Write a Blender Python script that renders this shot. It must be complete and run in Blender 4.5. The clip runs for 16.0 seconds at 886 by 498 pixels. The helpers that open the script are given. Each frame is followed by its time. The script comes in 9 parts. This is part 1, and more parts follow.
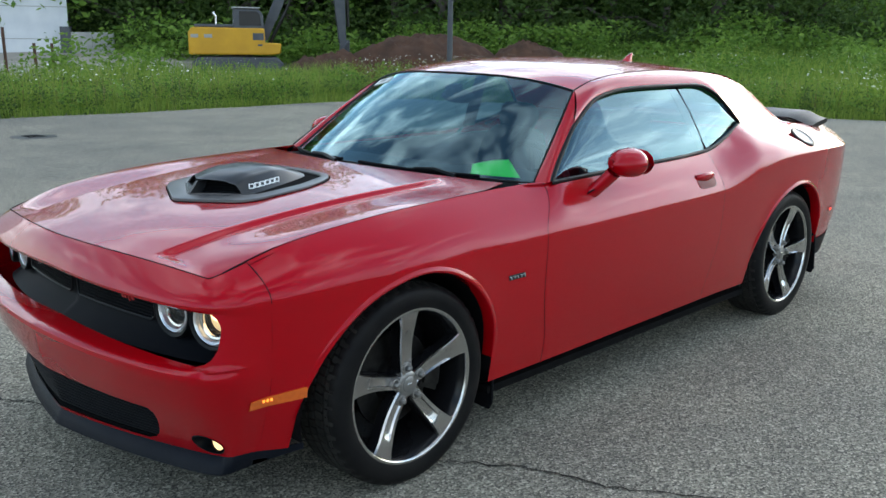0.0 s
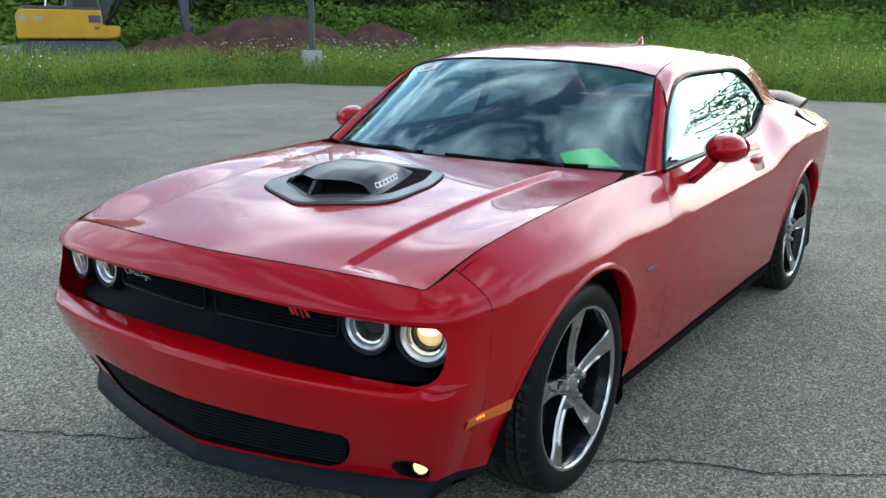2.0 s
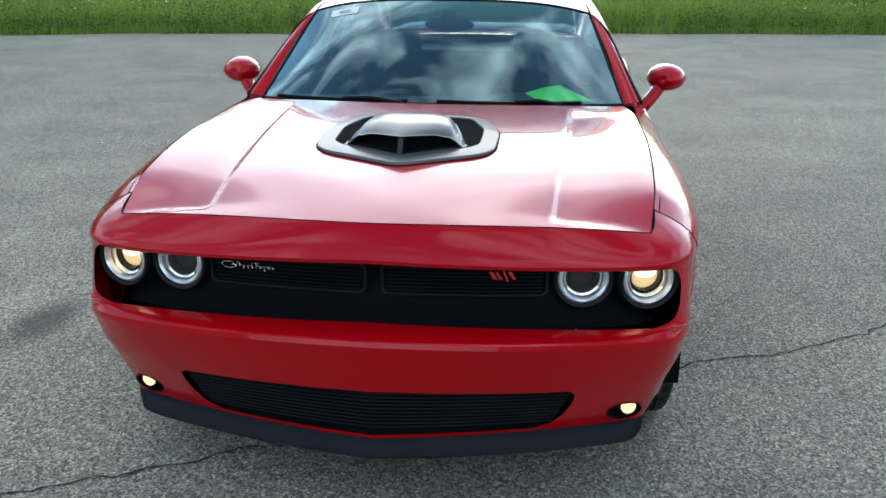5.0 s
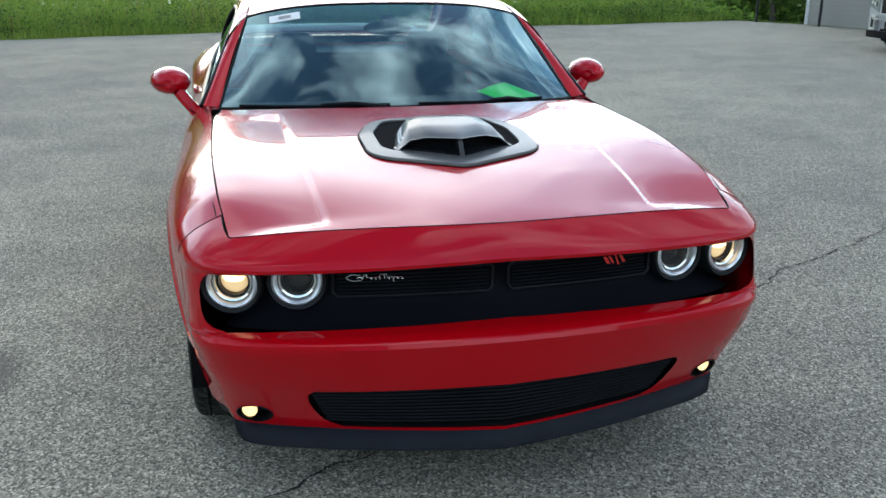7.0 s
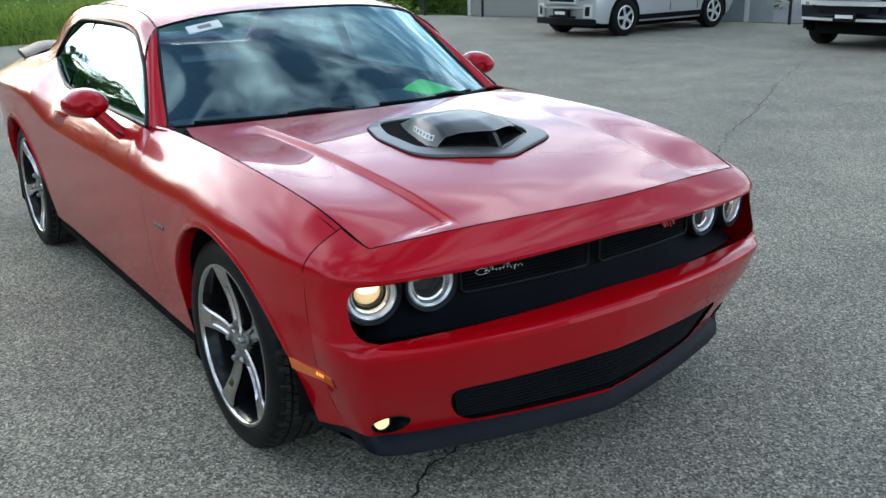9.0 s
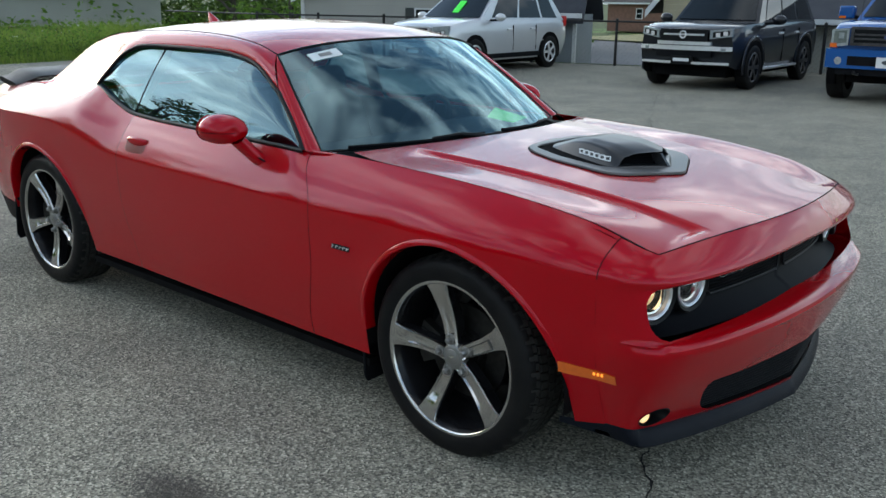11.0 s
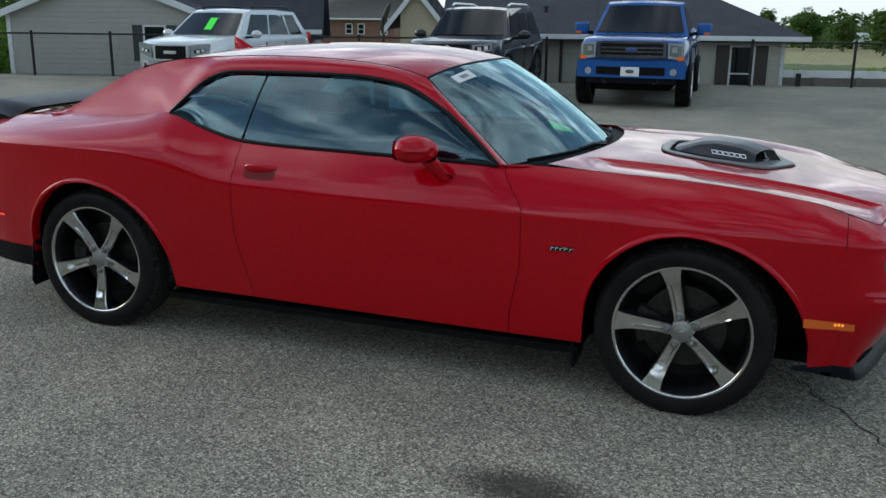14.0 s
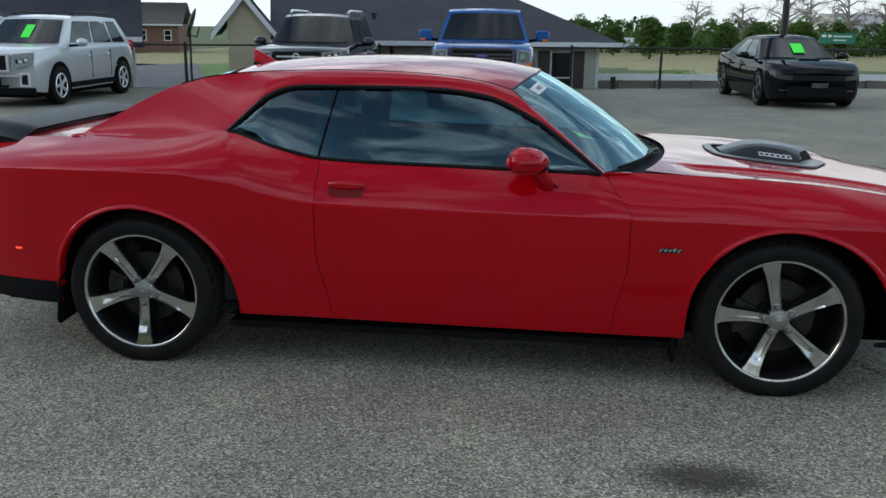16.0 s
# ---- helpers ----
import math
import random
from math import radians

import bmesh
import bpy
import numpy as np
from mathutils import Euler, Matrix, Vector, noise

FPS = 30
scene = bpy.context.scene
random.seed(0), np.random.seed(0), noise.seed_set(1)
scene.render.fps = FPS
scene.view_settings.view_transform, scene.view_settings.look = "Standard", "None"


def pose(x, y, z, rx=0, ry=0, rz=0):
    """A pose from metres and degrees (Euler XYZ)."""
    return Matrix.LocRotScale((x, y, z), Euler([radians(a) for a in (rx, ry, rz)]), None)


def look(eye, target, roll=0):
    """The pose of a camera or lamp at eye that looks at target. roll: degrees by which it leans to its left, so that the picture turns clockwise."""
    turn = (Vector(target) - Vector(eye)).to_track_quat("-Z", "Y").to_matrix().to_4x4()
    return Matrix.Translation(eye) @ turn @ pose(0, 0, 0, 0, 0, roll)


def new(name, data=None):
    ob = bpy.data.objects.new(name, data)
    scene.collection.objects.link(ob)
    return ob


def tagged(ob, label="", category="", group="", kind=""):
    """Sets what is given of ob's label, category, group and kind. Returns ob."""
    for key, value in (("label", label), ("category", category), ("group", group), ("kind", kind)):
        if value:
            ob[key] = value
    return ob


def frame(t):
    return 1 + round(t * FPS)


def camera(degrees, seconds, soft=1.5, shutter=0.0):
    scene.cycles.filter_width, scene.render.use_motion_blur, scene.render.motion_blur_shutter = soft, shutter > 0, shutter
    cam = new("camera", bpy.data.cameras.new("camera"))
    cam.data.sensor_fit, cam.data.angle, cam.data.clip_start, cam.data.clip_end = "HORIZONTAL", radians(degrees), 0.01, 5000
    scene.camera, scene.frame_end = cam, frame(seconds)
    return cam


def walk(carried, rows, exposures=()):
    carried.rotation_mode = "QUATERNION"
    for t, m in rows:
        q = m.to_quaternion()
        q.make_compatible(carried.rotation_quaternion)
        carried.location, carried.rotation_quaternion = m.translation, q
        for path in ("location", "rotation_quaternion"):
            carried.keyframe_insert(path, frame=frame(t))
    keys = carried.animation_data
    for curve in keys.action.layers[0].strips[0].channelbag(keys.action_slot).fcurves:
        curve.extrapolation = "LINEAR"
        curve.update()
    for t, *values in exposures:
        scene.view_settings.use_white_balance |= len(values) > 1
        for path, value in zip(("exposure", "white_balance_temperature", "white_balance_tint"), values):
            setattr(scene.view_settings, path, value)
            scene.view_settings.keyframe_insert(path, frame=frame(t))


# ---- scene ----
cam = camera(52.07, 16.0)
PATH = [
    (0, (3.534, 3.066, 1.536), (2.143, 1.702, 1.085), 0.7),
    (0.5, (3.763, 2.849, 1.535), (2.313, 1.547, 1.081), 0.7),
    (1, (3.941, 2.633, 1.551), (2.445, 1.389, 1.089), 0.7),
    (1.5, (4.026, 2.384, 1.530), (2.479, 1.207, 1.061), 0.5),
    (2, (4.096, 2.107, 1.539), (2.483, 1.029, 1.055), 0.6),
    (2.5, (4.194, 1.845, 1.526), (2.516, 0.883, 1.017), 0.7),
    (3, (4.312, 1.602, 1.543), (2.584, 0.771, 0.974), 0.5),
    (3.2, (4.336, 1.523, 1.543), (2.590, 0.732, 0.972), 0.3),
    (5.3, (4.629, 0.268, 1.540), (2.724, 0.168, 0.940), 0.3),
    (5.5, (4.639, 0.143, 1.543), (2.731, 0.115, 0.946), 0.2),
    (6, (4.679, -0.168, 1.549), (2.774, -0.059, 0.951), 0.3),
    (6.5, (4.704, -0.444, 1.567), (2.816, -0.172, 0.965), 0.2),
    (7, (4.636, -0.721, 1.569), (2.778, -0.294, 0.963), 0.2),
    (7.5, (4.567, -1.009, 1.557), (2.758, -0.400, 0.958), 0.2),
    (8, (4.476, -1.353, 1.575), (2.742, -0.561, 0.971), 0.3),
    (8.2, (4.420, -1.478, 1.571), (2.722, -0.610, 0.968), -0.2),
    (10.3, (3.709, -2.683, 1.594), (2.329, -1.362, 1.001), 0.3),
    (10.5, (3.612, -2.817, 1.590), (2.263, -1.458, 1.012), 0.7),
    (11, (3.406, -3.124, 1.568), (2.129, -1.681, 1.032), 0.6),
    (11.5, (3.192, -3.451, 1.587), (2.010, -1.927, 1.058), 0.6),
    (12, (2.922, -3.705, 1.583), (1.834, -2.112, 1.056), 0.7),
    (12.5, (2.681, -3.939, 1.592), (1.680, -2.287, 1.072), 0.7),
    (13, (2.432, -4.225, 1.611), (1.538, -2.511, 1.099), 0.6),
    (13.5, (2.140, -4.388, 1.584), (1.346, -2.624, 1.078), 0.6),
    (14, (1.793, -4.511, 1.598), (1.112, -2.698, 1.098), 0.6),
    (14.5, (1.448, -4.684, 1.605), (0.896, -2.827, 1.106), 0.5),
    (15, (1.130, -4.793, 1.602), (0.699, -2.903, 1.105), 0.5),
    (15.5, (0.793, -4.822, 1.614), (0.466, -2.911, 1.124), 0.5),
    (16, (0.446, -4.866, 1.618), (0.217, -2.939, 1.134), 0.7),
]
EXPOSURE = [(0.0, 0.24, 6700, 8), (3.0, 0.28, 6650, 8), (8.0, 0.30, 6650, 8), (10.5, 0.08, 6700, 8), (12.0, -0.32, 6800, 8), (16.0, -0.27, 6800, 8)]
walk(cam, [(t, look(eye, target, roll)) for t, eye, target, roll in PATH], exposures=EXPOSURE)

# ---- world, sun ----
SUN_ELEV, SUN_AZ = 10.0, 182.0      # the sun's height, and its bearing from +x towards +y
GLOW = 1.1                          # how much brighter the cloud is round the sun
world = bpy.data.worlds.new("sky")
scene.world = world
world.use_nodes = True
wt = world.node_tree
wt.nodes.clear()


def wn(kind, **inputs):
    n = wt.nodes.new(kind)
    for k, v in inputs.items():
        n.inputs[k.replace("_", " ")].default_value = v
    return n


sky = wn("ShaderNodeTexSky")
sky.sky_type, sky.sun_disc = "NISHITA", False
sky.sun_elevation, sky.sun_rotation = radians(SUN_ELEV), radians(90.0 - SUN_AZ)
sky.air_density, sky.dust_density, sky.ozone_density = 1.0, 0.6, 1.8
geo = wn("ShaderNodeTexCoord")
sep = wn("ShaderNodeSeparateXYZ")
wt.links.new(geo.outputs["Generated"], sep.inputs[0])
# clouds lie on a flat sheet overhead: divide the direction by its height
lift = wn("ShaderNodeMath")
lift.operation = "ADD"
lift.inputs[1].default_value = 0.22
wt.links.new(sep.outputs["Z"], lift.inputs[0])
clampz = wn("ShaderNodeMath")
clampz.operation = "MAXIMUM"
clampz.inputs[1].default_value = 0.05
wt.links.new(lift.outputs[0], clampz.inputs[0])
div = wn("ShaderNodeVectorMath")
div.operation = "DIVIDE"
wt.links.new(geo.outputs["Generated"], div.inputs[0])
comb = wn("ShaderNodeCombineXYZ")
for i in range(3):
    wt.links.new(clampz.outputs[0], comb.inputs[i])
wt.links.new(comb.outputs[0], div.inputs[1])
stretch = wn("ShaderNodeMapping")
stretch.inputs["Scale"].default_value = (1.1, 0.75, 0.4)
stretch.inputs["Location"].default_value, stretch.inputs["Rotation"].default_value = (-4.03, 13.02, 1.81), (0, 0, 0.68)
wt.links.new(div.outputs[0], stretch.inputs[0])
cloud = wn("ShaderNodeTexNoise", Scale=3.2, Detail=8.0, Roughness=0.55, Distortion=0.7)
wt.links.new(stretch.outputs[0], cloud.inputs["Vector"])
ramp = wn("ShaderNodeValToRGB")
ramp.color_ramp.elements[0].position, ramp.color_ramp.elements[1].position = 0.46, 0.66
wt.links.new(cloud.outputs["Fac"], ramp.inputs[0])
tone = wn("ShaderNodeValToRGB")
tone.color_ramp.elements[0].color, tone.color_ramp.elements[1].color = (3.7, 4.3, 5.2, 1), (8.7, 9.4, 10.1, 1)
tone.color_ramp.elements[0].position, tone.color_ramp.elements[1].position = 0.38, 0.66
cloud2 = wn("ShaderNodeTexNoise", Scale=6.5, Detail=6.0, Roughness=0.55)
wt.links.new(stretch.outputs[0], cloud2.inputs["Vector"])
wt.links.new(cloud2.outputs["Fac"], tone.inputs[0])
mixc = wn("ShaderNodeMix")
mixc.data_type = "RGBA"
wt.links.new(ramp.outputs["Color"], mixc.inputs["Factor"])
wt.links.new(sky.outputs[0], mixc.inputs["A"])
wt.links.new(tone.outputs["Color"], mixc.inputs["B"])
# thin cloud glows round the hidden sun
toward = wn("ShaderNodeVectorMath")
toward.operation = "DOT_PRODUCT"
toward.inputs[1].default_value = (math.cos(radians(SUN_ELEV)) * math.cos(radians(SUN_AZ)), math.cos(radians(SUN_ELEV)) * math.sin(radians(SUN_AZ)), math.sin(radians(SUN_ELEV)))
wt.links.new(geo.outputs["Generated"], toward.inputs[0])
lobe = wn("ShaderNodeMapRange", From_Min=-0.2, From_Max=1.0, To_Min=0.0, To_Max=1.0)
wt.links.new(toward.outputs["Value"], lobe.inputs["Value"])
power = wn("ShaderNodeMath")
power.operation = "POWER"
power.inputs[1].default_value = 4.0
wt.links.new(lobe.outputs["Result"], power.inputs[0])
gain = wn("ShaderNodeMath")
gain.operation = "MULTIPLY_ADD"
gain.inputs[1].default_value, gain.inputs[2].default_value = GLOW, 1.05
wt.links.new(power.outputs[0], gain.inputs[0])
lit = wn("ShaderNodeVectorMath")
lit.operation = "SCALE"
# towards the horizon the clouds run together into pale haze
haze = wn("ShaderNodeMapRange", From_Min=0.03, From_Max=0.22, To_Min=1.0, To_Max=0.0)
wt.links.new(sep.outputs["Z"], haze.inputs["Value"])
hz_mix = wn("ShaderNodeMix")
hz_mix.data_type = "RGBA"
wt.links.new(haze.outputs["Result"], hz_mix.inputs["Factor"])
wt.links.new(mixc.outputs["Result"], hz_mix.inputs["A"])
hz_tone = wn("ShaderNodeRGB")
hz_tone.outputs[0].default_value = (2.9, 3.25, 3.55, 1.0)
wt.links.new(hz_tone.outputs[0], hz_mix.inputs["B"])
wt.links.new(hz_mix.outputs["Result"], lit.inputs[0])
# the sky is brightest low down and deepest overhead
low_sky = wn("ShaderNodeMapRange", From_Min=0.12, From_Max=0.75, To_Min=1.15, To_Max=0.85)
wt.links.new(sep.outputs["Z"], low_sky.inputs["Value"])
fall = wn("ShaderNodeMath")
fall.operation = "MULTIPLY"
wt.links.new(gain.outputs[0], fall.inputs[0])
wt.links.new(low_sky.outputs["Result"], fall.inputs[1])
wt.links.new(fall.outputs[0], lit.inputs["Scale"])
bg = wn("ShaderNodeBackground", Strength=0.305)
wt.links.new(lit.outputs[0], bg.inputs["Color"])
wout = wn("ShaderNodeOutputWorld")
wt.links.new(bg.outputs[0], wout.inputs[0])

sun = new("sun", bpy.data.lights.new("sun", "SUN"))
sun.data.energy, sun.data.angle, sun.data.color = 0.5, radians(58.0), (1.0, 0.93, 0.84)
ce = math.cos(radians(SUN_ELEV))
sun.matrix_world = look((30 * ce * math.cos(radians(SUN_AZ)), 30 * ce * math.sin(radians(SUN_AZ)), 30 * math.sin(radians(SUN_ELEV))), (0, 0, 0))

# ---- materials ----
def surf(name, c1, c2=None, scale=4.0, rough=0.6, metal=0.0, coat=0.0, bump=0.0, bscale=60.0, fine=0.15, spec=0.5, rvar=0.0, stretch=None, island=False, detail=4.0, pearl=None):
    """A painted or natural surface: two tones mixed at two scales, and a fine relief."""
    m = bpy.data.materials.new(name)
    m.use_nodes = True
    nt = m.node_tree
    b = nt.nodes["Principled BSDF"]
    b.inputs["Roughness"].default_value, b.inputs["Metallic"].default_value = rough, metal
    b.inputs["Specular IOR Level"].default_value = spec
    if pearl:                            # a coloured glint from flakes under the lacquer
        b.inputs["Specular Tint"].default_value = (*pearl, 1)
    if coat:
        b.inputs["Coat IOR"].default_value = 1.42
        b.inputs["Coat Weight"].default_value, b.inputs["Coat Roughness"].default_value = coat, 0.02
    tc = nt.nodes.new("ShaderNodeTexCoord")
    src = tc.outputs["Object"]
    if stretch:
        mp = nt.nodes.new("ShaderNodeMapping")
        mp.inputs["Scale"].default_value = stretch
        nt.links.new(src, mp.inputs[0])
        src = mp.outputs[0]
    c2 = c2 or tuple(v * 0.8 for v in c1)
    n1 = nt.nodes.new("ShaderNodeTexNoise")
    n1.inputs["Scale"].default_value, n1.inputs["Detail"].default_value = scale, detail
    nt.links.new(src, n1.inputs["Vector"])
    n2 = nt.nodes.new("ShaderNodeTexNoise")
    n2.inputs["Scale"].default_value, n2.inputs["Detail"].default_value = scale * 17, 3.0
    nt.links.new(src, n2.inputs["Vector"])
    mx = nt.nodes.new("ShaderNodeMix")
    mx.inputs["Factor"].default_value = fine
    nt.links.new(n1.outputs["Fac"], mx.inputs["A"])
    nt.links.new(n2.outputs["Fac"], mx.inputs["B"])
    fac = mx.outputs["Result"]
    if island:
        g = nt.nodes.new("ShaderNodeNewGeometry")
        mi = nt.nodes.new("ShaderNodeMix")
        mi.inputs["Factor"].default_value = 0.6
        nt.links.new(fac, mi.inputs["A"])
        nt.links.new(g.outputs["Random Per Island"], mi.inputs["B"])
        fac = mi.outputs["Result"]
    rp = nt.nodes.new("ShaderNodeValToRGB")
    rp.color_ramp.elements[0].position, rp.color_ramp.elements[1].position = (0.1, 0.9) if island else (0.32, 0.68)
    rp.color_ramp.elements[0].color, rp.color_ramp.elements[1].color = (*c1, 1), (*c2, 1)
    nt.links.new(fac, rp.inputs[0])
    nt.links.new(rp.outputs["Color"], b.inputs["Base Color"])
    if rvar:
        rm = nt.nodes.new("ShaderNodeMapRange")
        rm.inputs["To Min"].default_value, rm.inputs["To Max"].default_value = max(rough - rvar, 0.02), min(rough + rvar, 1.0)
        nt.links.new(n1.outputs["Fac"], rm.inputs["Value"])
        nt.links.new(rm.outputs["Result"], b.inputs["Roughness"])
    if bump:
        n3 = nt.nodes.new("ShaderNodeTexNoise")
        n3.inputs["Scale"].default_value, n3.inputs["Detail"].default_value = bscale, 4.0
        nt.links.new(src, n3.inputs["Vector"])
        bp = nt.nodes.new("ShaderNodeBump")
        bp.inputs["Strength"].default_value, bp.inputs["Distance"].default_value = bump, 0.01
        nt.links.new(n3.outputs["Fac"], bp.inputs["Height"])
        nt.links.new(bp.outputs["Normal"], b.inputs["Normal"])
    return m


def glass(name, tint, gloss=(1.0, 1.0, 1.0), ior=1.5):
    """Window glass: tinted see-through sheet with a mirror coat that grows towards grazing angles."""
    m = bpy.data.materials.new(name)
    m.use_nodes = True
    nt = m.node_tree
    nt.nodes.clear()
    tr, gl, mx, fr, pw, rg, out = (nt.nodes.new("ShaderNode" + k) for k in ("BsdfTransparent", "BsdfGlossy", "MixShader", "LayerWeight", "Math", "MapRange", "OutputMaterial"))
    tr.inputs["Color"].default_value = (*tint, 1)
    gl.inputs["Color"].default_value = (*gloss, 1)
    gl.inputs["Roughness"].default_value = 0.0
    fr.inputs["Blend"].default_value = 0.5
    pw.operation = "POWER"
    pw.inputs[1].default_value = 4.0
    nt.links.new(fr.outputs["Facing"], pw.inputs[0])
    # two faces of a pane mirror about twice what one does
    rg.inputs["To Min"].default_value, rg.inputs["To Max"].default_value = 2 * ((ior - 1) / (ior + 1)) ** 2, 1.0
    nt.links.new(pw.outputs[0], rg.inputs["Value"])
    nt.links.new(rg.outputs["Result"], mx.inputs[0])
    nt.links.new(tr.outputs[0], mx.inputs[1])
    nt.links.new(gl.outputs[0], mx.inputs[2])
    nt.links.new(mx.outputs[0], out.inputs["Surface"])
    return m


def glow(name, colour, strength):
    m = bpy.data.materials.new(name)
    m.use_nodes = True
    b = m.node_tree.nodes["Principled BSDF"]
    b.inputs["Base Color"].default_value = (*colour, 1)
    b.inputs["Emission Color"].default_value = (*colour, 1)
    b.inputs["Emission Strength"].default_value = strength
    return m


RED = surf("red_pearl_paint", (0.40, 0.0008, 0.0046), (0.375, 0.0007, 0.0043), scale=1.5, rough=0.24, metal=0.0, coat=0.72, spec=0.32, pearl=(0.55, 0.02, 0.26))
BLACK_SATIN = surf("black_satin_plastic", (0.004, 0.0046, 0.006), (0.007, 0.0078, 0.0092), scale=6, rough=0.42, bump=0.05, bscale=300, spec=0.16)
BLACK_TRIM = surf("black_textured_plastic", (0.004, 0.0046, 0.0062), (0.008, 0.0086, 0.0105), scale=6, rough=0.6, bump=0.12, bscale=420, spec=0.07)
CHIN = surf("dark_blue_grey_plastic", (0.004, 0.0055, 0.010), (0.007, 0.009, 0.014), scale=7, rough=0.45, bump=0.1, bscale=350, spec=0.12)
BEZEL = surf("graphite_satin_paint", (0.085, 0.083, 0.083), (0.105, 0.102, 0.10), scale=5, rough=0.40, metal=0.35, coat=0.25, spec=0.5)
WELL = surf("wheel_well_liner", (0.004, 0.004, 0.005), (0.008, 0.008, 0.008), scale=9, rough=0.9, spec=0.05)
RUBBER = surf("tyre_rubber", (0.006, 0.006, 0.007), (0.013, 0.0125, 0.012), scale=9, rough=0.46, bump=0.1, bscale=200, rvar=0.1, spec=0.10)
POLISHED = surf("machined_aluminium", (0.62, 0.61, 0.60), (0.50, 0.49, 0.48), scale=18, rough=0.17, metal=1.0, rvar=0.07)
POCKET = surf("black_wheel_paint", (0.006, 0.006, 0.007), (0.010, 0.010, 0.011), scale=8, rough=0.2, coat=0.2, spec=0.12)
CAP = surf("grey_cap_paint", (0.30, 0.29, 0.28), (0.24, 0.24, 0.23), scale=30, rough=0.35, metal=0.7)
CHROME = surf("chrome", (0.85, 0.85, 0.86), (0.75, 0.75, 0.77), scale=12, rough=0.08, metal=1.0)
STEEL = surf("brake_steel", (0.055, 0.053, 0.051), (0.03, 0.029, 0.028), scale=30, rough=0.45, metal=0.9)
TINTED = glass("tinted_side_glass", (0.30, 0.50, 0.60), (0.62, 0.90, 0.98), 1.62)
WINDSHIELD = glass("windshield_glass", (0.62, 0.78, 0.82), (0.64, 0.93, 1.0), 1.78)
LENS = glass("clear_lens", (0.95, 0.95, 0.95), (1.0, 1.0, 1.0), 1.4)
INTERIOR = surf("dark_interior_plastic", (0.014, 0.015, 0.017), (0.024, 0.025, 0.028), scale=8, rough=0.75, bump=0.1, bscale=250, spec=0.2)
SEAT = surf("dark_seat_cloth", (0.018, 0.018, 0.020), (0.032, 0.032, 0.035), scale=30, rough=0.9, spec=0.1)
GREEN_CARD = surf("fluorescent_green_card", (0.05, 0.92, 0.06), (0.06, 0.95, 0.08), scale=5, rough=0.6)
WHITE_CARD = surf("white_sticker", (0.72, 0.74, 0.74), (0.65, 0.68, 0.68), scale=20, rough=0.6)
AMBER = surf("amber_lens", (0.80, 0.15, 0.012), (0.70, 0.12, 0.010), scale=60, rough=0.2, coat=1.0)
AMBER_LIT = glow("amber_bulb", (1.0, 0.30, 0.03), 1.2)
RED_LIT = glow("red_bulb", (1.0, 0.06, 0.03), 2.0)
WARM_DIM = glow("warm_lens", (1.0, 0.70, 0.36), 0.5)
WARM_LIT = glow("warm_bulb", (1.0, 0.72, 0.38), 2.3)
SCRIPT = surf("silver_script", (0.75, 0.76, 0.78), (0.68, 0.69, 0.7), scale=20, rough=0.25, metal=0.8)
SCRIPT_RED = surf("red_script", (0.55, 0.01, 0.01), (0.5, 0.01, 0.01), scale=20, rough=0.3, coat=0.6)
REFLECTOR = surf("headlamp_reflector", (0.75, 0.76, 0.78), (0.6, 0.6, 0.62), scale=20, rough=0.18, metal=1.0)

HANDLE_CUP = surf("red_recess_paint", (0.16, 0.002, 0.003), (0.14, 0.002, 0.003), scale=3, rough=0.5, coat=0.3, spec=0.1)
SCOOP = surf("satin_black_scoop", (0.009, 0.010, 0.012), (0.014, 0.015, 0.017), scale=6, rough=0.30, bump=0.03, bscale=300, coat=0.12, spec=0.5)
GRILLE_BLACK = surf("deep_black_plastic", (0.0018, 0.0024, 0.0042), (0.0032, 0.0038, 0.006), scale=6, rough=0.5, spec=0.05)
FOG_LIT = glow("fog_bulb", (1.0, 0.70, 0.36), 0.95)
HEADLINER = surf("grey_headliner", (0.16, 0.16, 0.16), (0.2, 0.2, 0.19), scale=20, rough=0.95)

# ---- mesh helpers ----
def fn(xs, ys):
    """A smooth monotone curve through (xs, ys), as a function of x."""
    xs, ys = np.array(xs, float), np.array(ys, float)
    if xs[0] > xs[-1]:
        xs, ys = xs[::-1], ys[::-1]
    h, d = np.diff(xs), np.diff(ys) / np.diff(xs)
    m = np.zeros(len(xs))
    m[0], m[-1] = d[0], d[-1]
    for i in range(1, len(xs) - 1):
        if d[i - 1] * d[i] > 0:
            w1, w2 = 2 * h[i] + h[i - 1], h[i] + 2 * h[i - 1]
            m[i] = (w1 + w2) / (w1 / d[i - 1] + w2 / d[i])

    def f(x):
        x = np.clip(x, xs[0], xs[-1])
        i = np.clip(np.searchsorted(xs, x) - 1, 0, len(xs) - 2)
        t = (x - xs[i]) / h[i]
        return ys[i] * (1 + 2 * t) * (1 - t) ** 2 + m[i] * h[i] * t * (1 - t) ** 2 + ys[i + 1] * t * t * (3 - 2 * t) + m[i + 1] * h[i] * t * t * (t - 1)
    return f


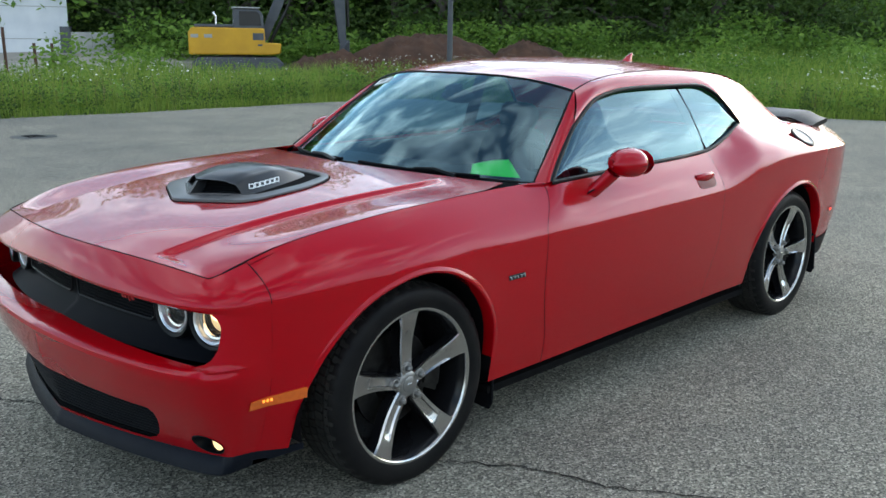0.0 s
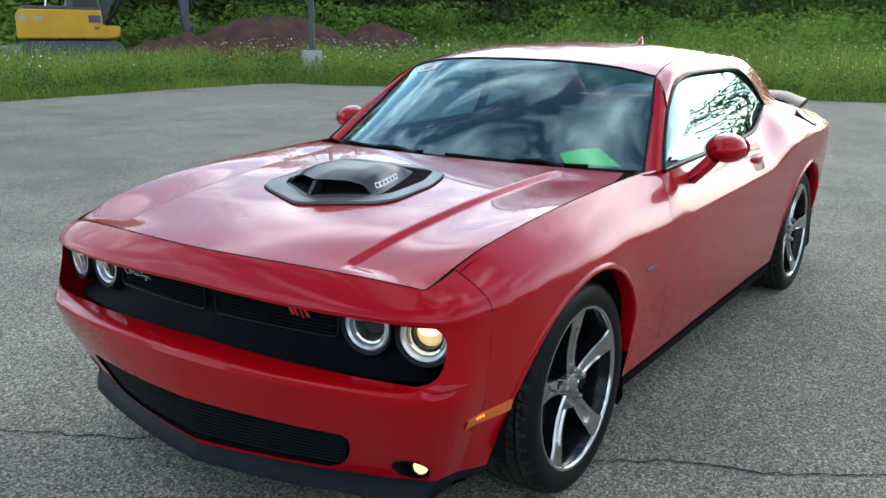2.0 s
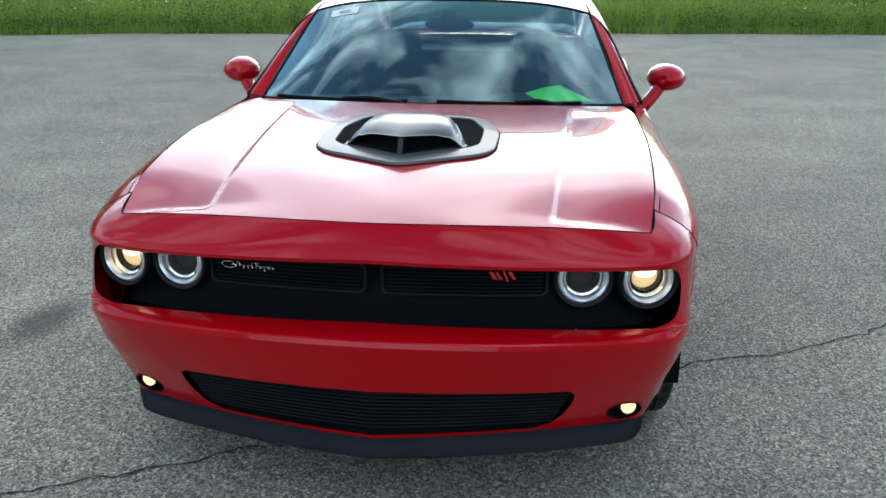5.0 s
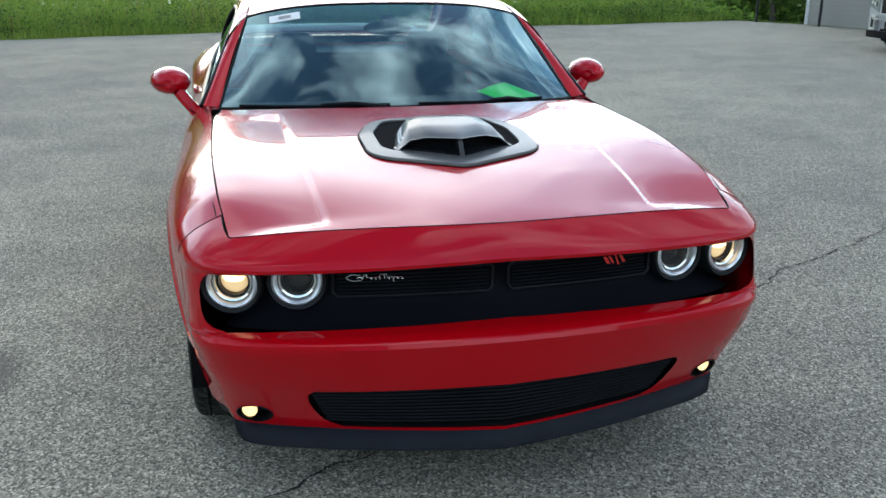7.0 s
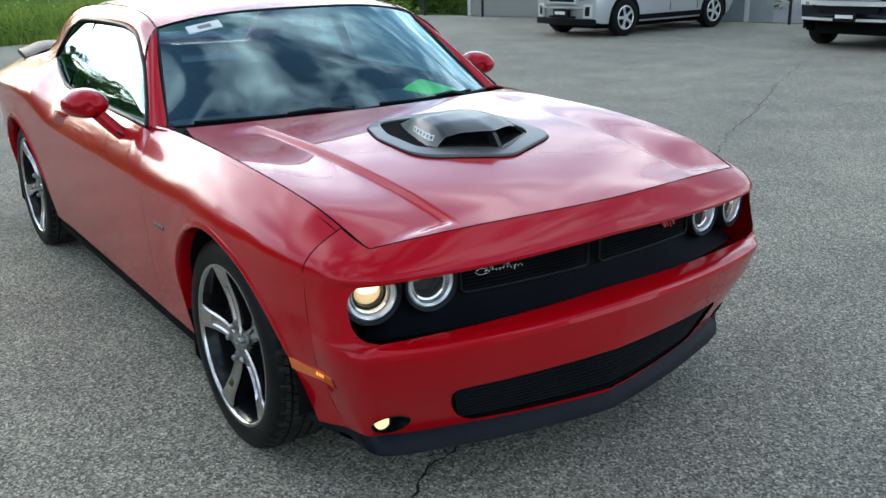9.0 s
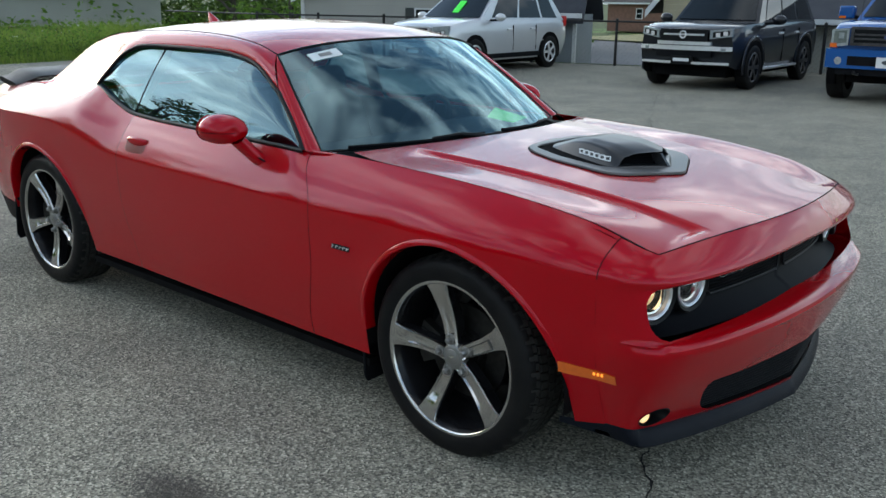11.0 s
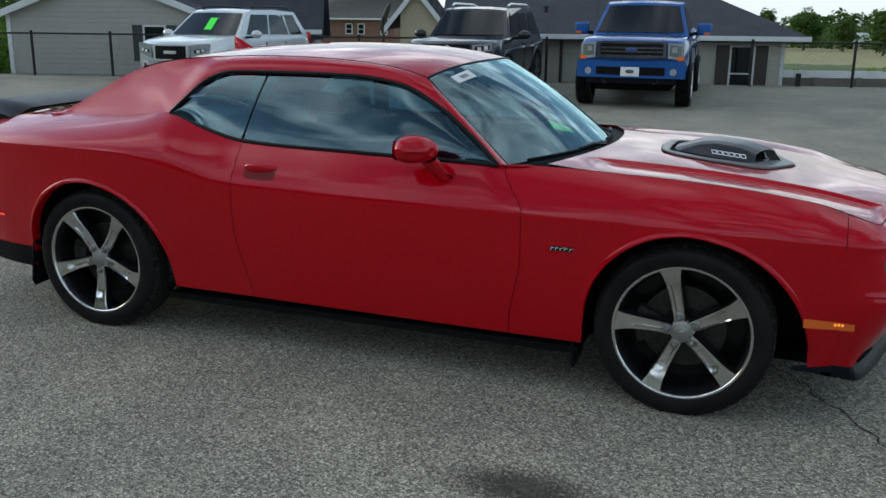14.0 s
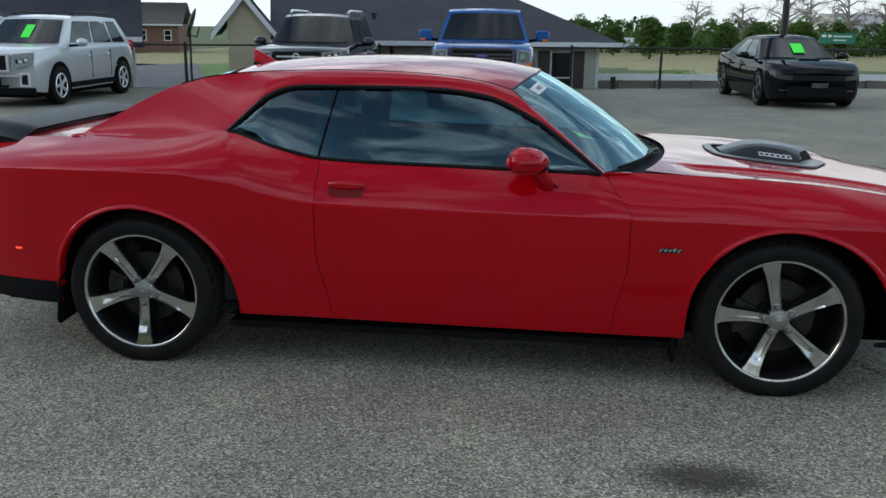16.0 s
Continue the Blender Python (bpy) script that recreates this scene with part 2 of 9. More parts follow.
def curve3(pts, n):
    """n points along a smooth curve through 3D points."""
    pts = np.array(pts, float)
    s = np.r_[0, np.cumsum(np.linalg.norm(np.diff(pts, axis=0), axis=1))]
    s /= s[-1]
    t = np.linspace(0, 1, n)
    ext = np.vstack([2 * pts[0] - pts[1], pts, 2 * pts[-1] - pts[-2]])
    se = np.r_[-s[1], s, 2 - s[-2]]
    out = []
    for v in t:
        i = int(np.clip(np.searchsorted(s, v) - 1, 0, len(s) - 2))
        p0, p1, p2, p3 = ext[i:i + 4]
        t0, t1, t2, t3 = se[i:i + 4]
        u = (v - t1) / (t2 - t1)
        m1 = (p2 - p0) / (t2 - t0) * (t2 - t1)
        m2 = (p3 - p1) / (t3 - t1) * (t2 - t1)
        out.append((2 * u**3 - 3 * u**2 + 1) * p1 + (u**3 - 2 * u**2 + u) * m1 + (-2 * u**3 + 3 * u**2) * p2 + (u**3 - u**2) * m2)
    return np.array(out)


class Shape:
    """Collects faces for one mesh."""

    def __init__(self):
        self.v, self.f = [], []

    def grid(self, p, skip=None, flip=False, wrap=False):
        p = np.asarray(p, float)
        n, m = p.shape[:2]
        o = len(self.v)
        self.v += [tuple(q) for q in p.reshape(-1, 3)]
        for i in range(n - 1):
            for j in range(m if wrap else m - 1):
                if skip and skip(i, j):
                    continue
                k = (j + 1) % m
                q = (o + i * m + j, o + i * m + k, o + (i + 1) * m + k, o + (i + 1) * m + j)
                self.f.append(q[::-1] if flip else q)
        return self

    def poly(self, pts, flip=False):
        o = len(self.v)
        self.v += [tuple(map(float, q)) for q in pts]
        q = tuple(range(o, o + len(pts)))
        self.f.append(q[::-1] if flip else q)
        return self

    def prism(self, a, b):
        """A solid between two outlines of as many points."""
        o, n = len(self.v), len(a)
        self.v += [tuple(map(float, q)) for q in a] + [tuple(map(float, q)) for q in b]
        self.f += [tuple(range(o, o + n))[::-1], tuple(range(o + n, o + 2 * n))]
        for i in range(n):
            k = (i + 1) % n
            self.f.append((o + i, o + k, o + n + k, o + n + i))
        return self

    def box(self, x0, y0, z0, x1, y1, z1):
        return self.prism([(x0, y0, z0), (x1, y0, z0), (x1, y1, z0), (x0, y1, z0)], [(x0, y0, z1), (x1, y0, z1), (x1, y1, z1), (x0, y1, z1)])

    def tube(self, pts, r, n=10, caps=True):
        """A round bar along points; r is one radius or one a point."""
        pts = np.array(pts, float)
        rs = np.broadcast_to(r, len(pts))
        rings, up = [], None
        for i, p in enumerate(pts):
            d = pts[min(i + 1, len(pts) - 1)] - pts[max(i - 1, 0)]
            d /= np.linalg.norm(d) + 1e-9
            if up is None:
                up = np.cross(d, (0, 0, 1.0) if abs(d[2]) < 0.9 else (1.0, 0, 0))
            up = up - d * (up @ d)
            up /= np.linalg.norm(up)
            s = np.cross(d, up)
            a = np.linspace(0, 2 * np.pi, n, endpoint=False)
            rings.append(p + rs[i] * (np.cos(a)[:, None] * up + np.sin(a)[:, None] * s))
        o = len(self.v)
        self.grid(rings, wrap=True)
        if caps:
            self.f.append(tuple(range(o, o + n))[::-1])
            self.f.append(tuple(range(o + (len(pts) - 1) * n, o + len(pts) * n)))
        return self

    def spin(self, prof, n=48, axis="y", centre=(0, 0, 0), a0=0.0, a1=2 * np.pi):
        """Turns a profile of (radius, along) about an axis."""
        full = abs(a1 - a0 - 2 * np.pi) < 1e-6
        a = np.linspace(a0, a1, n, endpoint=not full)
        rows = []
        for r, h in prof:
            c, s = r * np.cos(a), r * np.sin(a)
            q = {"y": (c, np.full(len(a), h), s), "z": (c, s, np.full(len(a), h)), "x": (np.full(len(a), h), c, s)}[axis]
            rows.append(np.stack(q, -1) + np.array(centre))
        return self.grid(rows, wrap=full)

    def ball(self, c, r, n=12, m=8):
        r = np.broadcast_to(r, 3)
        th = np.linspace(0, np.pi, m)
        ph = np.linspace(0, 2 * np.pi, n, endpoint=False)
        p = np.array([[(r[0] * np.sin(t) * np.cos(q), r[1] * np.sin(t) * np.sin(q), r[2] * np.cos(t)) for q in ph] for t in th]) + np.array(c)
        return self.grid(p, wrap=True)

    def moved(self, m, start=0):
        self.v[start:] = [tuple(m @ Vector(q)) for q in self.v[start:]]
        return self

    def mesh(self, name, weld=0.0, smooth=40.0, away=None):
        me = bpy.data.meshes.new(name)
        me.from_pydata(self.v, [], self.f)
        bm = bmesh.new()
        bm.from_mesh(me)
        if weld:
            bmesh.ops.remove_doubles(bm, verts=bm.verts, dist=weld)
        bmesh.ops.dissolve_degenerate(bm, edges=bm.edges, dist=1e-6)
        bmesh.ops.recalc_face_normals(bm, faces=bm.faces)
        if away is not None and sum(f.normal.dot(f.calc_center_median() - Vector(away)) * f.calc_area() for f in bm.faces) < 0:
            bmesh.ops.reverse_faces(bm, faces=bm.faces)
        lim = radians(smooth)
        for f in bm.faces:
            f.smooth = smooth > 0
        if smooth:
            for e in bm.edges:
                if len(e.link_faces) == 2 and e.calc_face_angle(0.0) > lim:
                    e.smooth = False
        bm.to_mesh(me)
        bm.free()
        return me


def mod(ob, kind, **kw):
    m = ob.modifiers.new(kind.lower(), kind)
    for k, v in kw.items():
        if k == "width":
            m.width = v
        elif k == "segments":
            m.segments = v
        elif k == "thickness":
            m.thickness = v
        elif k == "offset":
            m.offset = v
        elif k == "levels":
            m.levels = m.render_levels = v
    return m


def part(name, shape, material, parent=None, label="", weld=1e-5, smooth=40.0, bevel=0.0, thick=0.0, at=None, away=None):
    me = shape if isinstance(shape, bpy.types.Mesh) else shape.mesh(name, weld, smooth, away)
    if not me.materials:
        me.materials.append(material)
    ob = new(name, me)
    if parent:
        ob.parent = parent
    if at is not None:
        ob.matrix_basis = at
    if thick:
        mod(ob, "SOLIDIFY", thickness=thick, offset=-1.0)
    if bevel:
        mod(ob, "BEVEL", width=bevel, segments=2)
    return tagged(ob, label) if label else ob


def thing(name, label, category, at=None, group="", kind=""):
    """The Empty at a thing's base."""
    ob = new(name)
    ob.empty_display_size = 0.2
    if at is not None:
        ob.matrix_basis = at
    return tagged(ob, label, category, group, kind)


def solid(name, shape, material, label, category="", group="", kind="", **kw):
    """A thing, or a piece of the setting, of one mesh."""
    ob = part(name, shape, material, **kw)
    return tagged(ob, label, category, group, kind)


def sm(t):
    t = np.clip(t, 0, 1)
    return t * t * (3 - 2 * t)

# ---- the red coupe: body ----
# x ahead, y to the car's left, z up; the wheels stand at x = +-1.476
WB, HUB_Z, TYRE_R, ARCH_R, AXLE_Z = 1.476, 0.362, 0.364, 0.405, 0.354
coupe = thing("sports_coupe", "glossy red two-door muscle coupe parked on asphalt, headlights lit", "car")
CORE = (0, 0, 0.6)

CREASE_Z = fn([-2.45, -1.93, -1.6, -1.27, -1.05, -0.85, -0.61, -0.04, 0.8, 1.7, 2.05], [0.922, 0.937, 0.939, 0.932, 0.900, 0.855, 0.824, 0.812, 0.802, 0.787, 0.775])
CREASE_Y = fn([-2.45, -2.3, -2.0, -1.7, -1.3, -1.0, -0.61, 0.0, 0.8, 1.476, 1.8, 1.95, 2.05], [0.80, 0.872, 0.935, 0.958, 0.964, 0.960, 0.953, 0.953, 0.956, 0.956, 0.944, 0.926, 0.905])
TOP_Z = fn([-2.45, -1.9, -1.6, -1.3, -1.06, -0.82, -0.60, 0.0, 0.45, 0.64, 0.75, 0.85, 1.04, 1.45, 1.92, 2.05], [1.038, 1.058, 1.072, 1.095, 1.117, 1.052, 1.010, 0.994, 0.986, 0.983, 0.984, 0.985, 0.979, 0.962, 0.910, 0.872])
TOP_Y = fn([-2.45, -1.9, -1.6, -1.3, -1.06, -0.82, -0.60, 0.0, 0.45, 0.64, 0.75, 0.85, 1.04, 1.45, 1.92, 2.05], [0.60, 0.690, 0.712, 0.735, 0.765, 0.812, 0.838, 0.852, 0.858, 0.859, 0.845, 0.822, 0.812, 0.811, 0.793, 0.778])
ROCKER_Z = fn([-2.45, -1.0, 1.05, 1.9, 2.05], [0.288, 0.268, 0.254, 0.258, 0.262])


def arch_r(a):
    """Radius of a wheel arch by angle: it opens wider ahead of the wheel, low down."""
    return ARCH_R + 0.075 * np.clip(1 - np.asarray(a, float) / 1.31, 0, 1) ** 1.3


BULGE = fn([-2.4, -1.5, -1.0, -0.6, 0.5, 0.9, 1.5, 2.05], [0.035, 0.045, 0.040, 0.012, 0.008, 0.022, 0.034, 0.028])


def side_y(x, z):
    """Half the body's width at a place along it and a height."""
    zc, yc, zt, yt = CREASE_Z(x), CREASE_Y(x), TOP_Z(x), TOP_Y(x)
    low = yc - 0.062 * np.clip((zc - z) / (zc - 0.25), 0, 1.2) ** 2.0
    t = np.clip((z - zc) / (zt - zc), 0, 1)
    y = np.where(z <= zc, low, yc + (yt - yc) * t + BULGE(x) * 4 * t * (1 - t))
    for xc in (WB, -WB):            # the body swells softly round the wheels
        d = np.hypot(x - xc, z - HUB_Z) - ARCH_R
        y = y + 0.007 * sm(1 - d / 0.11) * sm((z - 0.40) / 0.2)
    tuck = np.clip((-1.9 - x) / 0.55, 0, 1) ** 2 * np.clip((0.5 - z) / 0.25, 0, 1)
    front_tuck = np.clip((x - 1.86) / 0.19, 0, 1) ** 1.5 * np.clip((0.50 - z) / 0.25, 0, 1.2)
    return y - 0.07 * tuck - 0.045 * front_tuck


def door_warp(x, z):
    """How far the door's shut lines lean from upright."""
    top = sm((z - CREASE_Z(x)) / 0.18)
    low = sm((0.62 - z) / 0.33)
    a = (-0.105 * top - 0.055 * low) * np.clip(1 - abs(x - 0.80) / 0.22, 0, 1)
    b = (0.008 * top + 0.062 * low) * np.clip(1 - abs(x + 0.61) / 0.22, 0, 1)
    return a + b


def columns(x0, x1, step=0.045):
    xs = list(np.linspace(x0, x1, max(2, int(abs(x1 - x0) / step) + 1)))
    cols = []
    for xc in (WB, -WB):
        front, rear = float(arch_r(0.0)), float(arch_r(math.pi))
        xs = [x for x in xs if x > xc + front + 0.016 or x < xc - rear - 0.016]
        if x0 < xc < x1:
            cols += [(xc + float(arch_r(a)) * math.cos(a), HUB_Z + float(arch_r(a)) * math.sin(a)) for a in np.linspace(0, math.pi, 61)]
            cols += [(x, float(ROCKER_Z(x))) for x in (xc + front + 0.008, xc - rear - 0.004)]
    cols += [(x, float(ROCKER_Z(x))) for x in xs]
    return sorted(cols)


def side_panel(x0, x1, sign):
    s = Shape()
    rows = []
    for x, zb in columns(x0, x1):
        zc, zt = float(CREASE_Z(x)), float(TOP_Z(x))
        t = np.r_[np.linspace(0, 1, 15) ** 1.35 * 0.93, 0.975, 1.0]
        z = np.r_[zb + (zc - zb) * t, zc + (zt - zc) * np.r_[0.04, 0.1, np.linspace(0.2, 1, 9)]]
        xx = x + door_warp(x, z)
        rows.append(np.stack([xx, sign * side_y(np.full_like(z, x), z), z], -1))
    s.grid(rows)
    for xc in (WB, -WB):            # the lip turns inwards round the arch
        if x0 < xc < x1:
            a = np.linspace(0, math.pi, 61)
            lip = []
            for dr, dy in ((0.024, -0.002), (0.016, 0.003), (0.007, 0.0055), (0.001, 0.004), (-0.002, -0.002), (0.0, -0.05)):
                px, pz = xc + (arch_r(a) + dr) * np.cos(a), HUB_Z + (arch_r(a) + dr) * np.sin(a)
                fade = sm(np.sin(a) / 0.35) if dy > 0 else 1.0
                lip.append(np.stack([px, sign * (side_y(px, pz) + dy * fade), pz], -1))
            s.grid(lip)
    return s


fenders = []
for sign in (1, -1):
    fenders.append(part("front_fender", side_panel(0.8015, 2.05, sign), RED, coupe, away=(1.4, 0, 0.5), smooth=30))
    door = part("door", side_panel(-0.6085, 0.7985, sign), RED, coupe, away=(0, 0, 0.5), smooth=30)
    part("rear_quarter_panel", side_panel(-2.45, -0.6115, sign), RED, coupe, away=(-1.4, 0, 0.5), smooth=30)
    # dark seams behind the shut lines
    for xs in (0.80, -0.61):
        z = np.linspace(0.29, float(TOP_Z(xs)) - 0.004, 30)
        xx = xs + door_warp(np.full_like(z, xs), z)
        y = side_y(np.full_like(z, xs), z) - 0.006
        part("door_seam", Shape().grid([np.stack([xx + d, sign * y, z], -1) for d in (-0.02, 0.02)]), WELL, coupe)
    # black sill under the doors
    xs = np.linspace(-1.06, 1.06, 40)
    rk = ROCKER_Z(xs)
    y0 = side_y(xs, rk)
    prof = [(0.0, 0.0), (-0.014, -0.004), (-0.020, -0.010), (-0.06, -0.022), (-0.15, -0.032)]
    part("side_sill", Shape().grid([np.stack([xs, sign * (y0 + dy), rk + dz], -1) for dy, dz in prof]), BLACK_TRIM, coupe, "matt black plastic sill")
    # wheel wells
    for xc in (WB, -WB):
        a = np.linspace(-0.15, math.pi + 0.15, 40)
        rr = arch_r(a) + 0.002
        ring = [np.stack([xc + rr * np.cos(a), np.full_like(a, sign * y), HUB_Z + rr * np.sin(a)], -1) for y in (0.905, 0.60)]
        w = Shape().grid(ring)
        w.poly(ring[1])
        part("wheel_well", w, WELL, coupe)

# floor pan and engine bay floor, which shade the ground
for x0, y0, z0, x1, y1, z1 in ((-2.35, -0.60, 0.19, 2.2, 0.60, 0.23), (-1.05, -0.88, 0.195, 1.05, 0.88, 0.225), (-2.33, -0.66, 0.24, -1.9, 0.66, 0.27)):
    part("floor_pan", Shape().box(x0, y0, z0, x1, y1, z1), WELL, coupe)


# ---- rear end ----
def rear_section(k):
    """From the end of the quarter panels round to the middle of the tail."""
    z = np.r_[np.linspace(0.25, 0.922, 12), np.linspace(0.932, 1.038, 5)]
    y = side_y(np.full_like(z, -2.45), np.maximum(z, 0.288))
    c = math.cos(k * math.pi / 2) ** 0.55 if k < 1 else 0.0
    x = -2.45 - 0.10 * math.sin(k * math.pi / 2) + 0.035 * np.clip((z - 0.8) / 0.2, 0, 1) * k
    return np.stack([x, y * c, z], -1)


tail = [rear_section(k) for k in np.linspace(0, 1, 16)]
part("rear_bumper", Shape().grid(tail + [q * (1, -1, 1) for q in tail[-2::-1]]), RED, coupe, away=(-1.5, 0, 0.6))
xs = np.linspace(-2.54, -1.78, 12)
deck = []
for x in xs:
    w = float(TOP_Y(max(x, -2.45))) - 0.002 - (0.15 if x < -2.5 else 0)
    y = np.linspace(-w, w, 17)
    deck.append(np.stack([np.full_like(y, x), y, float(TOP_Z(max(x, -2.45))) + 0.012 * (1 - (y / w) ** 2)], -1))
part("trunk_lid", Shape().grid(deck), RED, coupe, away=(-2.1, 0, 0.5))
# black wing over the trunk, its ends turned down
wing = []
for y in np.linspace(-0.715, 0.715, 41):
    e = sm((abs(y) - 0.56) / 0.155)
    zt, x0 = 1.108 - 0.042 * e - 0.008 * (y / 0.8) ** 2, -2.135 - 0.02 * e
    wing.append([(x0, y, zt - 0.034), (x0 + 0.010, y, zt - 0.024), (x0 - 0.04, y, zt - 0.010), (x0 - 0.20, y, zt + 0.014), (x0 - 0.255 + 0.04 * e, y, zt + 0.008), (x0 - 0.25 + 0.04 * e, y, zt - 0.012), (x0 - 0.1, y, zt - 0.036)])
sp = Shape().grid(np.array(wing), wrap=True)
sp.poly(wing[0]).poly(wing[-1])
sp.prism([(-2.35, -0.64, 0.99), (-2.17, -0.64, 0.99), (-2.18, -0.64, 1.056), (-2.33, -0.64, 1.068)], [(-2.35, 0.64, 0.99), (-2.17, 0.64, 0.99), (-2.18, 0.64, 1.056), (-2.33, 0.64, 1.068)])
part("rear_spoiler", sp, BLACK_SATIN, coupe, "satin black rear wing")

# ---- hood ----
HOOD_EDGE_Y = fn([0.86, 1.04, 1.45, 1.92, 2.168], [0.772, 0.804, 0.806, 0.788, 0.760])
HOOD_EDGE_Z = fn([0.86, 1.04, 1.45, 1.92, 2.168], [0.990, 0.980, 0.963, 0.911, 0.836])
HOOD_MID_Z = fn([0.95, 1.17, 1.45, 1.81, 2.1, 2.22, 2.33], [1.010, 0.997, 0.976, 0.937, 0.899, 0.881, 0.862])


def hood_z(x, y, pocket=True):
    xe = np.minimum(x, 2.168)
    g = np.abs(y) / HOOD_EDGE_Y(xe)
    mid, edge = HOOD_MID_Z(x), HOOD_EDGE_Z(xe) - 0.10 * np.maximum(x - 2.168, 0)
    z = mid + (edge - mid) * np.clip(g, 0, 1) ** 2.4
    if pocket:                       # the outer thirds lie lower than the middle
        yc = 0.476 + 0.06 * (2.19 - x)
        fade = sm((1 - g) / 0.35) * sm((x - 0.98) / 0.15)
        z = z - 0.016 * sm((np.abs(y) - yc) / 0.028) * sm((2.185 - x) / 0.03) * fade
    return z


v = np.r_[np.linspace(0, 0.56, 16), np.linspace(0.575, 0.70, 22), np.linspace(0.72, 1.0, 12)]
v = np.r_[-v[:0:-1], v]
rows = []
for u in np.r_[np.linspace(0, 0.10, 7), np.linspace(0.104, 0.16, 9), np.linspace(0.18, 1.0, 34)]:
    front, back = 2.168 + 0.120 * (1 - np.abs(v) ** 1.9), 0.862 + 0.16 * (1 - v * v)
    x = front + (back - front) * u
    y = v * HOOD_EDGE_Y(np.minimum(x, 2.168))
    rows.append(np.stack([x, y, hood_z(x, y)], -1))
hood_rows = rows
part("hood", Shape().grid(rows), RED, coupe, "red hood with a raised middle", away=(1.5, 0, 0.4), smooth=50)
edge = np.array(rows)
for k in (0, -1):                    # dark shut line along the fenders
    q = edge[:, k]
    s = 1 if k else -1
    part("hood_seam", Shape().grid([q + (0, -s * 0.03, -0.008), q + (0, s * 0.02, -0.010)]), WELL, coupe)

# ---- nose ----
PLAN = curve3([(2.408, 0, 0), (2.398, 0.2, 0), (2.374, 0.42, 0), (2.334, 0.62, 0), (2.288, 0.765, 0), (2.232, 0.850, 0), (2.15, 0.893, 0), (2.05, 0.905, 0)], 61)
PLAN_N = np.gradient(PLAN, axis=0)
PLAN_N = np.stack([PLAN_N[:, 1], -PLAN_N[:, 0], 0 * PLAN_N[:, 0]], -1)
PLAN_N /= np.linalg.norm(PLAN_N, axis=1)[:, None]
S = np.linspace(0, 1, 61)
PLAN_N[:, 0] *= 1 - sm((S - 0.85) / 0.15)


def nose_row(o0, z0, oc, zc, o1, z1, og=None):
    """A line across the nose: set-back and height in the middle, at the corner, and at the side; og where the mouth ends."""
    o1 = float(side_y(np.array(2.05), np.array(z1))) - 0.905
    o = fn([0, 0.72, 1], [o0, oc, o1])(S) if og is None else fn([0, 0.72, 0.835, 1], [o0, oc, og, o1])(S)
    z = fn([0, 0.72, 1], [z0, zc, z1])(S)
    q = PLAN + PLAN_N * o[:, None]
    q[:, 2] = z
    q[0, 1] = 0
    y_end = float(side_y(np.array(2.05), np.array(z1)))
    k = sm((S - 0.80) / 0.20)[:, None]
    return q + np.array((0.0, y_end - q[-1, 1], 0.0)) * k


hood_front = np.array([r for r in np.array(hood_rows)[0] if r[1] >= -1e-6]) + (0.004, 0, 0)
hood_front = hood_front[np.argsort(hood_front[:, 1])]
corner_arc = curve3([hood_front[-1], (2.125, 0.772, 0.850), (2.05, TOP_Y(2.05), TOP_Z(2.05))], 12)
seam = np.vstack([hood_front, corner_arc[1:]])
sl = np.r_[0, np.cumsum(np.linalg.norm(np.diff(seam, axis=0), axis=1))]
seam = np.stack([np.interp(fn([0, 0.74, 1], [0, sl[len(hood_front) - 1], sl[-1]])(S), sl, seam[:, k]) for k in range(3)], -1)
brow = nose_row(-0.072, 0.797, -0.046, 0.779, 0.0, 0.776)


def brow_row(t, lift):
    swell = float(BULGE(2.05)) * 4 * t * (1 - t) * sm((S - 0.70) / 0.30)
    return seam * (1 - t) + brow * t + np.array((0, 0, 1.0)) * (lift * (1 - sm((S - 0.70) / 0.30)))[:, None] + PLAN_N * swell[:, None]


upper = [seam, brow_row(0.06, 0.001), brow_row(0.2, 0.003), brow_row(0.4, 0.004), brow_row(0.6, 0.005), brow_row(0.8, 0.004), brow_row(0.93, 0.002),
         brow, nose_row(-0.065, 0.782, -0.041, 0.768, 0.0, 0.768), nose_row(-0.069, 0.771, -0.043, 0.758, 0.0, 0.760), nose_row(-0.090, 0.767, -0.053, 0.750, 0.0, 0.748)]
shelf = [nose_row(-0.105, 0.588, -0.050, 0.584, -0.006, 0.602, -0.010), nose_row(-0.06, 0.585, -0.026, 0.580, -0.004, 0.590, -0.004), nose_row(-0.018, 0.579, -0.008, 0.573, -0.003, 0.578), nose_row(-0.003, 0.571, 0.0, 0.566, -0.003, 0.562),
         nose_row(0.001, 0.558, 0.002, 0.552, -0.004, 0.548), nose_row(-0.005, 0.540, -0.006, 0.534, -0.010, 0.530), nose_row(-0.014, 0.475, -0.026, 0.470, -0.022, 0.47), nose_row(-0.036, 0.409, -0.062, 0.403, -0.036, 0.405)]
foot = [nose_row(-0.070, 0.257, -0.140, 0.262, -0.062, 0.275), nose_row(-0.076, 0.243, -0.150, 0.248, -0.066, 0.262)]


def both(rows):
    return [np.vstack([q[:0:-1] * (1, -1, 1), q]) for q in rows]



def warped(q, y_to, k=32):
    """Slides a line's points along it, so that a mouth's last column lies at a given width."""
    s_to = np.interp(y_to, q[:54, 1], S[:54])
    s = np.where(S <= S[k], S * s_to / S[k], s_to + (S - S[k]) * (1 - s_to) / (1 - S[k]))
    return np.stack([np.interp(s, S, q[:, k]) for k in range(3)], -1)


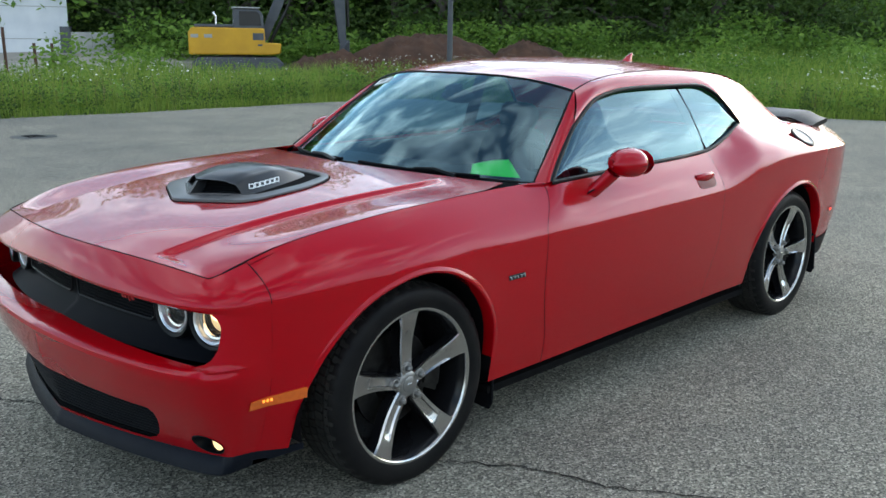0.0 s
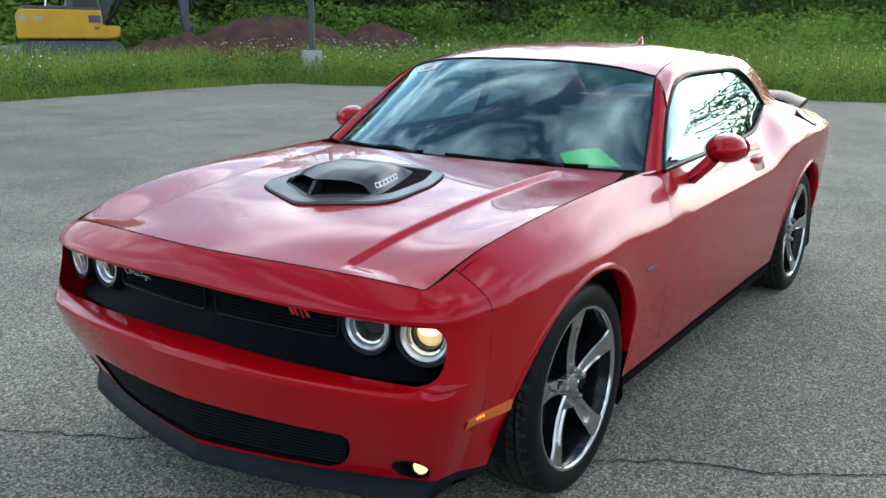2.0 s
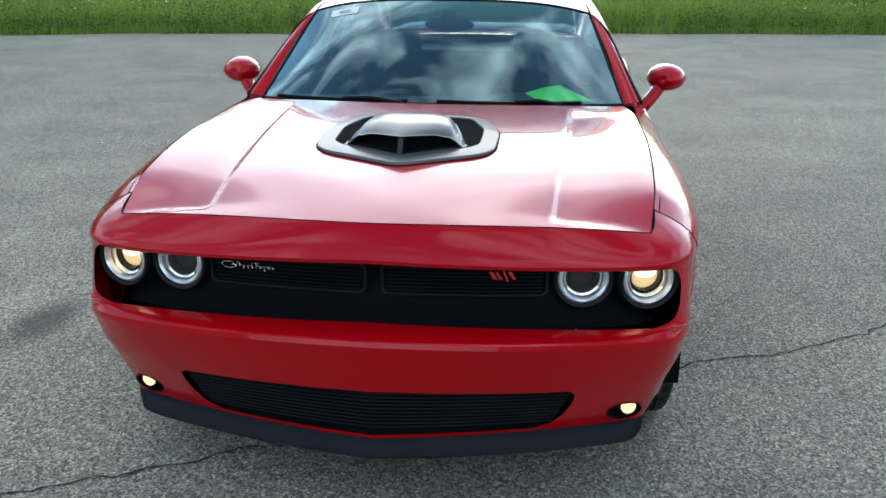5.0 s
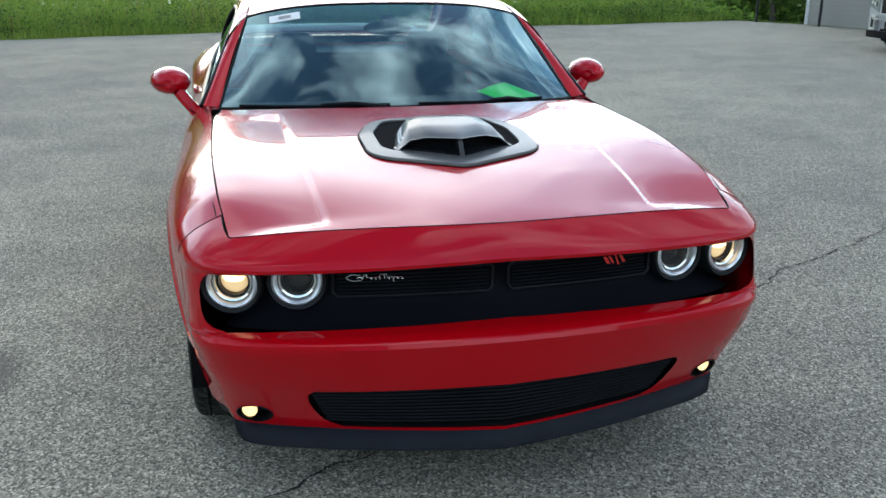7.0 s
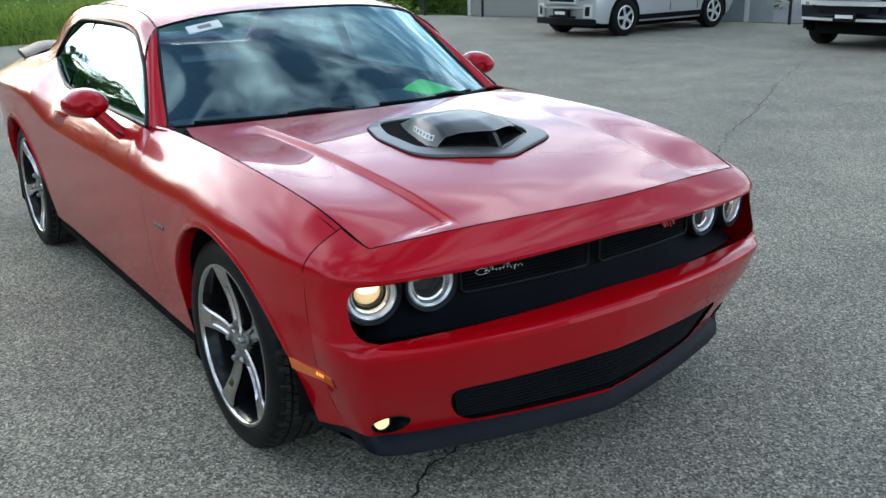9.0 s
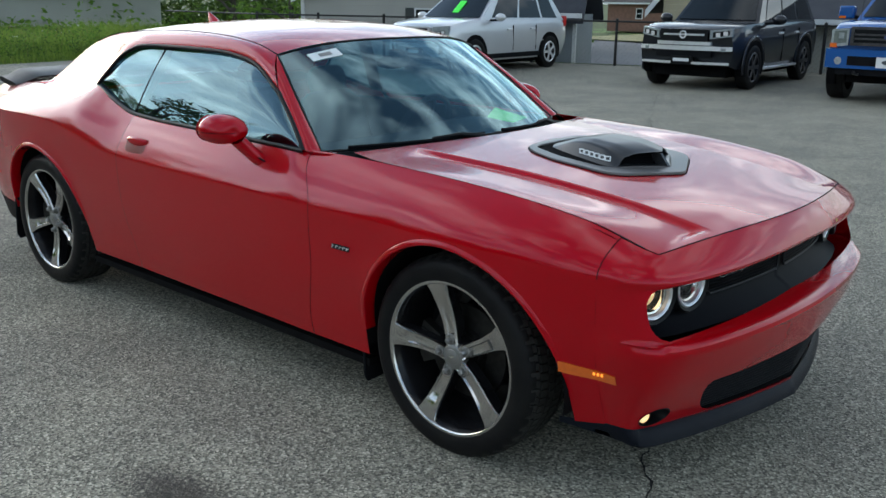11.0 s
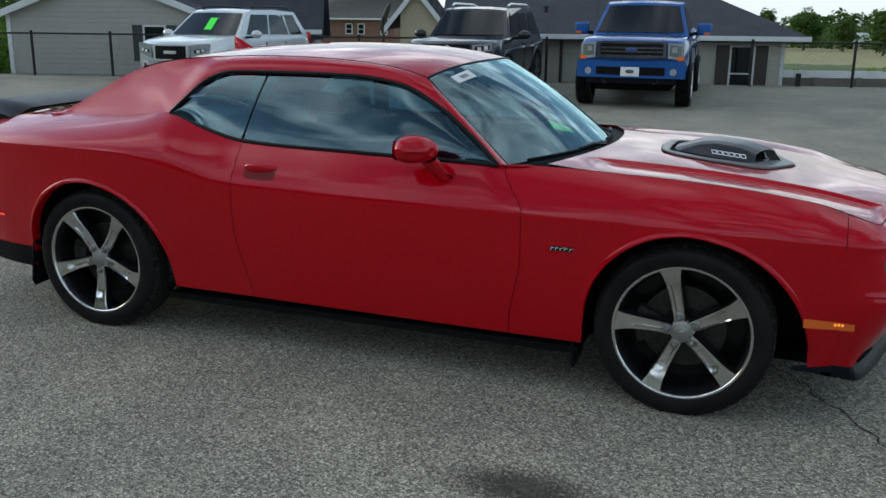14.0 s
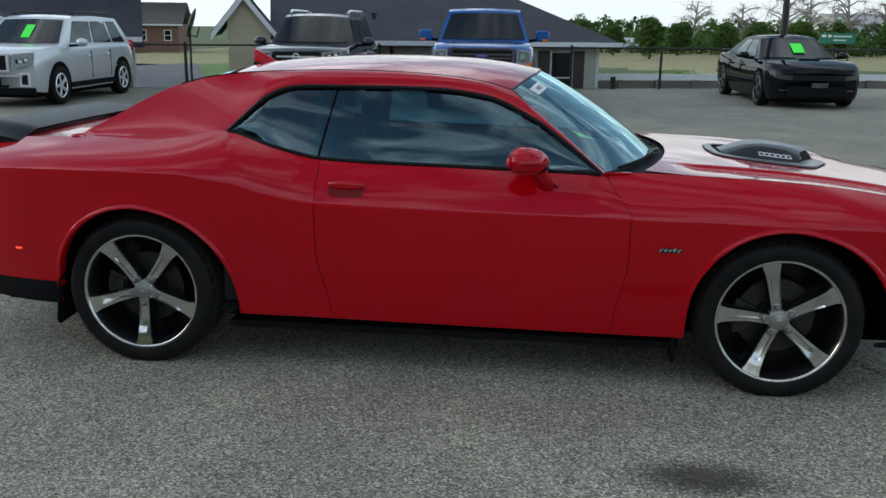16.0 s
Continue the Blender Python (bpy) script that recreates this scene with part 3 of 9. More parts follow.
MOUTH = 32
PILLAR_Y = fn([0, 0.12, 0.35, 0.62, 0.82, 0.94, 1.0], [0.822, 0.842, 0.850, 0.849, 0.838, 0.812, 0.780])
pillar = [warped(upper[-1] + (shelf[0] - upper[-1]) * t, float(PILLAR_Y(t)), 49) for t in np.linspace(0, 1, 13)]
MOUTH_Y = fn([0, 0.1, 0.25, 0.5, 0.75, 0.9, 1.0], [0.556, 0.572, 0.570, 0.556, 0.532, 0.506, 0.468])
gap2 = [warped(shelf[-1] + (foot[0] - shelf[-1]) * t, float(MOUTH_Y(t))) for t in np.linspace(0, 1, 11)]
nose_rows = upper[:-1] + pillar + shelf[1:-1] + gap2 + foot[1:]
n_up, n_sh = len(upper) - 1, len(shelf) - 2
nose = np.array(both(nose_rows))
FOG_Y, FOG_Z, FOG_A, FOG_B = 0.722, 0.298, 0.050, 0.034


def fog_e(p):
    return np.hypot((np.abs(p[..., 1]) - FOG_Y) / FOG_A, (p[..., 2] - FOG_Z) / FOG_B)


centre = (nose[:-1, :-1] + nose[1:, :-1] + nose[:-1, 1:] + nose[1:, 1:]) / 4
fog_cell = fog_e(centre) < 1


def nose_hole(i, j):
    far = max(abs(j - 60), abs(j + 1 - 60))
    if n_up <= i < n_up + 12:
        return far <= 49
    b = n_up + 13 + n_sh
    if b <= i < b + 10:
        return far <= MOUTH or bool(fog_cell[i, j])
    return False


def nose_at(y, z):
    """The nose skin's x at a width and a height."""
    xs = [np.interp(abs(y), q[:52, 1], q[:52, 0]) for q in nose_rows]
    zs = [np.interp(abs(y), q[:52, 1], q[:52, 2]) for q in nose_rows]
    o = np.argsort(zs)
    return float(np.interp(z, np.array(zs)[o], np.array(xs)[o]))


# the edge of the fog lamps' recesses is a true oval
for i in range(1, nose.shape[0] - 1):
    for j in range(1, nose.shape[1] - 1):
        n_in = int(fog_cell[i - 1:i + 1, j - 1:j + 1].sum())
        if 0 < n_in < 4:
            p = nose[i, j]
            k = fog_e(p)
            y_new, z_new = math.copysign(FOG_Y + (abs(p[1]) - FOG_Y) / k, p[1]), FOG_Z + (p[2] - FOG_Z) / k
            nose[i, j] = (nose_at(y_new, z_new), y_new, z_new)
bumper = part("front_bumper", Shape().grid(nose, skip=nose_hole), RED, coupe, away=(1.6, 0, 0.55), smooth=32)


def share_edge(ob):
    """Fender and nose meet without a kink in the shading: both take the flank's own slope along their joint."""
    me = ob.data
    cn = [Vector(c.vector) for c in me.corner_normals]
    for lp in me.loops:
        c = me.vertices[lp.vertex_index].co
        if abs(c.x - 2.05) < 0.003 and abs(c.y) > 0.8 and c.z < float(CREASE_Z(2.05)) - 0.006:
            z = max(c.z, 0.27)
            sx = float(side_y(np.array(2.05), np.array(z)) - side_y(np.array(1.99), np.array(z))) / 0.06
            sz = float(side_y(np.array(2.05), np.array(z + 0.01)) - side_y(np.array(2.05), np.array(z - 0.01))) / 0.02
            cn[lp.index] = Vector((-sx - 0.03, math.copysign(1.0, c.y), -sz)).normalized()
    me.normals_split_custom_set(cn)


for ob in (bumper, *fenders):
    share_edge(ob)
part("hood_seam", Shape().tube(both([seam])[0] + (-0.003, 0, -0.001), 0.0032, 6), WELL, coupe)
for sg in (1, -1):
    part("nose_seam", Shape().tube([q[-1] * (1, sg, 1) for q in nose_rows if q[-1][2] > 0.765], 0.0017, 5), WELL, coupe)


# black housing behind the upper mouth, and behind the lower one
hz = [0.79, 0.755, 0.69, 0.62, 0.575]
back = [np.c_[(PLAN + PLAN_N * -o)[:, :2], np.full(61, z)] for z, o in zip(hz, (0.10, 0.165, 0.185, 0.165, 0.10))]
part("grille_housing", Shape().grid(np.array(both(back))[:, 8:-8]), GRILLE_BLACK, coupe, "black grille surround", smooth=60)
back = [q + PLAN_N * -d + (0, 0, dz) for q, d, dz in ((shelf[-1], 0.012, 0.012), (shelf[-1], 0.035, 0.004), (gap2[5], 0.035, 0), (foot[0], 0.035, 0.004), (foot[0], 0.010, -0.003))]
back = np.array(both(back))[:, 24:-24]
skin = np.array(both([shelf[-1], shelf[-1], gap2[5], foot[0], foot[0]]))[:, 24:-24]
back[:, 0], back[:, -1] = skin[:, 0] - (0.004, 0, 0), skin[:, -1] - (0.004, 0, 0)
part("lower_grille_housing", Shape().grid(back), WELL, coupe)
# red lip under the lower mouth is part of the bumper; below it the black chin
chin_rows = [nose_row(-0.080, 0.243, -0.150, 0.249, -0.068, 0.266), nose_row(-0.070, 0.231, -0.136, 0.238, -0.064, 0.254), nose_row(-0.060, 0.212, -0.124, 0.218, -0.060, 0.236), nose_row(-0.055, 0.192, -0.118, 0.197, -0.060, 0.220), nose_row(-0.068, 0.181, -0.130, 0.187, -0.070, 0.208), nose_row(-0.2, 0.20, -0.25, 0.203, -0.14, 0.22)]
# the lip thins out along the fender as far as the wheel
chin_rows = [np.vstack([q, [(1.98, float(side_y(np.array(1.98), np.array(0.25))) - 0.010, 0.55 * q[-1][2] + 0.45 * 0.258), (1.905, float(side_y(np.array(1.905), np.array(0.25))) - 0.018, 0.35 * q[-1][2] + 0.65 * 0.255)]]) for q in chin_rows]
part("front_chin_spoiler", Shape().grid(np.array(both(chin_rows))), CHIN, coupe, "dark grey plastic chin spoiler", away=(1.6, 0, 0.5), smooth=50)

# ---- roof and pillars ----
ROOF_EDGE = curve3([(0.251, 0.642, 1.325), (0.10, 0.625, 1.362), (-0.15, 0.607, 1.388), (-0.5, 0.592, 1.398), (-0.85, 0.585, 1.388), (-1.10, 0.586, 1.370), (-1.25, 0.590, 1.345), (-1.40, 0.598, 1.298), (-1.55, 0.611, 1.229), (-1.70, 0.628, 1.148), (-1.88, 0.655, 1.056)], 49)
GLASS_TOP = curve3([(0.405, 0.757, 1.178), (0.203, 0.707, 1.276), (0.05, 0.688, 1.308), (-0.113, 0.681, 1.322), (-0.536, 0.680, 1.325), (-0.76, 0.684, 1.319), (-0.84, 0.697, 1.296), (-0.90, 0.717, 1.262), (-1.013, 0.758, 1.158), (-1.06, 0.768, 1.117)], 49)
A_FRONT = curve3([(0.690, 0.785, 0.975), (0.585, 0.757, 1.062), (0.42, 0.705, 1.196), (0.251, 0.642, 1.325)], 17)
A_BACK = curve3([(0.668, 0.858, 0.981), (0.56, 0.812, 1.066), (0.405, 0.757, 1.178)], 17)
ROOF_MID = fn([-1.90, -1.65, -1.35, -1.08, -0.8, -0.4, 0.0, 0.2, 0.38], [1.062, 1.18, 1.322, 1.402, 1.434, 1.450, 1.440, 1.418, 1.382])


def between(a, b, n, bulge, out):
    """A strip between two lines, bowed outwards."""
    t = np.linspace(0, 1, n)[:, None, None]
    q = a[None] * (1 - t) + b[None] * t
    return q + np.asarray(out) * (np.broadcast_to(bulge, len(a))[None, :, None] * 4 * t * (1 - t))


def flat_y(sign):
    return np.array((1, sign, 1))


# the sail panels run down on to the quarter panels
sail_low = np.array([(x, float(TOP_Y(x)), float(TOP_Z(x))) for x in np.linspace(-1.06, -1.88, 20)])
lower_line = np.vstack([GLASS_TOP, sail_low[1:]])
s_low = np.r_[0, np.cumsum(np.linalg.norm(np.diff(lower_line, axis=0), axis=1))]
cut = s_low[48]
up_s = np.r_[0, np.cumsum(np.linalg.norm(np.diff(ROOF_EDGE, axis=0), axis=1))]


def on(line, s, q):
    return np.stack([np.interp(q, s, line[:, k]) for k in range(3)], -1)


# pair the upper line with the lower one by x, so that the pillar fans out towards the tail
pair = fn([0.0, 0.30, 0.62, 1.12, 1.40, 1.52, cut, s_low[-1]], [0.0, 0.16, 0.46, 0.96, 1.20, 1.33, 1.52, up_s[-1]])
q = np.linspace(0, s_low[-1], 84)
lowq, upq = on(lower_line, s_low, q), on(ROOF_EDGE, up_s, pair(q))
for sign in (1, -1):
    f = flat_y(sign)
    strip = Shape().grid(between(upq * f, lowq * f, 13, 0.020 - 0.032 * sm((q - cut + 0.25) / 0.45) * (1 - sm((q - s_low[-1] + 0.15) / 0.15)), (0, sign * 0.8, 0.6)))
    fan = between(A_FRONT[::-1] * f, A_BACK[::-1] * f, 9, 0.014, (0.5, sign * 0.8, 0.25))
    strip.grid(fan)
    strip.poly([tuple(c) for c in (A_FRONT[0] * f, A_BACK[0] * f, (0.80, sign * 0.83, 0.982), (0.80, sign * 0.79, 0.985))])
    part("roof_pillar", strip, RED, coupe, "red roof rail, front pillar and sail panel", weld=0.004, away=(-0.4, 0, 1.0), smooth=70)
rows = []
for i in range(49):
    e = ROOF_EDGE[i]
    if e[0] < -1.12:
        break
    y = np.linspace(-1, 1, 25)
    xm = e[0] + (0.115 * (1 - y * y) if i == 0 else 0.115 * (1 - y * y) * max(0, 1 - (0.251 - e[0]) / 0.3))
    mid = ROOF_MID(xm)
    rows.append(np.stack([xm + 0 * y, y * (e[1] - 0.001), e[2] + (mid - e[2]) * (1 - np.abs(y) ** 2.3)], -1))
roof_rows = rows
part("roof", Shape().grid(rows), RED, coupe, "red roof skin", away=(-0.4, 0, 0.8), smooth=60)
for sign in (1, -1):                 # the black roof ditch
    q = ROOF_EDGE[:36] * flat_y(sign)
    part("roof_seam", Shape().tube(q + (0, 0, -0.001), 0.0035, 6), WELL, coupe)

# ---- glass ----
ws_top = roof_rows[0] + (0.004, 0, -0.004)
y = np.linspace(-1, 1, 25)
ws_bot = np.stack([0.690 + 0.265 * (1 - np.abs(y) ** 2.1), y * 0.785, 0.972 + 0.024 * (1 - y * y)], -1)
t = np.linspace(0, 1, 17)[:, None, None]
ws = ws_top[None] * (1 - t) + ws_bot[None] * t
ws = ws + np.array((0.45, 0, 0.9)) * (0.022 * 4 * t * (1 - t) * (1 - np.abs(y)[None, :, None] ** 4))
windshield = part("windshield", Shape().grid(ws), WINDSHIELD, coupe, "clear windshield reflecting the clouds", away=(-0.2, 0, 0.8), smooth=80)
edge_pts = np.vstack([ws[0], ws[1:, -1], ws[-1, ::-1], ws[-2:0:-1, 0]])
part("windshield_seal", Shape().tube(np.vstack([edge_pts, edge_pts[:1]]), 0.006, 6, caps=False), BLACK_SATIN, coupe)
band = [ws[k] + (0.002, 0, 0.003) for k in (0, 1)]
rows = []
for x in np.linspace(-1.13, -1.85, 14):
    e = on(ROOF_EDGE[::-1], ROOF_EDGE[::-1][:, 0], [x])[0]
    yv = np.linspace(-1, 1, 15)
    rows.append(np.stack([np.full(15, x), yv * (e[1] - 0.01), e[2] - 0.004 + (float(ROOF_MID(x)) - e[2]) * (1 - np.abs(yv) ** 2.5)], -1))
part("rear_window", Shape().grid(rows), TINTED, coupe, "tinted rear window", away=(-1.4, 0, 0.8), smooth=80)

BELT = curve3([(0.668, 0.858, 0.981), (0.45, 0.857, 0.987), (0.0, 0.851, 0.995), (-0.60, 0.837, 1.011), (-0.82, 0.811, 1.053), (-1.06, 0.766, 1.117)], 60)
frame_top = np.vstack([A_BACK, GLASS_TOP[1:]])
s_ft = np.r_[0, np.cumsum(np.linalg.norm(np.diff(frame_top, axis=0), axis=1))]


def glass_sheet(x0, x1, lean, n):
    """Side glass between the belt and the window's upper edge."""
    rows = []
    for k in np.linspace(0, 1, n):
        xb = x0 + (x1 - x0) * k
        b = on(BELT[::-1], BELT[::-1][:, 0], [xb])[0]
        top = on(frame_top[::-1], frame_top[::-1][:, 0], [xb + lean])[0]
        t = np.linspace(0, 1, 9)[:, None]
        w = b * (1 - t) + top * t
        w[:, 1] += 0.012 * 4 * t[:, 0] * (1 - t[:, 0])
        w[:, 1] -= 0.012
        rows.append(w)
    return rows


for sign in (1, -1):
    f = flat_y(sign)
    a = np.array(glass_sheet(-0.612, 0.66, 0.035 * 0, 48)) * f
    # the glass's rear edge leans forwards with the door
    t = np.linspace(0, 1, 9)
    for i in range(6):
        a[i, :, 0] += 0.068 * t * (1 - i / 6)
    part("door_window", Shape().grid(a), TINTED, coupe, "dark tinted door window", away=(0, 0, 1.1), smooth=80)
    b = np.array(glass_sheet(-1.055, -0.622, 0.0, 22)) * f
    for i in range(16, 22):
        b[i, :, 0] += 0.068 * t * ((i - 15) / 6)
    part("quarter_window", Shape().grid(b), TINTED, coupe, "dark tinted rear quarter window", away=(-0.8, 0, 1.1), smooth=80)
    p0, p1 = a[0, 0] + (-0.005, sign * 0.002, 0), a[0, -1] + (-0.005, sign * 0.002, 0)
    part("window_divider", Shape().tube(np.linspace(p0, p1, 6), 0.006, 6), WELL, coupe)
    trim = np.vstack([frame_top, BELT[::-1][1:]]) * f + (0, sign * 0.001, 0)
    part("window_trim", Shape().tube(trim, 0.0095, 8, caps=False), BLACK_SATIN, coupe, "black window surround", smooth=80)
    # black inner pillar behind the divider
    c0, c1 = b[-1, 0] + (-0.06, -sign * 0.02, 0), b[-1, -1] + (-0.06, -sign * 0.03, 0)
    part("inner_pillar", Shape().grid([[c0, c1], [c0 + (0.10, 0, 0), c1 + (0.10, 0, 0)]]), INTERIOR, coupe, thick=0.01)

# ---- the red coupe: wheels ----
def tyre_shape(r=TYRE_R, rim=0.277, half=0.122):
    prof = [(rim - 0.012, 0.098), (rim - 0.004, 0.113), (rim + 0.010, 0.1195), (rim + 0.03, 0.1225), (rim + 0.055, 0.1215), (r - 0.016, 0.113), (r - 0.006, 0.103), (r - 0.001, 0.088),
            (r - 0.008, 0.072), (r - 0.008, 0.040), (r - 0.008, 0.012)]
    prof = prof + [(a, -b) for a, b in prof[::-1]]
    n = 168
    a = np.linspace(0, 2 * np.pi, n, endpoint=False)
    rows = []
    for k, (q, h) in enumerate(prof):
        groove = np.where(np.arange(n) % 4 == (1 if h > 0 else 3), 0.006, 0.0) if 0.06 < abs(h) < 0.107 and q > r - 0.012 else 0.0
        rr = q - groove
        rows.append(np.stack([rr * np.cos(a), np.full(n, h), rr * np.sin(a)], -1))
    rows = np.array(rows)
    rows[..., 2] = np.maximum(rows[..., 2], -AXLE_Z - 0.0005)      # the tyre stands flat on the ground
    return Shape().grid(rows, wrap=True)


def spoke_shape(turn, top):
    """One of five spokes: the machined face, or the dark body under it."""
    rows = []
    for r in np.linspace(0.030, 0.264, 18):
        k = (r - 0.030) / 0.234
        w = 0.0250 + 0.011 * k ** 1.5 + 0.012 * k ** 9 - 0.001 * math.sin(math.pi * k)
        y = 0.086 - 0.006 * math.sin(math.pi * min(k * 1.3, 1)) + 0.027 * k ** 2
        dip = 0.010 * min(1.0, k / 0.08) * sm((0.74 - k) / 0.10)
        skew = 0.003 * math.sin(math.pi * k * 0.9)
        if top:
            sec = [(-w, y - 0.006), (-w + 0.003, y), (-w * 0.45, y + 0.0005), (-w * 0.30, y - dip * 0.7), (w * 0.2, y - dip), (w * 0.66, y - dip * 0.8), (w - 0.004, y - 0.0005), (w, y - 0.008)]
        else:
            sec = [(-w - 0.001, y - 0.018), (w + 0.001, y - 0.018), (w + 0.003, y - 0.05), (-w - 0.003, y - 0.05)]
        rows.append([(r * math.cos(turn) - (u + skew) * math.sin(turn), v, r * math.sin(turn) + (u + skew) * math.cos(turn)) for u, v in sec])
    return np.array(rows)


TURNS = [math.radians(90 + 72 * k) for k in range(5)]
body = Shape().spin([(0.262, 0.108), (0.252, 0.096), (0.243, 0.06), (0.238, -0.02), (0.238, -0.075), (0.001, -0.075)], 64)
HUB_MESH = Shape().spin([(0.001, 0.06), (0.060, 0.06), (0.063, 0.03), (0.05, -0.07)], 40).mesh("hub", 1e-5, 40)
HUB_MESH.materials.append(POCKET)
ARM_MESH = Shape().grid(spoke_shape(TURNS[0], False), wrap=True).mesh("spoke_back", 1e-5, 40)
ARM_MESH.materials.append(POCKET)
WHEEL_MESH = body.mesh("wheel", 1e-5, 40)
WHEEL_MESH.materials.append(POCKET)
TYRE_MESH = tyre_shape().mesh("tyre", 1e-6, 35)
# tread: five ribs of separate blocks, dusty from the road
tread = Shape()
for rib, (y0, y1, turn) in enumerate(((-0.103, -0.072, 0.5), (-0.060, -0.025, 0.0), (-0.013, 0.013, 0.5), (0.025, 0.060, 0.0), (0.072, 0.103, 0.5))):
    for k in range(76):
        a0, a1 = (k + turn) * 2 * math.pi / 76, (k + turn + 0.80) * 2 * math.pi / 76
        slant = 0.012 if rib < 2 else (-0.012 if rib > 2 else 0.0)
        ends = []
        for rr in (TYRE_R - 0.012, TYRE_R + 0.0015):
            ends.append([((rr - 0.010 * (abs(y) > 0.1)) * math.cos(q), y, max((rr - 0.010 * (abs(y) > 0.1)) * math.sin(q), -AXLE_Z - 0.0005)) for q, y in ((a0, y0), (a1, y0), (a1 + slant, y1), (a0 + slant, y1))])
        tread.prism(ends[0], ends[1])
TREAD = surf("dusty_tread_rubber", (0.020, 0.020, 0.019), (0.038, 0.037, 0.034), scale=14, rough=0.75, spec=0.12)
TREAD_MESH = tread.mesh("tread", 0, 20)
TREAD_MESH.materials.append(TREAD)
TYRE_MESH.materials.append(RUBBER)
LIP_MESH = Shape().spin([(0.259, 0.106), (0.2605, 0.113), (0.266, 0.1175), (0.272, 0.1165), (0.274, 0.108), (0.268, 0.10)], 96).mesh("rim_lip", 1e-5, 60)
LIP_MESH.materials.append(POLISHED)
SPOKE_MESH = Shape().grid(spoke_shape(TURNS[0], True)).mesh("spoke", 1e-5, 28, away=(0, -1, 0))
SPOKE_MESH.materials.append(POLISHED)
CAP_MESH = Shape().spin([(0.001, 0.094), (0.024, 0.0935), (0.0285, 0.091), (0.030, 0.086), (0.031, 0.07)], 40).mesh("centre_cap", 1e-5, 40)
CAP_MESH.materials.append(CAP)
HUBRING_MESH = Shape().spin([(0.029, 0.0885), (0.040, 0.0875), (0.047, 0.082), (0.05, 0.06)], 48).mesh("hub_plate", 1e-5, 40)
HUBRING_MESH.materials.append(CAP)
LOGO_MESH = Shape().ball((0, 0.0925, 0.003), (0.017, 0.002, 0.005), 14, 6).mesh("cap_emblem", 1e-6, 60)
LOGO_MESH.materials.append(CHROME)
nut = Shape().spin([(0.001, 0.107), (0.006, 0.1065), (0.0095, 0.103), (0.0105, 0.097), (0.0105, 0.075)], 6).spin([(0.012, 0.09), (0.0165, 0.0885), (0.0175, 0.08)], 16)
NUT_MESH = nut.mesh("lug_nut", 1e-6, 35)
NUT_MESH.materials.append(CAP)
DISC_MESH = Shape().spin([(0.06, 0.02), (0.085, 0.025), (0.088, 0.006), (0.172, 0.006), (0.174, 0.0), (0.172, -0.01), (0.088, -0.01)], 56).mesh("brake_disc", 1e-5, 35)
DISC_MESH.materials.append(STEEL)
cal = Shape()
for a0, a1, r0, r1, y0, y1 in ((2.72, 3.58, 0.105, 0.196, 0.008, 0.042), (2.85, 3.45, 0.115, 0.19, 0.042, 0.052)):
    a = np.linspace(a0, a1, 12)
    cal.prism([(r0 * math.cos(q), y0, r0 * math.sin(q)) for q in a] + [(r1 * math.cos(q), y0, r1 * math.sin(q)) for q in a[::-1]],
              [(r0 * math.cos(q), y1, r0 * math.sin(q)) for q in a] + [(r1 * math.cos(q), y1, r1 * math.sin(q)) for q in a[::-1]])
CAL_MESH = cal.mesh("brake_caliper", 0, 30)
CAL_MESH.materials.append(STEEL)
for me in (WHEEL_MESH, LIP_MESH, SPOKE_MESH, ARM_MESH):
    me.transform(Matrix.Diagonal((1.033, 1, 1.033, 1)))
for x, side, spin in ((WB, 1, 4.0), (-WB, 1, -16.0), (WB, -1, 13.0), (-WB, -1, 180.0)):
    w = part("wheel", WHEEL_MESH, POCKET, coupe, "five-spoke machined alloy wheel with black pockets", at=pose(x, side * 0.80, AXLE_Z, 0, spin, 0 if side > 0 else 180))
    part("tyre", TYRE_MESH, RUBBER, w, "black low-profile tyre", at=Matrix.Rotation(-radians(spin), 4, "Y"))
    part("tread", TREAD_MESH, TREAD, w, "dusty tread blocks", at=Matrix.Rotation(-radians(spin), 4, "Y"))
    part("rim_lip", LIP_MESH, POLISHED, w)
    part("hub", HUB_MESH, POCKET, w)
    part("hub_plate", HUBRING_MESH, CAP, w)
    part("centre_cap", CAP_MESH, CAP, w)
    part("cap_emblem", LOGO_MESH, CHROME, w)
    for k in range(5):
        part("spoke", SPOKE_MESH, POLISHED, w, at=pose(0, 0, 0, 0, -72 * k, 0))
        part("spoke_back", ARM_MESH, POCKET, w, at=pose(0, 0, 0, 0, -72 * k, 0))
        part("lug_nut", NUT_MESH, CAP, w, at=Matrix.Rotation(-radians(72 * k), 4, "Y") @ Matrix.Translation((0, -0.002, 0.062)) @ Matrix.Diagonal((1.15, 1.0, 1.15, 1)))
    part("brake_disc", DISC_MESH, STEEL, w, at=Matrix.Rotation(-radians(spin), 4, "Y"))
    part("brake_caliper", CAL_MESH, STEEL, w, at=Matrix.Rotation(-radians(spin) + (0.0 if side > 0 else math.pi), 4, "Y"))

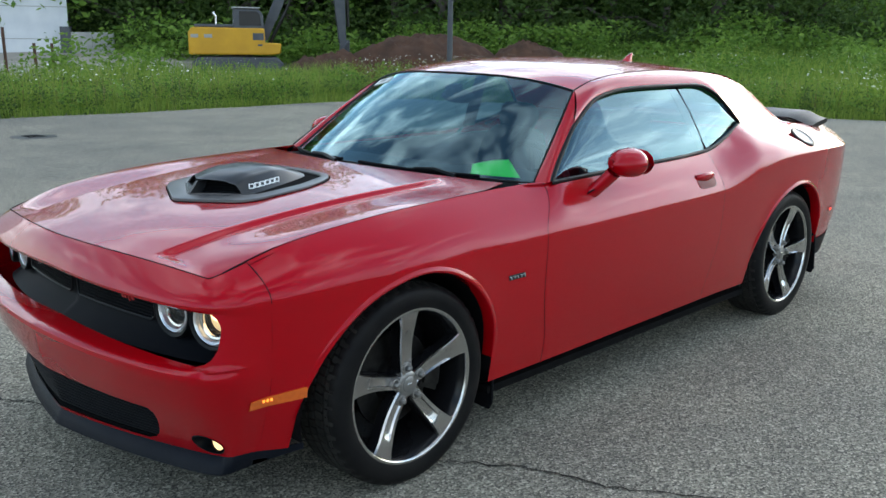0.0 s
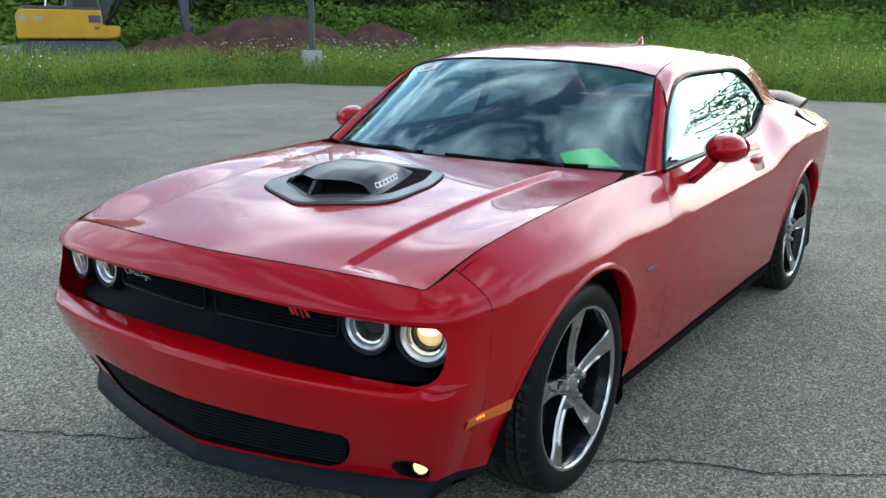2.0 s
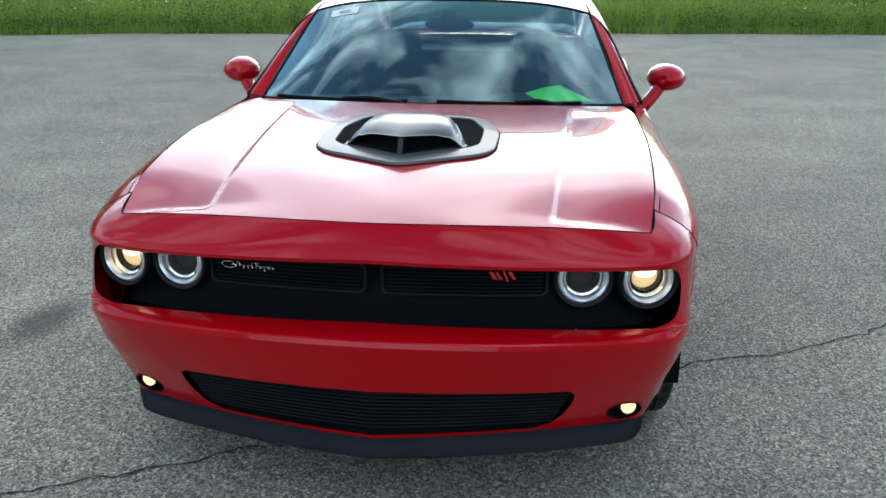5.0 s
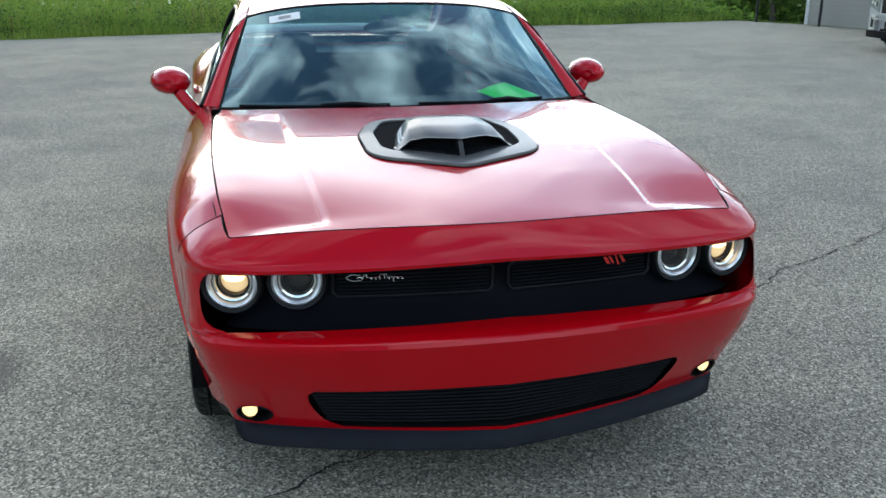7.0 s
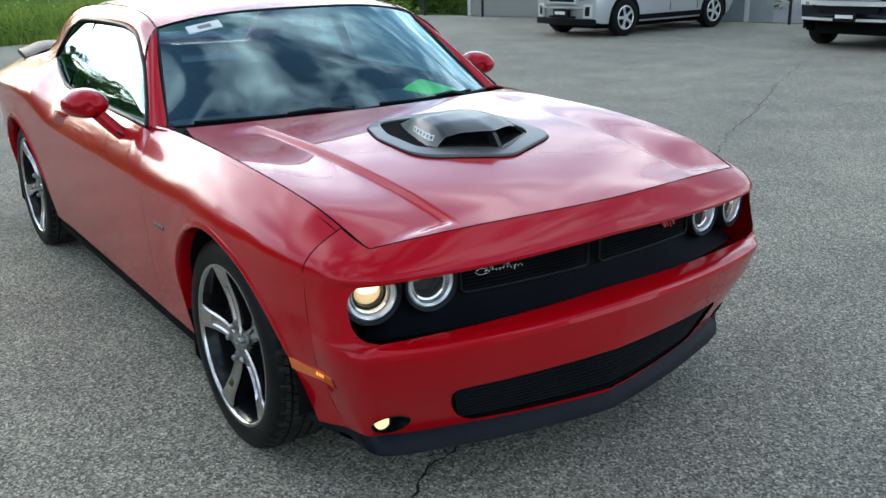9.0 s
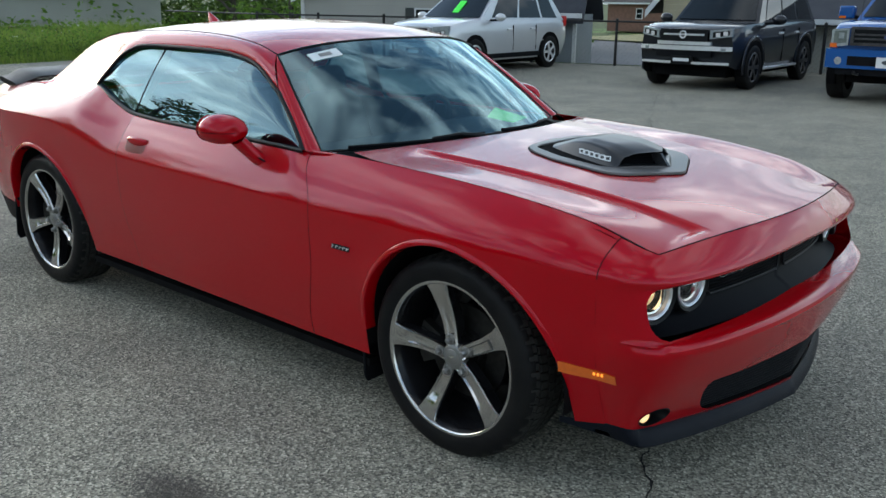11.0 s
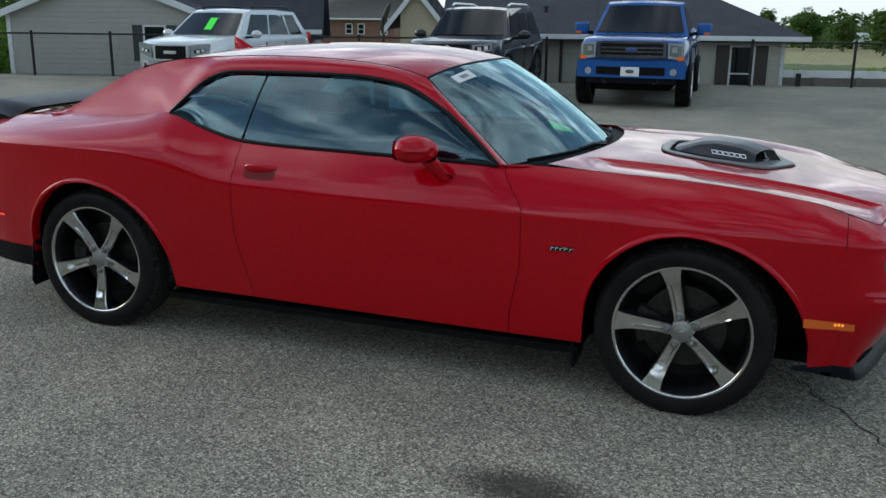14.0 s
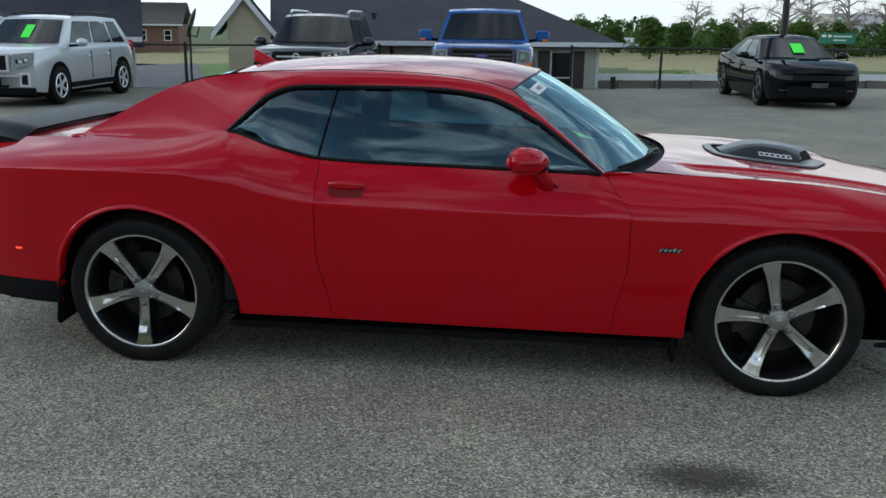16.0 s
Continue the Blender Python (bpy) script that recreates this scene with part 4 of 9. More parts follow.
# ---- mud flaps ----
for side in (1, -1):
    for x, z0, z1, wdt in ((1.035, 0.125, 0.42, 0.21), (-1.905, 0.165, 0.42, 0.21)):
        y1 = 0.888 if x > 0 else 0.912
        f = Shape().prism([(x, side * (y1 - wdt), z0 + 0.012), (x, side * (y1 - 0.015), z0), (x, side * y1, z0 + 0.03), (x + 0.03 * (1 if x < 0 else -0.3), side * y1, z1), (x + 0.03 * (1 if x < 0 else -0.3), side * (y1 - wdt), z1)],
                          [(x - 0.012, side * (y1 - wdt), z0 + 0.012), (x - 0.012, side * (y1 - 0.015), z0), (x - 0.012, side * y1, z0 + 0.03), (x - 0.012 + 0.03 * (1 if x < 0 else -0.3), side * y1, z1), (x - 0.012 + 0.03 * (1 if x < 0 else -0.3), side * (y1 - wdt), z1)])
        part("mud_flap", f, BLACK_TRIM, coupe, "black moulded mud flap", bevel=0.003)

# black valance under the rear bumper sides
for side in (1, -1):
    xs = np.linspace(-2.45, -1.90, 12)
    part("rear_valance", Shape().grid([np.stack([xs, side * (side_y(xs, np.full_like(xs, z)) + 0.003), np.full_like(xs, z)], -1) for z in (0.385, 0.36, 0.32, 0.27)]), BLACK_TRIM, coupe, "black rear valance")


# ---- lamps ----
def nose_x(y, back=0.0):
    return float(np.interp(abs(y), PLAN[:46, 1], PLAN[:46, 0])) - back


def disc_lamp(x, y, z, r, lit, yaw):
    m = pose(x, y, z, 0, 0, yaw)
    bucket = part("headlight", Shape().spin([(r + 0.016, -0.09), (r + 0.016, 0.0), (r + 0.010, 0.008), (r + 0.001, 0.004), (r, -0.02)], 48, "x"), BLACK_SATIN, coupe, "round headlight in a black bucket", at=m)
    part("bezel_ring", Shape().spin([(r - 0.016, -0.012), (r - 0.013, 0.0), (r - 0.006, 0.005), (r, 0.0), (r + 0.001, -0.012)], 56, "x"), glow_ring, bucket, "pale light ring")
    part("inner_ring", Shape().spin([(r - 0.030, -0.035), (r - 0.024, -0.014), (r - 0.018, -0.012)], 48, "x"), CHROME, bucket)
    part("reflector", Shape().spin([(0.02, -0.085), (0.035, -0.07), (r - 0.024, -0.03)], 40, "x"), REFLECTOR if lit else BLACK_SATIN, bucket)
    part("projector_ring", Shape().spin([(r * 0.60, -0.055), (r * 0.62, -0.028), (r * 0.57, -0.024), (r * 0.55, -0.05)], 40, "x"), POCKET, bucket)
    part("projector_lens", Shape().ball((-0.045, 0, 0.0), (0.018, r * 0.54, r * 0.54), 24, 14), WARM_DIM if lit else POCKET, bucket, "warm glowing projector lens" if lit else "dark projector lens")
    if lit:
        part("bulb", Shape().ball((-0.034, 0, 0.014), (0.010, r * 0.44, r * 0.34), 20, 12), WARM_LIT, bucket, "lit warm white bulb")
    part("lens_cover", Shape().spin([(0.001, 0.012), (r * 0.5, 0.010), (r, 0.002)], 40, "x"), LENS, bucket)
    return bucket


glow_ring = surf("pale_ring", (0.80, 0.83, 0.86), (0.70, 0.73, 0.77), scale=30, rough=0.22, metal=0.6)
for side in (1, -1):
    disc_lamp(2.172, side * 0.764, 0.704, 0.074, True, side * 14)
    disc_lamp(2.196, side * 0.583, 0.706, 0.072, False, side * 8)
    ring = np.linspace(0, 2 * np.pi, 36, endpoint=False)
    rows = []
    for k, depth in ((1.06, -0.003), (1.0, -0.004), (0.97, 0.004), (0.9, 0.030), (0.85, 0.045), (0.01, 0.047)):
        rows.append([(nose_at(FOG_Y + FOG_A * min(k, 1.0) * math.cos(a), FOG_Z + FOG_B * min(k, 1.0) * math.sin(a)) - depth, side * (FOG_Y + FOG_A * k * math.cos(a)), FOG_Z + FOG_B * k * math.sin(a)) for a in ring])
    fog = part("fog_light", Shape().grid(rows, wrap=True), BLACK_SATIN, coupe, "lit fog light in a black recess", smooth=50)
    fx = nose_at(FOG_Y + 0.012, FOG_Z)
    part("bulb", Shape().ball((0, 0, 0), (0.008, 0.023, 0.023), 20, 12), FOG_LIT, fog, "warm white fog lamp lens", at=pose(fx - 0.022, side * (FOG_Y + 0.014), FOG_Z, 0, 0, side * 14))
    part("lamp_ring", Shape().spin([(0.024, -0.01), (0.026, 0.004), (0.029, 0.002), (0.030, -0.02)], 28, "x"), POCKET, fog, at=pose(fx - 0.022, side * (FOG_Y + 0.014), FOG_Z, 0, 0, side * 14))

# ---- grilles ----
for side in (1, -1):
    ys = np.linspace(0.035, 0.470, 24)
    fr = [np.array([(nose_x(y, 0.158), side * y, z) for y in ys]) for z in (0.738, 0.655)]
    loop = np.vstack([fr[0], [(nose_x(0.484, 0.160), side * 0.484, 0.726), (nose_x(0.484, 0.160), side * 0.484, 0.667)], fr[1][::-1], [(nose_x(0.024, 0.160), side * 0.024, 0.667), (nose_x(0.024, 0.160), side * 0.024, 0.726)], fr[0][:1]])
    g = part("grille", Shape().tube(loop, 0.0045, 6), BLACK_SATIN, coupe, "black grille insert with thin bars")
    for z in np.linspace(0.664, 0.729, 7):
        part("grille_bar", Shape().tube([(nose_x(y, 0.164), side * y, z) for y in ys], 0.0032, 5), BLACK_TRIM, g)
lower = None
for k, z in enumerate(np.linspace(0.278, 0.396, 10)):
    half = 0.515 + 0.05 * k / 9
    bar = Shape().tube([(nose_at(y, z) - 0.014, y, z) for y in np.linspace(-half, half, 48)], 0.0042, 6)
    if lower is None:
        lower = part("lower_grille", bar, BLACK_TRIM, coupe, "black lower grille of thin bars")
    else:
        part("grille_bar", bar, BLACK_TRIM, lower)

# emblems: plain strokes in their colours
stroke = []
for k in np.linspace(0, 1, 140):       # a running flourish
    y = -0.412 + 0.125 * k
    tall = 0.009 if abs(k - 0.16) < 0.035 or abs(k - 0.52) < 0.03 or abs(k - 0.60) < 0.03 else (-0.008 if abs(k - 0.78) < 0.035 else 0.0)
    stroke.append((nose_x(y, 0.146), y - 0.004 * math.sin(2 * math.pi * 10 * k + 1.2), 0.713 + 0.0035 * math.sin(2 * math.pi * 10 * k) + tall))
part("script_emblem", Shape().tube(stroke, 0.0011, 5), SCRIPT, coupe, "silver script emblem stroke")
part("script_emblem", Shape().tube(curve3([(nose_x(0.40, 0.146), -0.408, 0.722), (nose_x(0.43, 0.146), -0.432, 0.724), (nose_x(0.45, 0.146), -0.446, 0.715), (nose_x(0.43, 0.146), -0.43, 0.706), (nose_x(0.40, 0.146), -0.405, 0.708)], 24), 0.0014, 5), SCRIPT, coupe, "silver script emblem stroke")
for y0, z0, z1, w in ((0.335, 0.706, 0.728, 0.011), (0.352, 0.706, 0.728, 0.008), (0.372, 0.700, 0.734, 0.005), (0.388, 0.706, 0.728, 0.010)):
    q = [(y0, z0), (y0 + w, z0), (y0 + w - 0.014, z1), (y0 - 0.014, z1)]
    part("side_emblem", Shape().prism([(nose_x(u, 0.148), u, h) for u, h in q], [(nose_x(u, 0.152), u, h) for u, h in q]), SCRIPT_RED, coupe, "red emblem stroke")
for side in (1, -1):
    for k in range(5):
        x = 0.930 + 0.0195 * k
        y = float(side_y(np.array(x), np.array(0.67)))
        z0, z1 = 0.662 + 0.001 * (k % 2), 0.677 - 0.002 * (k % 3)
        for dx, zz0, zz1 in ((0.0, z0, z1), (0.006, z0 + 0.008, z0 + 0.0115)):
            w = 0.0045 if dx == 0 else 0.009
            q = [(x + dx, z0 if dx == 0 else zz0), (x + dx + w, z0 if dx == 0 else zz0), (x + dx + w + 0.004, zz1), (x + dx + 0.004, zz1)]
            part("fender_emblem", Shape().prism([(u, side * (y - 0.001), v2) for u, v2 in q], [(u, side * (y + 0.003), v2) for u, v2 in q]), SCRIPT, coupe)
    y = float(side_y(np.array(0.98), np.array(0.67)))
    q = [(0.926, 0.659), (1.022, 0.659), (1.028, 0.679), (0.932, 0.679)]
    part("emblem_base", Shape().prism([(u, side * (y - 0.004), v2) for u, v2 in q], [(u, side * (y + 0.0015), v2) for u, v2 in q]), BLACK_SATIN, coupe)


def skin_y(x, z):
    """The half width of the side or the wrapped nose."""
    if x <= 2.05:
        return float(side_y(np.array(x), np.array(z)))
    zs = np.array([[np.interp(-x, -q[20:, 0], q[20:, 2]), np.interp(-x, -q[20:, 0], q[20:, 1])] for q in nose_rows])
    o = np.argsort(zs[:, 0])
    return float(np.interp(z, zs[o, 0], zs[o, 1]))


for side in (1, -1):                 # amber front markers, red rear ones
    top, low = [], []
    for k in np.linspace(0, 1, 12):
        x = 1.930 + 0.185 * k
        zc, h = 0.458 - 0.010 * k, 0.019 * (1 - 0.2 * k)
        top.append((x, side * (skin_y(x, zc + h) + 0.004), zc + h))
        low.append((x, side * (skin_y(x, zc - h) + 0.004), zc - h))
    mk = part("side_marker", Shape().grid([np.array(top) - (0, side * 0.008, -0.001), top, low, np.array(low) - (0, side * 0.008, 0.001)]), AMBER, coupe, "amber side marker with lit bulbs", smooth=50)
    for k in range(3):
        x = 2.045 + 0.013 * k
        part("bulb", Shape().ball((x, side * (skin_y(x, 0.457) + 0.005), 0.457), (0.005, 0.002, 0.006), 10, 6), AMBER_LIT, mk)
    z = 0.545
    mk = part("side_marker", Shape().grid([[(x, side * (float(side_y(np.array(x), np.array(zz))) + 0.003), zz) for x in np.linspace(-2.13, -2.03, 8)] for zz in (z - 0.012, z + 0.012)]), RED, coupe, "red rear side marker, lit")
    for k in range(3):
        x = -2.09 + 0.012 * k
        part("bulb", Shape().ball((x, side * (float(side_y(np.array(x), np.array(z))) + 0.003), z), (0.005, 0.002, 0.005), 10, 6), RED_LIT, mk)

# ---- mirrors, handles, filler cap, aerial ----
for side in (1, -1):
    h = Shape()
    rows = []
    for t in np.linspace(0, math.pi, 20):
        c, s = math.cos(t), math.sin(t)
        xx = 0.105 * c if c > 0 else 0.062 * c
        rows.append([(xx + 0.012 * math.cos(a), 0.088 * s ** 0.75 * math.cos(a), 0.064 * s ** 0.75 * math.sin(a) * (1.0 if math.sin(a) > 0 else 0.92)) for a in np.linspace(0, 2 * math.pi, 28, endpoint=False)])
    h.grid(rows, wrap=True)
    mir = part("door_mirror", h, RED, coupe, "red rounded door mirror on a stalk", at=pose(0.325, side * 0.998, 1.046, 0, 0, side * -6), smooth=60)
    part("mirror_seam", Shape().tube([(xx, 0.0883 * math.sin(t) ** 0.75 * s2 + 0.012 * s2 * 0, -0.004) for s2 in (1, -1) for t, xx in [(q, 0.105 * math.cos(q) if math.cos(q) > 0 else 0.062 * math.cos(q)) for q in np.linspace(0.1, math.pi - 0.1, 16)][::s2]], 0.0012, 4), WELL, mir)
    part("mirror_glass", Shape().spin([(0.001, -0.0625), (0.075, -0.0605)], 28, "x").moved(Matrix.Diagonal((1, 1.0, 0.72, 1))), CHROME, mir, "mirror glass")
    path = curve3([(0.385, side * 0.965, 1.010), (0.405, side * 0.935, 0.972), (0.425, side * 0.905, 0.938), (0.435, side * 0.885, 0.915)], 10)
    rows = []
    for i, p in enumerate(path):
        a = np.linspace(0, 2 * np.pi, 16, endpoint=False)
        rows.append(np.stack([p[0] + 0.042 * np.cos(a) * (1 - 0.1 * i / 9), p[1] + 0.012 * np.sin(a) * 0, p[2] + 0.0 * a], -1) + np.stack([0 * a, side * 0.021 * np.sin(a), -0.018 * np.sin(a)], -1))
    part("mirror_stalk", Shape().grid(rows, wrap=True), RED, mir, at=(mir.matrix_basis.inverted()), smooth=60)
    part("stalk_gasket", Shape().tube([(0.435 + 0.043 * math.cos(a), side * (0.896 + 0.024 * math.sin(a)), 0.918 + 0.022 * math.sin(a)) for a in np.linspace(0, 2 * math.pi, 24)], 0.0035, 5), WELL, mir, at=(mir.matrix_basis.inverted()))
    # handle: a pull over a hollow
    hy = lambda x, z: float(side_y(np.array(x), np.array(z)))
    rows = []
    for k in np.linspace(0, 1, 18):
        x = -0.548 + 0.165 * k
        e = math.sin(math.pi * min(max(k, 0.03), 0.97)) ** 0.28
        yc = hy(x, 0.902) + 0.017 * math.sin(math.pi * k) ** 0.5 + 0.002
        rows.append([(x, side * (yc + 0.008 * math.cos(a) - 0.006), 0.904 + 0.020 * e * math.sin(a)) for a in np.linspace(0, 2 * math.pi, 12, endpoint=False)])
    hd = part("door_handle", Shape().grid(rows, wrap=True), RED, coupe, "body-coloured pull handle", smooth=60)
    cup = []
    for rr in (1.0, 0.8, 0.5, 0.1):
        ring = []
        for a in np.linspace(0, 2 * math.pi, 40, endpoint=False):
            u, w = math.copysign(abs(math.cos(a)) ** 0.5, math.cos(a)), math.copysign(abs(math.sin(a)) ** 0.5, math.sin(a))
            x, z = -0.466 + 0.082 * rr * u, 0.884 + 0.034 * rr * w
            ring.append((x, side * (hy(x, z) + 0.003 - 0.0015 * rr), z))
        cup.append(ring)
    part("handle_cup", Shape().grid(cup, wrap=True), HANDLE_CUP, hd, "shaded hollow behind the pull")

cz, cx = 1.010, -1.64
ny = Vector((0.02, 1.0, -0.72 * float(side_y(np.array(cx), np.array(cz + 0.03)) - side_y(np.array(cx), np.array(cz - 0.03))) / 0.06)).normalized()
fc = Matrix.Translation((cx, float(side_y(np.array(cx), np.array(cz))) + 0.006, cz + 0.002)) @ Vector((0, 1, 0)).rotation_difference(ny).to_matrix().to_4x4()
cap = part("fuel_cap", Shape().spin([(0.070, -0.02), (0.072, 0.006), (0.066, 0.010), (0.058, 0.007), (0.054, 0.005), (0.03, 0.006), (0.001, 0.007)], 40, "y"), CAP, coupe, "round grey metal filler cap in a dark ring", at=fc)
part("cap_ring", Shape().spin([(0.071, -0.01), (0.080, 0.001), (0.078, 0.006), (0.070, 0.008)], 40, "y"), BLACK_SATIN, cap)
fin = Shape()
rows = []
for t in np.linspace(0, 1, 10):
    z, L, w = 0.066 * t, 0.15 * (1 - t) ** 0.8 + 0.012, 0.026 * (1 - t) ** 0.7 + 0.003
    x0 = -0.075 + 0.0 * t + 0.01 * t
    rows.append([(x0 + L * (0.5 + 0.5 * math.cos(a)) - 0.02 * t, w * math.sin(a), z) for a in np.linspace(0, 2 * math.pi, 16, endpoint=False)])
part("roof_aerial", fin.grid(rows, wrap=True).poly(rows[-1]), RED, coupe, "red shark-fin aerial", at=pose(-1.10, 0, float(ROOF_MID(-1.08)) - 0.008, 0, 7, 0), smooth=60)

# ---- scoop in the hood ----
def ring_of(half, n=96, soft=3):
    """A closed ring from half an outline, its corners slightly rounded."""
    q = np.array([(x, y, 0.0) for x, y in half])
    q = np.vstack([q, q[-2:0:-1] * (1, -1, 1), q[:1]])
    d = np.r_[0, np.cumsum(np.linalg.norm(np.diff(q, axis=0), axis=1))]
    r = np.stack([np.interp(np.linspace(0, d[-1], n, endpoint=False), d, q[:, k]) for k in range(3)], -1)
    for _ in range(soft):
        r = (np.roll(r, 1, 0) + 2 * r + np.roll(r, -1, 0)) / 4
    return r


PLATE = ring_of([(1.856, 0), (1.738, 0.260), (1.680, 0.299), (1.47, 0.303), (1.325, 0.258), (1.262, 0.19), (1.24, 0)])
HOLE = ring_of([(1.794, 0), (1.682, 0.204), (1.632, 0.245), (1.45, 0.248), (1.305, 0.196), (1.29, 0.165), (1.286, 0)], soft=2)
rows = []
for k, dz in ((-0.02, -0.004), (0.0, 0.006), (0.03, 0.0085), (0.5, 0.0105), (0.96, 0.010), (1.0, 0.007), (1.0, -0.004)):
    q = PLATE + (HOLE - PLATE) * k
    q[:, 2] = hood_z(q[:, 0], q[:, 1], False) + dz + (0.003 * sm((q[:, 0] - 1.55) / 0.25) if dz > 0 else 0)
    rows.append(q)
bez = part("scoop_surround", Shape().grid(rows, wrap=True), BEZEL, coupe, "pale graphite plate round the hood scoop", smooth=18)
seam_ring = PLATE + (PLATE - (1.55, 0, 0)) * 0.012
seam_ring[:, 2] = hood_z(seam_ring[:, 0], seam_ring[:, 1], False) + 0.001
part("plate_seam", Shape().tube(np.vstack([seam_ring, seam_ring[:1]]), 0.0022, 5), WELL, bez)
rows = []
for k in (1.04, 0.6, 0.2):
    c = np.array((1.535, 0, 0)) + (HOLE - (1.535, 0, 0)) * k
    c[:, 2] = hood_z(c[:, 0], c[:, 1], False) + 0.003
    rows.append(c)
part("scoop_opening", Shape().grid(rows, wrap=True), WELL, bez, "black gap round the scoop")
SCOOP_H = fn([0, 0.10, 0.25, 0.45, 0.65, 0.85, 1], [0.050, 0.059, 0.066, 0.066, 0.054, 0.026, 0.004])
BASE_W = fn([0, 0.15, 0.5, 0.8, 1], [0.204, 0.198, 0.172, 0.138, 0.105])
TOP_W = fn([0, 0.15, 0.5, 0.8, 1], [0.150, 0.148, 0.130, 0.112, 0.098])
rows = []
for u in np.linspace(0, 1, 30):        # from the mouth back to the tail
    x = 1.675 - 0.368 * u
    sec = []
    for v in np.linspace(-1, 1, 41):
        a = abs(v)
        wb, wt = float(BASE_W(u)), float(TOP_W(u))
        bow = 1 - min(1, wb * a / 0.204)
        yy = wt * a / 0.55 if a <= 0.55 else wt + (wb - wt) * ((a - 0.55) / 0.45) ** 0.95
        base = float(hood_z(np.array(x), np.array(0.0), False)) + 0.002
        top = base + float(SCOOP_H(u))
        round_off = 0.008 * sm((a - 0.36) / 0.19)
        zz = top + 0.004 * (1 - (a / 0.55) ** 2) - round_off if a <= 0.55 else base + (top - 0.008 - base) * (1 - ((a - 0.55) / 0.45) ** 1.15)
        fwd = 0.110 * (1 - min(1, yy / 0.204)) * (1 - u) ** 2.2
        lean = 0.034 * (1 - u) ** 3 * (zz - base) / (top - base + 1e-6)
        sec.append((x + fwd - lean, math.copysign(yy, v), zz))
    rows.append(sec)
rows = np.array(rows)
scoop = part("hood_scoop", Shape().grid(rows), SCOOP, coupe, "satin black air scoop rising through the hood", smooth=50)
# the mouth: two dark nostrils under a thin lip, parted by one upright
front = rows[0]
foot_z = hood_z(front[:, 0] + 0.02, front[:, 1], False) + 0.006
sill = np.stack([1.675 + 0.110 * (1 - np.minimum(1, np.abs(front[:, 1]) / 0.204)) + 0.006, front[:, 1], np.minimum(foot_z, front[:, 2])], -1)
core = np.array((1.645, 0, float(foot_z[20]) + 0.012))
inner = core + (front - core) * (0.99, 0.96, 0.93)
rim = Shape().grid([front, front + (0.005, 0, -0.001), inner + (0.004, 0, 0), inner + (-0.05, 0, -0.002)])
rim.grid([sill + (-0.06, 0, 0.008), sill + (-0.004, 0, 0.008), sill + (0.002, 0, 0.003), sill + (0.002, 0, -0.01)])
tip, low = front[20], sill[20]
post = [(tip[0] - 0.045, tip[2] - 0.008), (tip[0] + 0.002, tip[2] - 0.008), (low[0], low[2]), (low[0] - 0.05, low[2])]
rim.prism([(x, -0.008, z) for x, z in post], [(x, 0.008, z) for x, z in post])
part("scoop_rim", rim, SCOOP, scoop, "thin lip of the scoop", smooth=40)
throat = [inner + (-0.045, 0, 0), sill * (1, 0.95, 1) + (-0.07, 0, 0)]
part("scoop_throat", Shape().grid(throat), WELL, scoop, "dark mouth of the scoop")
for k in range(5):                     # thin bars across the mouth
    t = 0.14 + 0.18 * k
    line = (throat[0] * (1 - t) + throat[1] * t)[4:-4] + (0.012, 0, 0)
    part("mouth_bar", Shape().tube(line, 0.0016, 4), GRILLE_BLACK, scoop)


def scoop_flank(x, z, side):
    sec = rows[int(np.clip(round((1.675 - x) / 0.368 * 29), 0, 29))]
    h = sec[21:] if side > 0 else sec[:20][::-1]
    return float(np.interp(-z, -h[:, 2], np.abs(h[:, 1])))


for side in (1, -1):                  # white outlined blocks on the scoop's flanks
    for k in range(6):
        x0, z0, h, w = 1.640 - 0.026 * k, 0.978 + 0.0022 * k, 0.017, 0.0235
        for ua, ub, va, vb in ((0, 1, 0, 0.2), (0, 1, 0.8, 1), (0, 0.16, 0.2, 0.8), (0.84, 1, 0.2, 0.8)):
            q = [(x0 - w * u - 0.008 * v, z0 + h * v) for u, v in ((ua, va), (ub, va), (ub, vb), (ua, vb))]
            part("scoop_emblem", Shape().prism([(a, side * (scoop_flank(a, b, side) + 0.0015), b) for a, b in q], [(a, side * (scoop_flank(a, b, side) - 0.004), b) for a, b in q]), WHITE_CARD, scoop)

